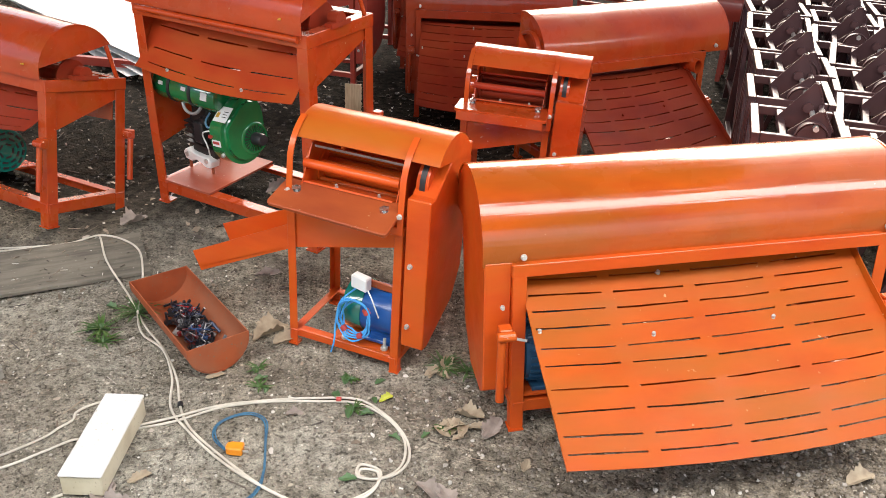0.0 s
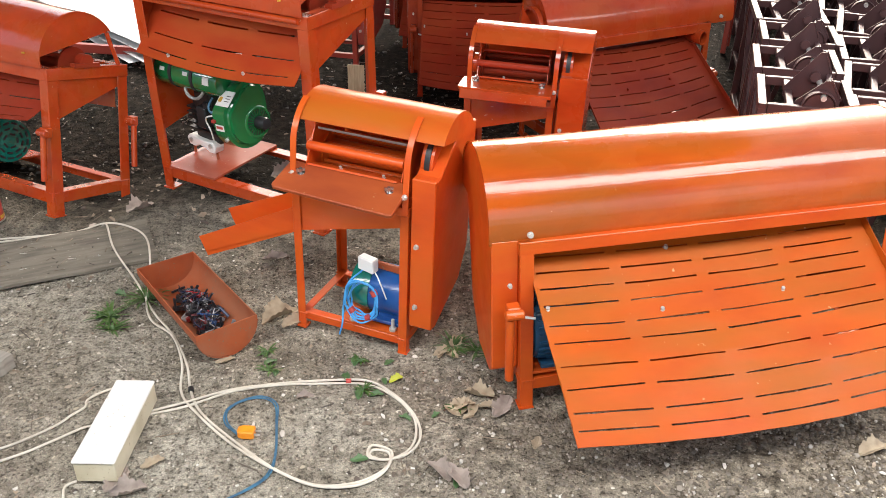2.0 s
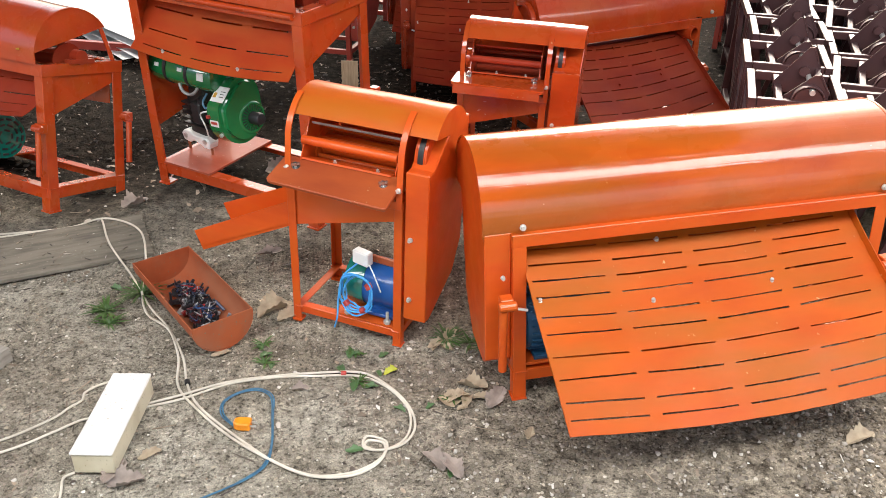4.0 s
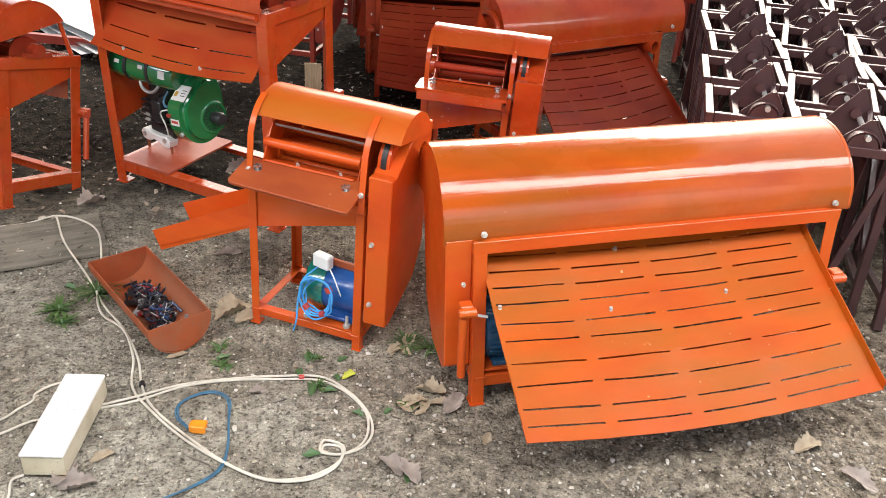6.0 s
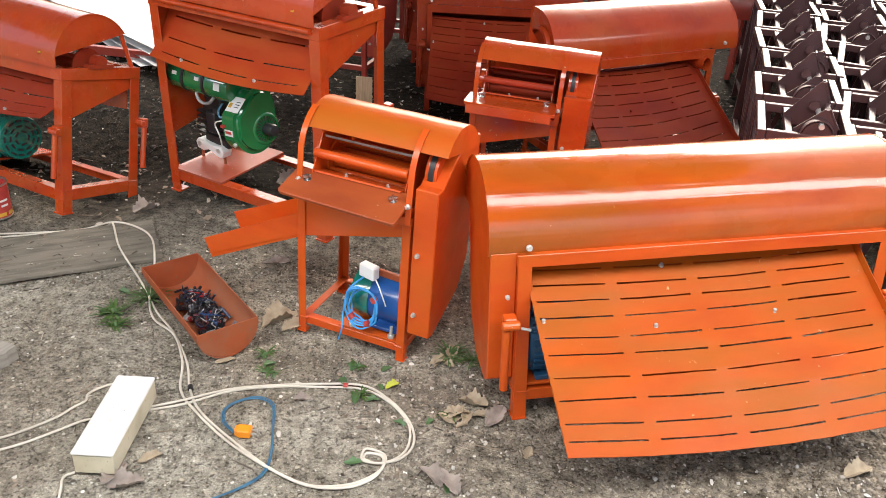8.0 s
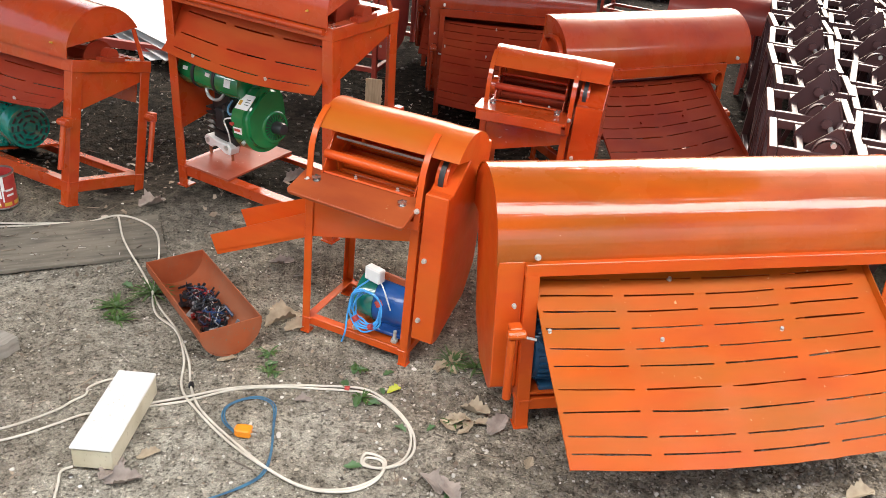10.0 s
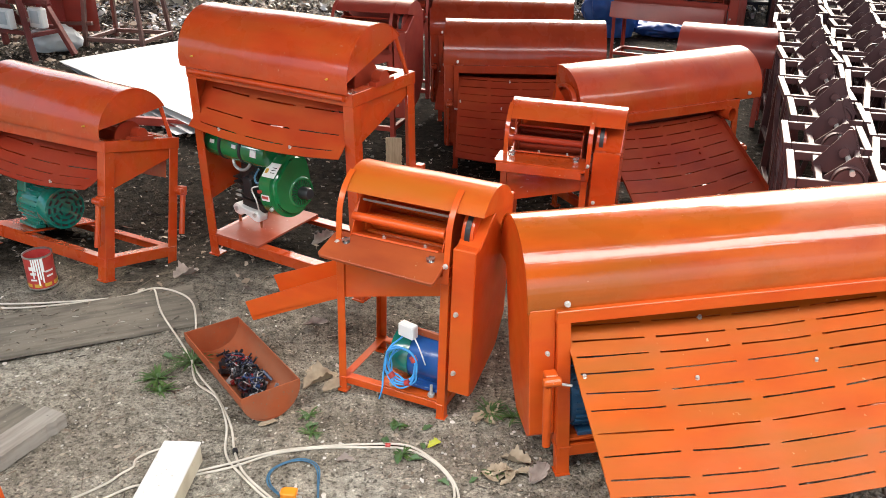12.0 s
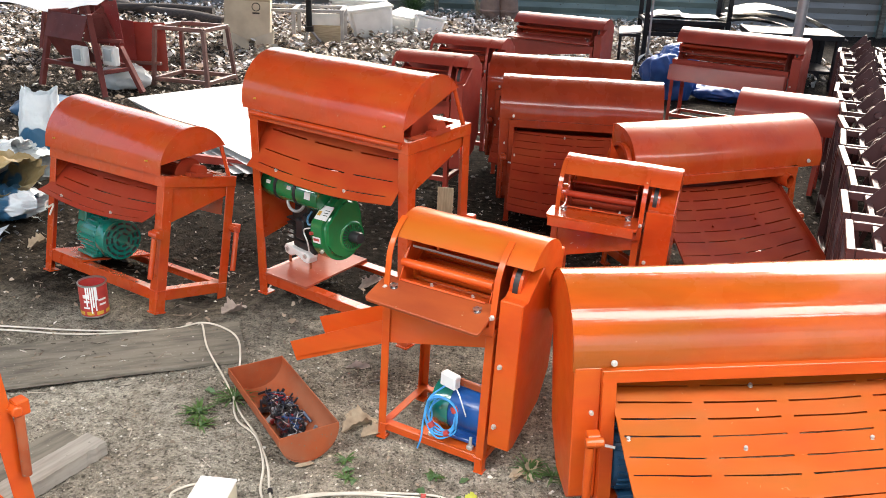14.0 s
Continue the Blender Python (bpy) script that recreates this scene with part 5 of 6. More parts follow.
over_plank = [(x, y, ground_height(x, y) + (0.03 if -2.2 < x < -1.05 and y < 2.83 + (x + 1.1) * 0.45 else 0.006)) for x, y in run]
over_plank_side = [(x, y, ground_height(x, y) + (0.034 if -2.2 < x < -0.97 and 2.53 < y < 2.83 + (x + 1.1) * 0.45 else 0.009)) for x, y in side_run]
extension = cord("extension_cord", [flat_line(loop, 0.005) + over_plank, flat_line(beside(loop, 0.011), 0.008) + over_plank_side], 0.0036, cord_white, "cream twin extension cord looped over the soil")
for (x, y), along_cord, mat, label in (((-0.678, 1.845), (-0.3, 0.95), black_plastic, "dark tape round the twin cord"), ((-0.245, 1.884), (1.0, -0.03), tin_red, "red tape round the twin cord")):
    z = ground_height(x, y) + 0.008
    part("tape_band", rod(bmesh.new(), (x - 0.007 * along_cord[0], y - 0.007 * along_cord[1], z), (x + 0.007 * along_cord[0], y + 0.007 * along_cord[1], z), 0.0078, 12), mat, extension, label, smooth=True)
lead = [(-0.77, 1.76), (-0.86, 1.70), (-0.914, 1.685), (-0.971, 1.641), (-1.05, 1.58), (-1.2, 1.5)]
lead_two = [(-0.84, 1.80), (-0.878, 1.845), (-0.912, 1.84), (-0.945, 1.80), (-0.941, 1.765), (-0.965, 1.733), (-0.991, 1.689), (-1.08, 1.62), (-1.2, 1.56)]
lead_three = [(-0.865, 1.50), (-0.885, 1.48), (-0.875, 1.44), (-0.86, 1.38)]
cord("box_lead", [flat_line(lead, 0.006), [(-0.82, 1.79, 0.04)] + flat_line(lead_two, 0.006), flat_line(lead_three, 0.006)], 0.0034, cord_white, "cream leads running from the socket box")
blue_line = [(-0.508, 1.662), (-0.546, 1.708), (-0.556, 1.754), (-0.527, 1.793), (-0.477, 1.807), (-0.434, 1.776), (-0.417, 1.696), (-0.402, 1.59), (-0.41, 1.521), (-0.448, 1.475), (-0.51, 1.43), (-0.6, 1.38)]


def plug_lead():
    t = thing("plug_lead", Matrix(), "thin blue twin lead with an orange plug", "cord")
    part("lead", cable(bmesh.new(), flat_line(blue_line, 0.006), 0.0024, 6), cord_blue, t, smooth=True)
    part("lead", cable(bmesh.new(), flat_line(beside(blue_line, 0.006), 0.008), 0.0024, 6), cord_blue, t, smooth=True)
    m = Matrix.Translation((-0.485, 1.66, 0.012)) @ Matrix.Rotation(radians(-4), 4, "Z")
    bm = bmesh.new()
    prism(bm, [(-0.024, -0.01), (-0.012, -0.016), (0.02, -0.016), (0.02, 0.016), (-0.012, 0.016), (-0.024, 0.01)], "z", -0.011, 0.012)
    bm.transform(m)
    body = part("plug", bm, plug_orange, t, "orange plastic plug", bevel=0.003)
    for y in (-0.007, 0.007):
        part("prong", block(m @ Vector((0.027, y, 0)), (0.016, 0.0016, 0.006), m.to_3x3()), zinc, body)


plug_lead()


def paint_can(m):
    t = thing("paint_can", m, "red paint tin with white drips and open top", "paint tin")
    r, h = 0.054, 0.135
    part("can_body", pipe(bmesh.new(), (0, 0, 0.0), (0, 0, h), r, 0.002, 40), tin_red, t, smooth=True)
    part("bottom", rod(bmesh.new(), (0, 0, 0.002), (0, 0, 0.06), r - 0.002, 40), white_plastic, t)
    bm = pipe(bmesh.new(), (0, 0, h - 0.004), (0, 0, h + 0.003), r + 0.002, 0.005, 40)
    part("rim", bm, tin_metal, t, smooth=True)
    part("rim", pipe(bmesh.new(), (0, 0, 0.0), (0, 0, 0.006), r + 0.0015, 0.004, 40), tin_metal, t, smooth=True)
    rng = random.Random(3)

    def patch(a0, a1, z0, z1, mat, name, off=0.0012):
        n = max(2, int((a1 - a0) / 0.12))
        bm = grid_sheet(bmesh.new(), lambda u, v: Vector(((r + off) * math.cos(a0 + (a1 - a0) * u), (r + off) * math.sin(a0 + (a1 - a0) * u), z0 + (z1 - z0) * v)), spread(0, 1, n + 1), spread(0, 1, 3), 0.0006)
        part(name, bm, mat, t)
    for k in range(9):
        patch(k * 0.698, k * 0.698 + 0.5, 0.012, 0.026, tin_yellow, "printed_band")
    for a, w, z0, z1 in ((-2.3, 0.5, 0.085, 0.10), (-2.25, 0.42, 0.065, 0.075), (-1.2, 0.6, 0.07, 0.078), (-1.15, 0.5, 0.05, 0.058), (-2.3, 0.45, 0.04, 0.047)):
        patch(a, a + w, z0, z1, white_label, "printed_bar")
    for a, low in ((-1.75, 0.02), (-1.6, 0.045), (-1.45, 0.03), (-1.35, 0.075), (-1.9, 0.08), (-2.05, 0.05)):
        patch(a, a + 0.10, low, h - 0.002, white_plastic, "paint_drip", 0.002)


paint_can(pose(-1.70, 2.85, 0.0, 0, 0, 25))


def near_stand():
    """The near machine of which only a leg, its clamp and a rail show."""
    t = thing("machine_stand", pose(-1.52, 1.254, 0, 0, 0, -32), "orange angle-iron machine stand with a leg clamp", "machine stand")
    at = stand(t, 0.44, 0.36, 0.66, orange_soft, 0.045, 0.05, 0.08)
    p = at((1, 1), 0.47)
    clamp(t, p + Vector((0.0, 0.02, 0)), 0.17, orange_soft, side=0.012, handle_paint=rusty)


near_stand()


weathered_board("board_offcut", pose(-0.42, 4.21, 0.092, 0, -84, 85), (0.19, 0.085, 0.012), "small brown board leaning upright on the soil", bare_wood, 12)


# ---- far side of the yard ----
def sheet_stack():
    rng = random.Random(2)
    for k in range(4):
        t = thing("flat_sheet", pose(-2.05 + 0.05 * k, 6.0 - 0.04 * k, 0.05 + 0.022 * k, 0.8, 1.0, -50 + 2.0 * k), "flat white galvanised steel sheet in a low stack", "metal sheet", "stack of flat sheets")
        bm = grid_sheet(bmesh.new(), lambda u, v: Vector((2.3 * (u - 0.5), 1.2 * (v - 0.5), 0.012 * math.sin(5 * u + k) * math.sin(3 * v) + (0.05 * max(0, u - 0.85) if k == 0 else 0))), spread(0, 1, 16), spread(0, 1, 10), 0.0012)
        part("sheet", bm, sheet_white if k != 1 else sheet_grey, t, smooth=True)
    t = thing("trestle", pose(-1.72, 4.9, 0, 0, 0, -12), "low red steel trestle under the sheets", "trestle")
    part("bar", beam(bmesh.new(), (-0.5, 0, 0.045), (0.6, 0, 0.045), 0.04, 0.05), oxide, t, bevel=0.003)
    part("bar", beam(bmesh.new(), (-0.5, 0.9, 0.02), (0.6, 0.9, 0.02), 0.04, 0.04), oxide, t, bevel=0.003)


sheet_stack()


def hopper_machine(m, label, w=0.85, h=0.68, boxes=True):
    """A primed hopper on leaning legs: a sloping front sheet at one end, a tall feed sheet behind."""
    t = thing("hopper_machine", m, label, "machine", "primed hopper machines")
    left, right, foot = -w * 0.47, w * 0.12, w * 0.5
    for y0, y1 in ((-0.12, 0.05), (0.26, 0.20)):
        part("leg", beam(bmesh.new(), (-w / 2, y0, 0), (left, y1, h), 0.045, 0.045), dusty_maroon, t, bevel=0.003)
        part("leg", beam(bmesh.new(), (foot, y0, 0), (right, y1, h), 0.045, 0.045), dusty_maroon, t, bevel=0.003)
        part("rail", beam(bmesh.new(), (-w * 0.485, y0 * 0.65 + y1 * 0.35, 0.22), (w * 0.37, y0 * 0.65 + y1 * 0.35, 0.22), 0.035, 0.035), dusty_maroon, t, bevel=0.003)
    for x, xt in ((-w * 0.485, left), (w * 0.37, right)):
        part("rail", beam(bmesh.new(), (x, -0.06, 0.20), (x, 0.24, 0.20), 0.035, 0.035), dusty_maroon, t, bevel=0.003)
        part("top_rail", beam(bmesh.new(), (xt, 0.03, h), (xt, 0.22, h), 0.04, 0.04), dusty_maroon, t, bevel=0.003)
    part("front_sheet", prism(bmesh.new(), [(0.03, h), (0.033, h + 0.003), (-0.05, 0.44), (-0.053, 0.44)], "x", left, right), dusty_maroon, t)
    part("lower_sheet", prism(bmesh.new(), [(-0.05, 0.44), (0.06, 0.26), (0.063, 0.26), (-0.047, 0.44)], "x", left + 0.03, right + 0.04), dusty_maroon, t)
    part("feed_sheet", prism(bmesh.new(), [(right - 0.04, h + 0.10), (right + 0.17, h + 0.14), (right + 0.22, 0.40), (right + 0.02, 0.38)], "y", 0.21, 0.214), red_primer, t)
    part("side_sheet", prism(bmesh.new(), [(0.03, h), (0.20, h + 0.08), (0.22, 0.38), (-0.03, 0.44)], "x", right, right + 0.003), dusty_maroon, t)
    part("arm", beam(bmesh.new(), (right - 0.02, 0.1, 0.44), (right + 0.34, 0.1, 0.46), 0.03, 0.03), dusty_maroon, t, bevel=0.002)
    if boxes:
        for x, y, z in ((0.15, -0.10, 0.33), (0.34, 0.06, 0.33)):
            box = part("switch_box", block((x, y, z), (0.17, 0.06, 0.16)), white_plastic, t, "cream switch box", bevel=0.008)
            part("switch_plate", block((x, y - 0.033, z + 0.01), (0.10, 0.006, 0.10)), sack_white, box)
    return t


dusty_maroon = worn("dusty_maroon_primer", (0.21, 0.052, 0.044), (0.145, 0.036, 0.032), 0.45, 0, 0, 5, (1, 1, 1), 0.15, 50, (0.26, 0.18, 0.14), 0.68, 0.6, spec=0.3)
red_primer = worn("bright_red_primer", (0.33, 0.042, 0.04), (0.24, 0.032, 0.03), 0.4, 0, 0.1, 5, (1, 1, 1), 0.15, 50, (0.30, 0.22, 0.17), 0.66, 0.55)
hopper_machine(pose(-3.92, 7.05, 0, 0, 0, -28), "primed dark red hopper machine with switch boxes", 0.92, 0.64)
hopper_machine(pose(-4.95, 8.9, 0, 0, 0, -15), "primed dark red hopper machine under a white sheet", 0.8, 0.72, False)
bm = grid_sheet(bmesh.new(), lambda u, v: Vector((-4.85 + 0.95 * u, 7.4 + 0.5 * v, 0.79 - 0.05 * math.sin(math.pi * u) - 0.10 * (1 - v) + 0.02 * math.sin(9 * u))), spread(0, 1, 14), spread(0, 1, 8), 0.0015)
tagged(part("draped_sheet", bm, sheet_grey, smooth=True), "dull pale sheet draped over the hopper machine", "sheet")


def frame_stool(m):
    stool_paint = worn("dull_brown_primer", (0.20, 0.105, 0.088), (0.13, 0.068, 0.058), 0.4, 0, 0.1, 6, bump=0.15)
    t = thing("frame_table", m, "bare maroon angle-iron frame with a red panel", "machine frame")
    for x in (-0.25, 0.25):
        for y in (-0.2, 0.2):
            part("leg", beam(bmesh.new(), (x * 1.15, y * 1.2, 0), (x, y, 0.52), 0.035, 0.035), stool_paint, t, bevel=0.003)
    for z, k in ((0.52, 1.0), (0.06, 1.14)):
        for a, b in (((-0.25, -0.2), (0.25, -0.2)), ((0.25, -0.2), (0.25, 0.2)), ((0.25, 0.2), (-0.25, 0.2)), ((-0.25, 0.2), (-0.25, -0.2))):
            part("rail", beam(bmesh.new(), (a[0] * k, a[1] * k, z), (b[0] * k, b[1] * k, z), 0.035, 0.035), stool_paint, t, bevel=0.003)
    part("panel", block((-0.36, -0.14, 0.33), (0.30, 0.003, 0.44), Matrix.Rotation(0.3, 3, "Z")), oxide, t)
    part("panel", block((-0.60, -0.17, 0.35), (0.26, 0.003, 0.42), Matrix.Rotation(-0.25, 3, "Z")), red_primer, t)
    part("rail", beam(bmesh.new(), (-0.62, -0.2, 0.18), (-0.2, -0.22, 0.2), 0.03, 0.03), stool_paint, t, bevel=0.003)


frame_stool(pose(-3.12, 7.6, 0, 0, 0, -12))


def lumpy(name, m, size, mat, label, category, seed, sub=4, amp=0.22, freq=2.2, flat=0.0):
    """A soft bundle: a rounded body with folds, flattened where it rests."""
    bm = bmesh.new()
    bmesh.ops.create_icosphere(bm, subdivisions=sub, radius=0.5)
    for v in bm.verts:
        n = noise.noise(Vector((v.co.x * freq, v.co.y * freq, v.co.z * freq)) + Vector((seed, 0, 0)))
        f = abs(noise.noise(Vector((v.co.x * freq * 3, v.co.y * freq * 3, v.co.z * freq * 1.5)) + Vector((0, seed, 0))))
        v.co *= 1 + amp * n - amp * 0.9 * f
        v.co = Vector((v.co.x * size[0], v.co.y * size[1], max(v.co.z, -0.36) * size[2] + 0.36 * size[2]))
    ob = part(name, bm, mat, smooth=True)
    ob.matrix_basis = m
    return tagged(ob, label, category)


lumpy("sack", pose(-3.62, 7.25, 0, 0, 0, 20), (0.44, 0.32, 0.26), sack_white, "crumpled white woven sack on the ground", "sack", 3)

def print_sack(name, ground_colour, panel, trim, seed):
    """Woven plastic with a printed panel that ends in a curved line."""
    m, tree, b = shader(name, 0.38, 0, 0, 0.5)
    co = coords_of(tree)
    split = tree.nodes.new("ShaderNodeSeparateXYZ")
    tree.links.new(co, split.inputs[0])
    swirl = tree.nodes.new("ShaderNodeMath")
    swirl.operation = "MULTIPLY_ADD"
    swirl.inputs[1].default_value = 0.55
    tree.links.new(noise_node(tree, co, 5.0, 2), swirl.inputs[0])
    tree.links.new(split.outputs[2], swirl.inputs[2])
    colour = ramp_node(tree, swirl.outputs[0], ((0.20, trim), (0.28, trim), (0.30, panel), (0.52, panel), (0.54, ground_colour), (0.9, ground_colour)))
    tree.links.new(colour, b.inputs["Base Color"])
    bump_node(tree, b, noise_node(tree, co, 26, 4), 0.5, 0.01)
    return m


def bag(m, size, mat, label, seed):
    """A half-empty plastic bag: a flat top seam with two ears, sharp creases and sunken folds."""
    w, d, h = size

    def crease(p):
        total, gain = 0.0, 1.0
        for octave in range(4):
            total += gain * (0.5 - abs(noise.noise(p * (2.2 * 1.9 ** octave) + Vector((seed * 1.7, octave * 5.1, 0)))))
            gain *= 0.55
        return total

    def surface(u, v):
        a = 2 * math.pi * u
        full = math.sin(math.pi * (0.10 + 0.86 * (1 - v))) ** 0.55
        p = Vector((math.cos(a) * 0.8, math.sin(a) * 0.8, v * 1.7))
        c = crease(p) - 0.55
        x = w / 2 * math.copysign(abs(math.cos(a)) ** 0.65, math.cos(a)) * (0.72 + 0.28 * full + 0.14 * c)
        y = d / 2 * math.sin(a) * (full * (1.0 + 0.55 * c) + 0.05) + 0.05 * w * c
        z = h * v * (1 + 0.13 * (abs(x) / w * 2) ** 2 * v) + 0.06 * h * c * v
        return Vector((x + 0.14 * h * v * v * math.sin(seed), y + 0.09 * h * math.sin(2.6 * v + seed) * v, z))
    bm = grid_sheet(bmesh.new(), surface, spread(0, 1, 73), spread(0, 1, 44), 0.0012)
    bmesh.ops.remove_doubles(bm, verts=bm.verts, dist=0.0002)
    ob = part("sack", bm, mat, smooth=True)
    ob.matrix_basis = m
    return tagged(ob, label, "sack", "printed plastic sacks")


blue_print = print_sack("blue_printed_sack", (0.70, 0.76, 0.79), (0.035, 0.12, 0.22), (0.55, 0.42, 0.10), 1)
brown_print = print_sack("brown_printed_sack", (0.36, 0.27, 0.13), (0.045, 0.14, 0.22), (0.55, 0.58, 0.56), 2)
clear_print = print_sack("pale_plastic_sack", (0.66, 0.70, 0.71), (0.50, 0.55, 0.57), (0.20, 0.28, 0.33), 3)
bag(pose(-2.93, 4.62, 0, 4, 3, 25), (0.22, 0.17, 0.50), blue_print, "standing plastic sack with blue and yellow print", 9)
bag(pose(-3.18, 4.30, 0.07, 76, 8, 82), (0.36, 0.20, 0.48), clear_print, "pale printed plastic sack lying flat", 14)
bag(pose(-3.06, 3.98, 0.09, 70, -10, 66), (0.38, 0.24, 0.50), brown_print, "crumpled printed sack with blue and brown panels", 21)
bag(pose(-2.86, 3.74, 0.05, 80, 12, 104), (0.30, 0.16, 0.36), blue_print, "flattened blue and white plastic sack on the heap", 33)
bag(pose(-3.20, 4.12, 0.14, 72, 6, 98), (0.34, 0.18, 0.44), clear_print, "crumpled pale plastic sack on the heap", 41)
lumpy("sack", pose(-3.75, 6.1, 0, 0, 0, 40), (0.5, 0.4, 0.16), navy_paint, "flattened dark blue plastic sack", "sack", 23)
lumpy("tarpaulin", pose(1.30, 8.1, 0, 0, 0, 10), (0.52, 0.45, 0.56), blue_tarp, "crumpled bright blue tarpaulin bundle", "tarpaulin", 31, 5, 0.28, 2.4)
lumpy("tarpaulin", pose(1.85, 8.1, 0, 0, 0, 0), (0.7, 0.5, 0.2), blue_tarp, "low folded blue tarpaulin on the ground", "tarpaulin", 37, 5)


def carton():
    t = thing("carton", pose(-3.35, 9.9, 0.12, 4, 3, 14), "tall brown cardboard carton with printed mark", "carton")
    part("carton_body", block((0, 0, 0.38), (0.52, 0.42, 0.72)), cardboard, t, bevel=0.006)
    part("tape", block((0, -0.2125, 0.48), (0.5, 0.003, 0.03)), bare_wood, t)
    bm = pipe(bmesh.new(), (0.1, -0.211, 0.4), (0.1, -0.2145, 0.4), 0.05, 0.01, 20)
    part("printed_mark", bm, bark, t)
    part("printed_mark", block((0.1, -0.2125, 0.33), (0.08, 0.003, 0.02)), bark, t)
    part("flap", block((-0.12, -0.3, 0.0), (0.3, 0.25, 0.006), Euler((0.7, 0.2, 0.3)).to_matrix()), cardboard, t)
    part("flap", block((0.2, -0.33, 0.02), (0.26, 0.22, 0.006), Euler((0.9, -0.4, -0.4)).to_matrix()), cardboard, t)


carton()


def frame_table():
    t = thing("metal_table_frame", pose(-2.78, 10.35, 0.04, 0, 0, 8), "grey aluminium table frame with no top", "table frame")
    w, d, h = 0.95, 0.55, 0.40
    for x in (-w / 2, -0.1, w / 2):
        for y in (-d / 2, d / 2):
            part("leg", block((x, y, h / 2), (0.045, 0.045, h)), aluminium, t, bevel=0.003)
    for a, b in (((-w / 2, -d / 2), (w / 2, -d / 2)), ((-w / 2, d / 2), (w / 2, d / 2)), ((-w / 2, -d / 2), (-w / 2, d / 2)), ((w / 2, -d / 2), (w / 2, d / 2)), ((-0.1, -d / 2), (-0.1, d / 2))):
        part("rail", beam(bmesh.new(), (*a, h), (*b, h), 0.05, 0.035), aluminium, t, bevel=0.003)
    part("panel", block((0.28, -d / 2 - 0.03, 0.12), (0.36, 0.02, 0.24)), bare_wood, t)
    part("panel", block((0.28, -d / 2 + 0.03, 0.3), (0.34, 0.02, 0.14)), white_plastic, t)


frame_table()


def tub(m, size, label):
    """A tapered plastic tub lying open."""
    bm = bmesh.new()
    bmesh.ops.create_cube(bm, size=1)
    for v in bm.verts:
        k = 1.0 if v.co.z > 0 else 0.86
        v.co = Vector((v.co.x * size[0] * k, v.co.y * size[1] * k, (v.co.z + 0.5) * size[2]))
    t = thing("plastic_tub", m, label, "tub")
    body = part("tub_body", bm, white_plastic, t, bevel=0.03)
    part("lip", block((0, 0, size[2] + 0.004), (size[0] * 1.05, size[1] * 1.05, 0.03)), white_plastic, t, bevel=0.008)


tub(pose(-2.05, 11.0, 0.06, 0, -8, 18), (0.55, 0.45, 0.36), "white plastic tub among the litter")
tub(pose(-1.66, 11.35, 0.06, 10, 6, -25), (0.38, 0.32, 0.27), "white plastic tub lying tilted")
tub(pose(-1.36, 11.1, 0.06, -8, 10, 12), (0.38, 0.3, 0.25), "white plastic tub lying tilted")
tub(pose(-2.45, 12.1, 0.28, 0, 0, 5), (0.75, 0.4, 0.12), "flat white plastic crate on the heap")


def pole(name, p, q, r, mat, label):
    t = thing(name, Matrix(), label, "pole")
    part("shaft", rod(bmesh.new(), p, q, r, 16), mat, t, smooth=True)
    part("collar", rod(bmesh.new(), Vector(p), Vector(p) + (Vector(q) - Vector(p)).normalized() * 0.06, r * 1.5, 16), mat, t, smooth=True)
    return t


stand_pole = pole("tripod_pole", (-2.62, 9.95, 0.22), (-2.64, 9.95, 2.6), 0.035, black_steel, "black steel pole on a small tripod")
for a in (0.3, 2.4, 4.5):
    part("tripod_leg", rod(bmesh.new(), (-2.62, 9.95, 0.26), (-2.62 + 0.2 * math.cos(a), 9.95 + 0.2 * math.sin(a), 0.0), 0.014, 8), aluminium, stand_pole)
pole("roof_post", (2.56, 8.62, 0), (2.60, 8.68, 3.3), 0.05, aluminium, "grey steel post leaning slightly")


def black_bench(m, w, d, h, label):
    t = thing("workbench", m, label, "workbench")
    part("bench_top", block((0, 0, h), (w, d, 0.05)), black_steel, t, bevel=0.004)
    for x in (-w / 2 + 0.04, 0, w / 2 - 0.04):
        for y in (-d / 2 + 0.04, d / 2 - 0.04):
            part("leg", block((x, y, h / 2), (0.05, 0.05, h)), black_steel, t, bevel=0.003)
    part("shelf", block((0, 0, h * 0.35), (w - 0.1, d - 0.1, 0.03)), black_steel, t, bevel=0.003)
    part("side_sheet", block((0.0, d / 2 - 0.05, h * 0.6), (w - 0.08, 0.01, h * 0.7)), black_steel, t)


black_bench(pose(2.64, 9.15, 0, 0, 0, -4), 0.90, 0.7, 0.53, "black steel bench with a dark cabinet side")


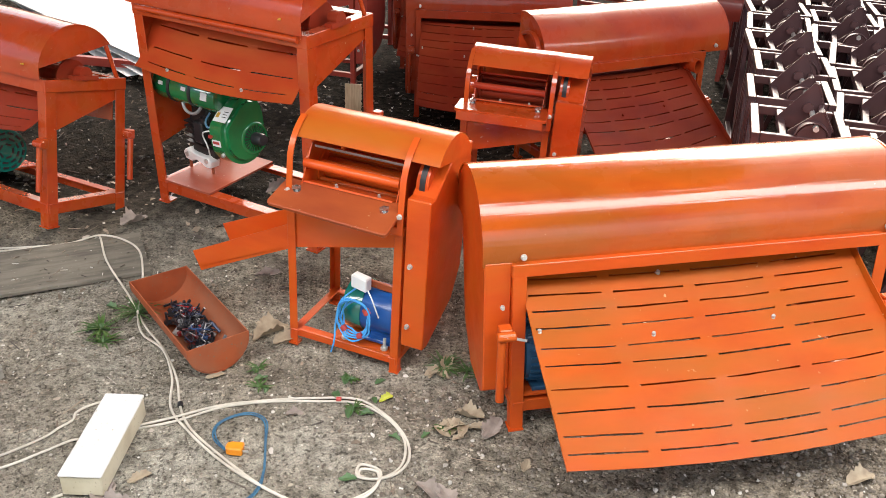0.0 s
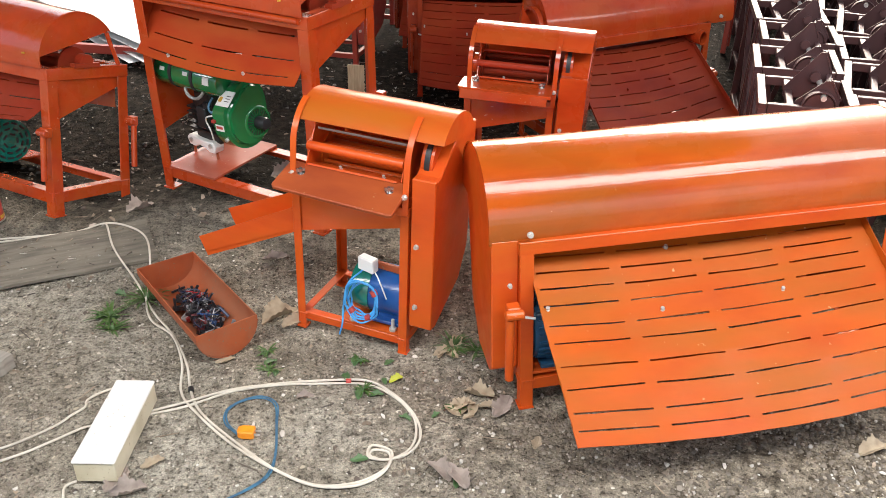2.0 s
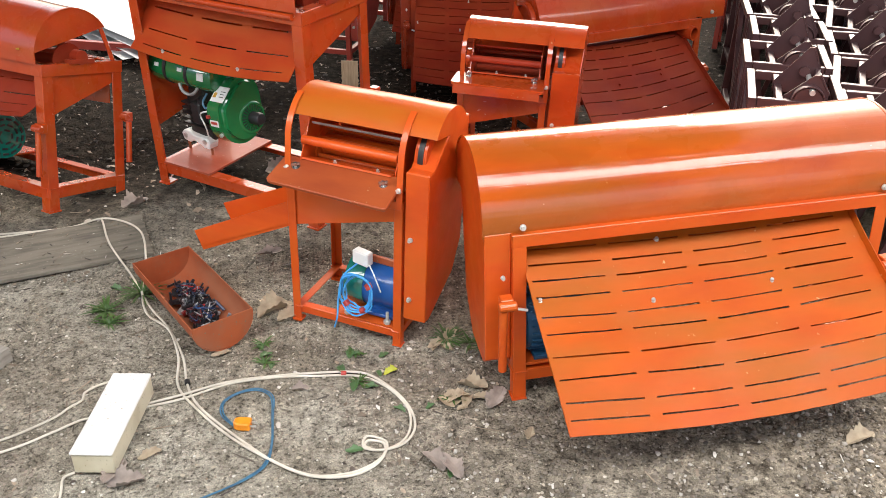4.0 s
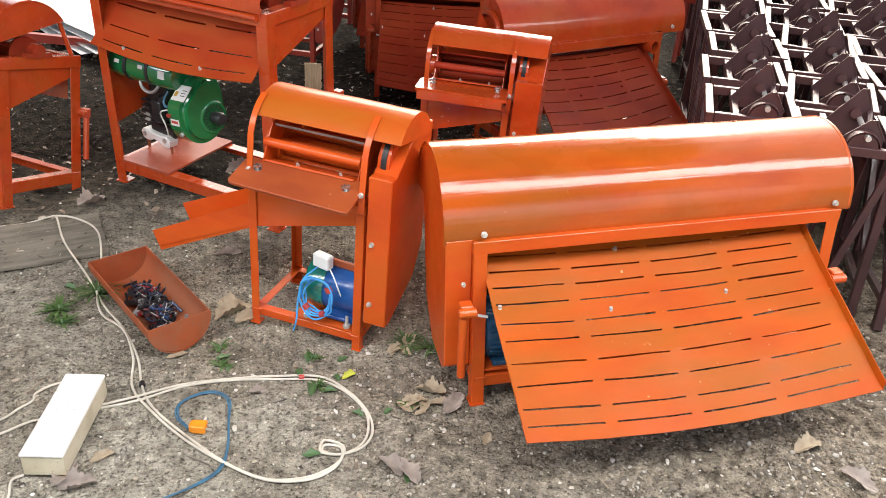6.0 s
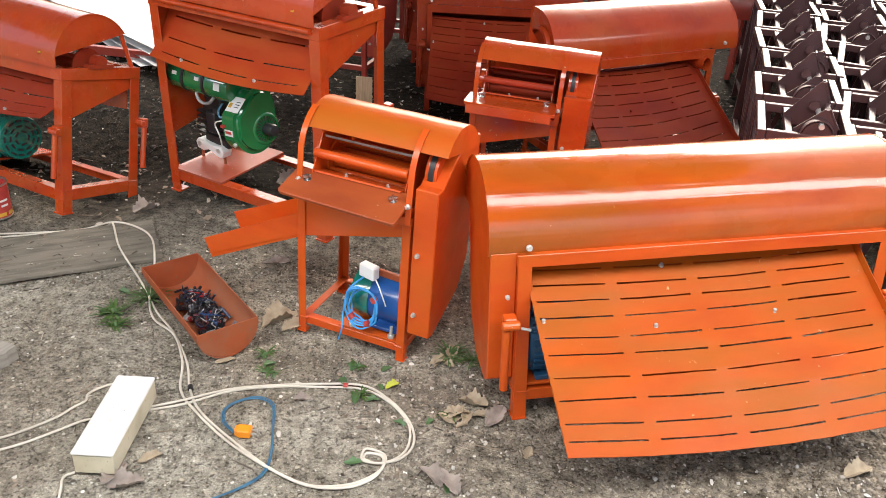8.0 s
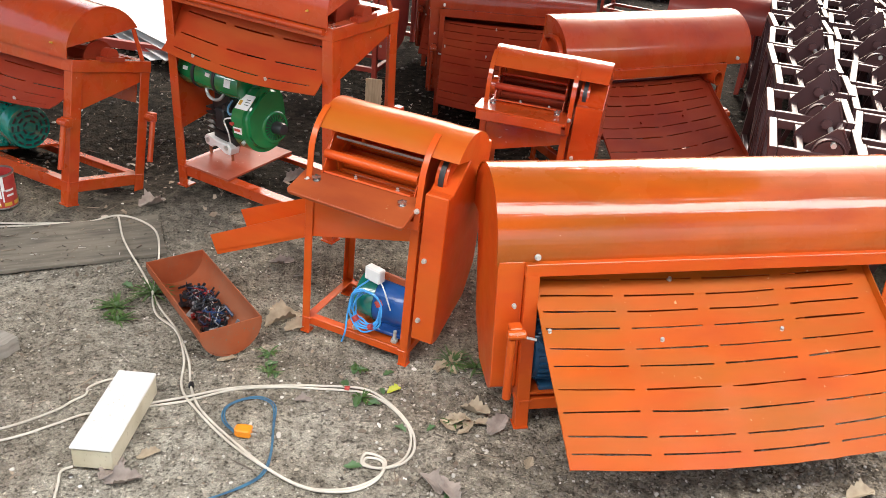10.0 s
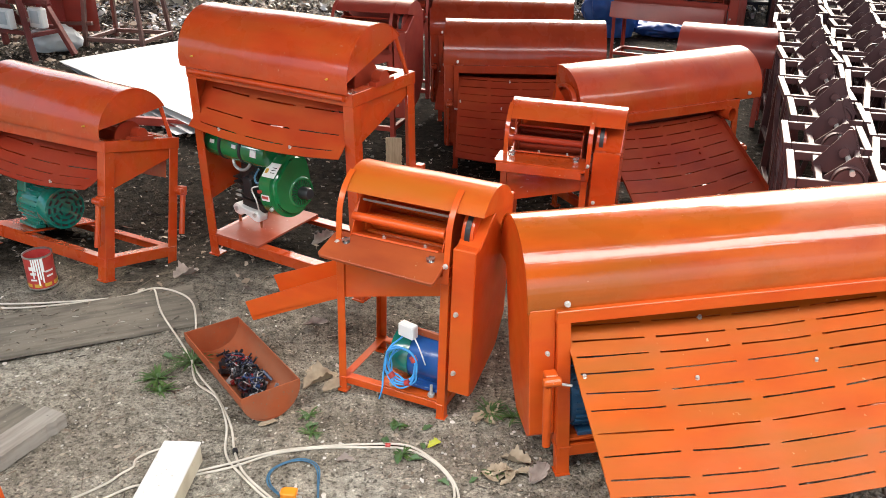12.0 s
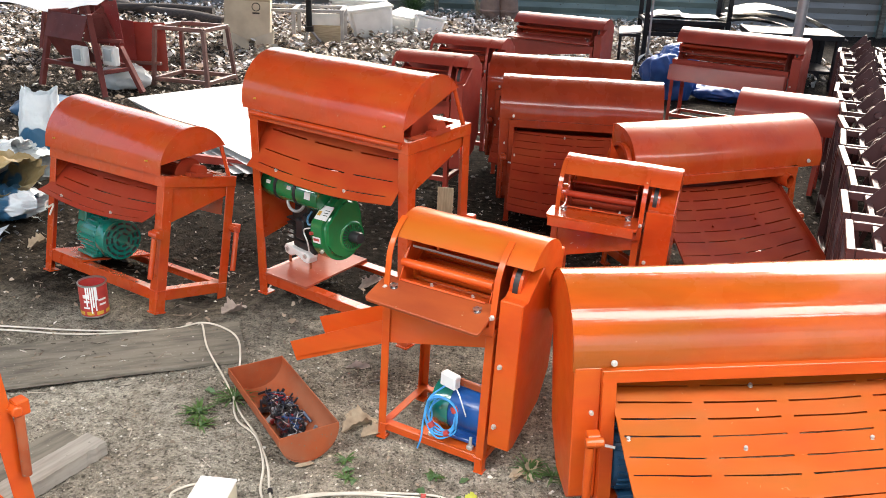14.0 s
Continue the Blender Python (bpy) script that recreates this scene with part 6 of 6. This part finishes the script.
def black_rack():
    """An upright black frame whose posts rise past the sheets that lie across its bars."""
    t = thing("steel_rack", pose(1.75, 10.0, 0), "tall black steel rack with sheets laid on its bars", "rack")
    for x in (-0.46, 0.45):
        for y in (0.0, 0.6):
            part("post", block((x, y, 0.8), (0.05, 0.05, 1.6)), black_steel, t, bevel=0.003)
        for z in (0.36, 0.50):
            part("side_rail", block((x, 0.3, z), (0.04, 0.55, 0.04)), black_steel, t, bevel=0.003)
    part("slim_post", block((-0.41, -0.01, 0.8), (0.022, 0.022, 1.6)), aluminium, t, bevel=0.002)
    for y in (0.0, 0.6):
        for z in (0.36, 0.50):
            part("bar", block((-0.005, y, z), (0.86, 0.035, 0.045)), black_steel, t, bevel=0.003)
    part("panel", block((-0.005, 0.05, 0.43), (0.86, 0.006, 0.09)), black_steel, t)
    for k in range(3):
        part("shelf_sheet", block((-0.02 + 0.03 * k, 0.28, 0.385 + 0.012 * k), (0.84, 0.5, 0.006), Matrix.Rotation(0.05 * k, 3, "Z")), black_steel, t)


black_rack()


def slim_table(m):
    t = thing("slim_table", m, "slim black steel table with a pale sheet top", "table")
    part("tabletop", block((0, 0, 0.425), (0.24, 0.5, 0.016), Euler((0.02, -0.12, 0)).to_matrix()), sheet_white, t, "pale steel sheet top")
    for x in (-0.1, 0.1):
        for y in (-0.22, 0.22):
            part("leg", block((x, y, 0.2), (0.03, 0.03, 0.41)), black_steel, t, bevel=0.002)
    for y in (-0.22, 0.22):
        part("rail", block((0, y, 0.39), (0.2, 0.025, 0.03)), black_steel, t, bevel=0.002)


slim_table(pose(1.09, 9.75, 0, 0, 0, -6))
for k, (x, y, z, length, wide, bow, sag, mat, label) in enumerate((
        (2.24, 9.75, 0.60, 1.12, 0.75, 0.13, 0.17, sheet_white, "bowed white steel sheet on the black bench"),
        (2.20, 9.85, 0.545, 1.08, 0.7, 0.09, 0.12, black_steel, "bowed black steel sheet under a white one"),
        (2.18, 9.95, 0.51, 0.80, 0.6, 0.05, 0.05, black_steel, "black steel sheet at the bottom of a pile"),
        (1.36, 10.08, 0.535, 0.80, 0.5, 0.02, 0.0, sheet_white, "pale steel offcut on the black rack"),
        (1.38, 10.06, 0.548, 0.34, 0.45, 0.03, -0.03, sheet_grey, "grey steel offcut on the black rack"))):
    bm = grid_sheet(bmesh.new(), lambda u, v: Vector((x + length * u, y + wide * v - 0.25 * u * (sag > 0.1), z + bow * math.sin(math.pi * (u * 0.9 + 0.1)) - sag * u * u + 0.008 * math.sin(9 * u + 5 * v))), spread(0, 1, 18), spread(0, 1, 5), 0.002)
    tagged(part("metal_sheet", bm, mat, smooth=True), label, "metal sheet", "sheets on the rack and bench")


def far_wall():
    """Horizontal corrugated sheeting, in panels of two faded colours."""
    t = thing("wall_north", Matrix(), "faded green and brown corrugated sheet fence", "wall", kind="structure")
    x = -11.0
    k = 0
    rng = random.Random(8)
    while x < 11:
        w = 2.3
        n = 32
        prof = [(13.6 + 0.014 * math.sin(i * math.pi / 2) + 0.02 * (k % 2) + 0.14 * 0, 1.25 * i / n) for i in range(n + 1)]
        bm = extruded_sheet(prof, x, x + w + 0.05, 0.002, 2)
        part("panel", bm, wall_brown if k in (0, 1, 2, 3, 6) else wall_green, t, smooth=True)
        x += w
        k += 1
    for x in (-6.0, -1.5, 2.9, 5.2):
        part("post", block((x, 13.5, 0.65), (0.07, 0.07, 1.3)), grey_wood, t)


far_wall()
for x, name in ((-11.2, "wall_west"), (11.2, "wall_east")):
    tagged(part(name, block((x, 6.8, 1.2), (0.1, 14, 2.4)), wall_brown), "plain dark sheet fence closing the yard", "wall", kind="structure")


def logs():
    for (p, q, r, label) in (((-6.9, 12.4, 0.25), (-3.9, 10.7, 0.16), 0.09, "dark weathered log across the litter"), ((-7.5, 11.2, 0.3), (-4.4, 11.6, 0.2), 0.07, "dark pole lying on the litter")):
        bm = cable(bmesh.new(), [Vector(p).lerp(Vector(q), f) + Vector((0, 0, 0.02 * math.sin(9 * f))) for f in spread(0, 1, 6)], r, 12, 4)
        tagged(part("log", bm, bark, smooth=True), label, "log")


logs()


def weeds(m, n, h, spreadr, label, mat, seed):
    """A tuft: narrow bent blades fanning out from one root."""
    rng = random.Random(seed)
    bm = bmesh.new()
    for k in range(n):
        a, reach, top = rng.uniform(0, 6.28), rng.uniform(0.3, 1) * spreadr, h * rng.uniform(0.35, 1)
        side = Vector((-math.sin(a), math.cos(a), 0)) * rng.uniform(0.0014, 0.003) * (1 + 4 * spreadr)
        out = Vector((math.cos(a), math.sin(a), 0))
        pts = [out * reach * f + Vector((0, 0, top * (1 - (1 - f) ** 2) * (1.3 - 0.5 * f))) for f in (0.05, 0.35, 0.7, 1.0)]
        row = [(bm.verts.new(p - side * s), bm.verts.new(p + side * s)) for p, s in zip(pts, (0.6, 1, 0.8, 0.08))]
        for (a0, a1), (b0, b1) in zip(row, row[1:]):
            bm.faces.new((a0, a1, b1, b0))
    ob = part("weed_tuft", bm, mat)
    ob.matrix_basis = m
    tagged(ob, label, "plant", kind="stuff" if n > 200 else "")


for x, y, n, h, r in ((-0.94, 2.30, 30, 0.03, 0.10), (-1.02, 2.20, 24, 0.02, 0.09), (-0.99, 2.13, 16, 0.015, 0.07), (0.05, 2.05, 26, 0.02, 0.08), (0.12, 2.03, 16, 0.02, 0.07), (-0.48, 1.94, 12, 0.012, 0.05), (-0.50, 2.03, 10, 0.012, 0.05),
                      (-0.20, 1.85, 10, 0.01, 0.05), (0.06, 1.78, 9, 0.012, 0.05), (-0.22, 1.99, 8, 0.01, 0.04), (0.16, 2.01, 12, 0.015, 0.06)):
    weeds(pose(x, y, ground_height(x, y)), int(n * 1.8), h * 1.3, r, "small trampled green grass tuft on the soil", grass_green, int(x * 100 + y * 10))
weeds(pose(-1.75, 12.7, 0.08), 420, 0.62, 0.5, "bushy green weeds by the fence", green_leaf, 5)


def clay_pot(m):
    """A tall tapered pot with a rolled band below its shoulder."""
    t = thing("clay_pot", m, "tall dull brown pot standing by the fence", "pot", "pots by the fence")
    part("pot_body", lathe(bmesh.new(), [(0.10, 0.0), (0.135, 0.05), (0.150, 0.25), (0.135, 0.42), (0.10, 0.55), (0.09, 0.60)], Matrix(), 28), pot_brown, t, smooth=True)
    part("band", lathe(bmesh.new(), [(0.146, 0.19), (0.158, 0.20), (0.158, 0.22), (0.146, 0.23)], Matrix(), 28), pot_brown, t, smooth=True)


pot_brown = worn("dull_brown_clay", (0.28, 0.19, 0.15), (0.19, 0.125, 0.10), 0.7, 0, 0, 8, bump=0.3)
for x, y in ((-0.62, 12.75), (-0.36, 12.8)):
    clay_pot(pose(x, y, 0.06))
weeds(pose(-1.62, 11.3, 0.06), 40, 0.25, 0.2, "yellow-green weeds among the tubs", yellow_leaf, 6)
weeds(pose(-0.8, 12.9, 0.08), 60, 0.5, 0.25, "thin dry weeds by the fence", dry_leaf, 7)


def leaf(x, y, size, turn, mat, label, seed):
    """A curled dry leaf with a pointed tip and a lobed edge."""
    rng = random.Random(seed)
    bend = rng.uniform(0.8, 2.4)
    twist = rng.uniform(-0.9, 0.9)

    def surface(u, v):
        wide = math.sin(math.pi * min(1, u * 0.97 + 0.02)) ** 0.7 * 0.25 * (1 + 0.13 * math.sin(u * 13 + seed) + 0.10 * math.sin(u * 37 + v * 3))
        s = (v - 0.5) * 2 * wide
        return Vector(((u - 0.5) * size, s * size, size * (0.06 + bend * s * s * 2 + 0.12 * math.sin(u * 5 + seed) * (0.3 + abs(s)) + 0.04 * abs(math.sin(v * 9)) + twist * s * (u - 0.5) + 0.10 * abs(twist) * abs(s) * 2)))
    bm = grid_sheet(bmesh.new(), surface, spread(0.01, 0.99, 26), spread(0, 1, 9), 0.0008)
    ob = part("dry_leaf", bm, mat, smooth=True)
    ob.matrix_basis = pose(x, y, ground_height(x, y) + 0.002, rng.uniform(-8, 8), rng.uniform(-8, 8), turn)
    tagged(ob, label, "leaf", "fallen leaves")


for i, (x, y, size, turn, mat) in enumerate(((0.01, 1.535, 0.085, 130, grey_leaf), (0.055, 1.515, 0.095, 115, grey_leaf), (0.12, 1.83, 0.09, -20, dry_leaf), (0.18, 1.775, 0.10, 60, grey_leaf), (0.07, 1.78, 0.08, 10, dry_leaf), (0.10, 1.77, 0.06, 80, dry_leaf),
                                              (-0.49, 2.20, 0.13, 40, dry_leaf), (-0.43, 2.17, 0.10, 20, dry_leaf), (-0.52, 2.25, 0.09, 100, dry_leaf), (-0.614, 1.98, 0.06, 30, dry_leaf), (0.06, 2.06, 0.07, 70, dry_leaf), (0.02, 2.02, 0.06, 20, dry_leaf),
                                              (1.11, 1.61, 0.09, 20, dry_leaf), (1.19, 1.49, 0.10, -40, grey_leaf), (-0.77, 1.50, 0.10, 80, grey_leaf), (-0.73, 1.47, 0.09, 10, grey_leaf), (-0.70, 1.56, 0.06, 30, dry_leaf), (-0.113, 1.895, 0.045, 30, yellow_leaf),
                                              (-0.48, 3.06, 0.16, 30, dry_leaf), (-0.38, 3.0, 0.10, 80, dry_leaf), (-0.36, 1.82, 0.05, 20, grey_leaf), (0.26, 1.64, 0.05, 70, dry_leaf), (-1.12, 3.32, 0.10, 20, grey_leaf), (-2.35, 3.55, 0.12, 60, dry_leaf))):
    leaf(x, y, size, turn, mat, "curled dry brown leaf on the soil" if mat is not yellow_leaf else "small yellow leaf on the soil", i)


for i, (x, y) in enumerate(((-0.219, 1.98), (-0.135, 1.972), (-0.208, 1.835), (-0.145, 1.891), (-0.082, 1.731), (-0.19, 1.575), (0.001, 1.746), (0.053, 1.494), (-0.256, 1.905), (0.136, 2.063), (-0.162, 1.83), (-0.481, 1.977), (-0.456, 1.925), (-0.505, 2.018), (-1.032, 2.329), (-1.006, 2.198), (-1.049, 2.197), (-0.236, 1.983))):
    leaf(x, y, 0.030 + 0.008 * (i % 3), 37 * i, green_leaf, "small fresh green leaf on the soil", 40 + i)
for i, (x, y) in enumerate(((0.055, 1.787), (0.075, 1.766), (0.045, 1.761), (0.088, 1.741), (0.066, 1.798), (0.144, 1.777), (0.015, 2.009), (0.048, 2.003))):
    leaf(x, y, 0.038 + 0.01 * (i % 3), 71 * i, dry_leaf, "torn pale dry leaf on the soil", 70 + i)
for x, y, size, turn in ((-1.16, 2.95, 0.13, 60), (-0.57, 2.57, 0.09, 15), (-0.66, 3.31, 0.12, 40), (-0.55, 3.13, 0.10, 100), (-0.60, 3.25, 0.09, 0)):
    leaf(x, y, size, turn, grey_leaf, "curled grey-brown leaf among the machines", int(size * 900 + turn))


def twigs():
    rng = random.Random(17)
    bm = bmesh.new()
    for k in range(900):
        x, y = rng.uniform(-3.2, 1.6), rng.uniform(1.3, 6.0)
        a, l = rng.uniform(0, 6.28), rng.uniform(0.015, 0.07)
        z = ground_height(x, y) + 0.002
        d = Vector((math.cos(a), math.sin(a), rng.uniform(-0.1, 0.1))) * l
        rod(bm, Vector((x, y, z)) - d * 0.5, Vector((x, y, z)) + d * 0.5, rng.uniform(0.0008, 0.002), 5)
    # straw and bark crumbs that lie on the wide plank
    turn = Matrix.Rotation(radians(24), 3, "Z")
    for k in range(150):
        p = turn @ Vector((rng.uniform(-0.6, 0.6), rng.uniform(-0.14, 0.14), 0)) + Vector((-1.62, 2.43, 0.0235))
        a, l = rng.uniform(0, 6.28), rng.uniform(0.006, 0.05) * rng.random() + 0.005
        d = Vector((math.cos(a), math.sin(a), 0)) * l
        rod(bm, p - d * 0.5, p + d * 0.5, rng.uniform(0.0008, 0.0022), 5)
    tagged(part("twigs", bm, brown_litter), "scattered dry twigs and straw", "twigs", kind="stuff")


twigs()


def scattered(name, count, area, size, mat, label, category, seed, flat=0.6, power=2.2, clump=0.0):
    """Many small stones as one mesh of separate faceted pieces."""
    rng = np.random.default_rng(seed)
    t = (1 + 5 ** 0.5) / 2
    base = np.array([(-1, t, 0), (1, t, 0), (-1, -t, 0), (1, -t, 0), (0, -1, t), (0, 1, t), (0, -1, -t), (0, 1, -t), (t, 0, -1), (t, 0, 1), (-t, 0, -1), (-t, 0, 1)]) / 1.9
    tri = np.array([(0, 11, 5), (0, 5, 1), (0, 1, 7), (0, 7, 10), (0, 10, 11), (1, 5, 9), (5, 11, 4), (11, 10, 2), (10, 7, 6), (7, 1, 8), (3, 9, 4), (3, 4, 2), (3, 2, 6), (3, 6, 8), (3, 8, 9), (4, 9, 5), (2, 4, 11), (6, 2, 10), (8, 6, 7), (9, 8, 1)])
    xs, ys = rng.uniform(area[0], area[1], count), rng.uniform(area[2], area[3], count)
    rs = size[0] + (size[1] - size[0]) * rng.random(count) ** power
    verts, faces = [], []
    keep = [k for k in range(count) if clump == 0 or noise.noise((xs[k] * 5.5, ys[k] * 5.5, seed)) + 0.5 * noise.noise((xs[k] * 17, ys[k] * 17, seed)) > clump - rng.random() * 0.5]
    for i, k in enumerate(keep):
        p = base * (1 + rng.uniform(-0.3, 0.3, (12, 1))) * rs[k] * np.array((1, rng.uniform(0.6, 1.1), flat * rng.uniform(0.6, 1.2)))
        a = rng.uniform(0, 6.28)
        c, s = math.cos(a), math.sin(a)
        p = p @ np.array(((c, s, 0), (-s, c, 0), (0, 0, 1)))
        z = ground_height(xs[k], ys[k]) + rs[k] * 0.12
        verts += (p + (xs[k], ys[k], z)).tolist()
        faces += (tri + 12 * i).tolist()
    me = bpy.data.meshes.new(name)
    me.from_pydata(verts, [], faces)
    me.materials.append(mat)
    return tagged(new(name, me), label, category, kind="stuff")


clod_mix = by_piece("soil_clods", ((0.0, (0.08, 0.058, 0.038)), (0.5, (0.17, 0.132, 0.092)), (0.9, (0.29, 0.235, 0.175)), (0.97, (0.58, 0.54, 0.48))), 0.9, 0.2)
# far gravel, lowered in tone along with the shade painted into the soil
dark_stone = by_piece("dark_gravel", ((0.0, (0.03, 0.025, 0.02)), (0.5, (0.065, 0.055, 0.045)), (0.9, (0.11, 0.095, 0.078)), (0.985, (0.4, 0.38, 0.34))), 0.85, 0.15)
scattered("pebbles", 40000, (-2.2, 1.75, 1.15, 2.55), (0.0010, 0.0066), stone_mix, "grit and small pebbles strewn on the soil", "pebbles", 1, 0.7, 4.0, 0.18)
scattered("stones", 200, (-2.4, 1.8, 1.2, 3.4), (0.004, 0.009), stone_mix, "loose grey stones on the soil", "stones", 2, 0.6, 3.0)
scattered("clods", 17000, (-0.1, 1.75, 1.1, 1.95), (0.0016, 0.0085), clod_mix, "crumbled soil clods before the tray", "clods", 3, 0.8, 3.2, 0.12)
scattered("wood_chips", 5200, (-1.9, 1.75, 1.15, 2.7), (0.0014, 0.0075), chip_mix, "pale chips and flakes strewn on the soil", "chips", 6, 0.2, 3.2, 0.1)
scattered("gravel", 9000, (-4.5, 3.5, 3.2, 9.0), (0.003, 0.015), dark_stone, "grey gravel on the far ground", "gravel", 4, 0.6, 2.5)


def litter(name, count, area, mat, heap, label, seed, skip=None, size=0.055):
    """Torn paper, leaves and plastic lying over one another."""
    rng = np.random.default_rng(seed)
    verts, faces = [], []
    for k in range(count):
        x, y = rng.uniform(area[0], area[1]), rng.uniform(area[2], area[3])
        if skip and skip(x, y):
            continue
        s = 0.15 * size + size * rng.random() ** 2.5
        z = ground_height(x, y) + rng.random() * heap * max(0.1, min(1, (y - 8.0) / 3))
        m = np.array(Euler((rng.uniform(-0.8, 0.8), rng.uniform(-0.8, 0.8), rng.uniform(0, 6.28))).to_matrix())
        q = np.array(((-1, -0.5, 0), (0, -0.7, 0.35), (1, -0.3, 0.1), (1.2, 0.3, 0), (0, 0.7, 0.4), (-1.1, 0.3, 0.1))) * s * rng.uniform(0.5, 1.3, (6, 1))
        n = len(verts)
        verts += (q @ m.T + (x, y, z + s * 0.3)).tolist()
        faces += [(n, n + 1, n + 4, n + 5), (n + 1, n + 2, n + 3, n + 4)]
    me = bpy.data.meshes.new(name)
    me.from_pydata(verts, [], faces)
    me.materials.append(mat)
    tagged(new(name, me), label, "litter", kind="stuff")


def sparse(x, y):
    """True where the pale litter gives way to brown leaves: nearer the machines, and in broad uneven gaps."""
    if x > 0.2 and y < 9.0:
        return True
    bare = noise.noise((x * 0.9, y * 0.9, 2.0)) + 0.6 * noise.noise((x * 3.1, y * 3.1, 6.0))
    return bare > (y - 8.5) * 0.30


litter("litter", 34000, (-8, 3.4, 8.2, 13.3), litter_mix, 0.16, "pale torn litter and leaves heaped by the fence", 12, sparse, 0.045)
litter("heaped_leaves", 22000, (-8, 3.4, 7.6, 13.3), brown_litter, 0.10, "brown fallen leaves heaped among the litter", 16, lambda x, y: x > 0.2 and y < 9.0, 0.042)
litter("leaf_litter", 15000, (-7.5, 1.0, 4.8, 9.2), brown_litter, 0.02, "brown leaf litter trodden into the soil", 13, lambda x, y: x > -1.6 and y < 6.5, 0.028)
litter("leaf_scraps", 3200, (-2.4, 1.6, 2.3, 4.8), brown_litter, 0.01, "small brown leaf scraps between the machines", 14, None, 0.013)
litter("leaf_crumbs", 2600, (-2.2, 1.75, 1.15, 2.6), brown_litter, 0.004, "crumbled leaves and husks on the soil", 15, None, 0.009)
scrap_mix = by_piece("plastic_scraps", ((0.0, (0.62, 0.66, 0.68)), (0.5, (0.75, 0.78, 0.78)), (0.7, (0.06, 0.16, 0.34)), (0.85, (0.30, 0.22, 0.10)), (1.0, (0.5, 0.52, 0.52))), 0.35, 0.05)
litter("plastic_scraps", 110, (-3.1, -2.4, 3.5, 4.4), scrap_mix, 0.12, "torn plastic scraps round the sacks", 18, None, 0.034)
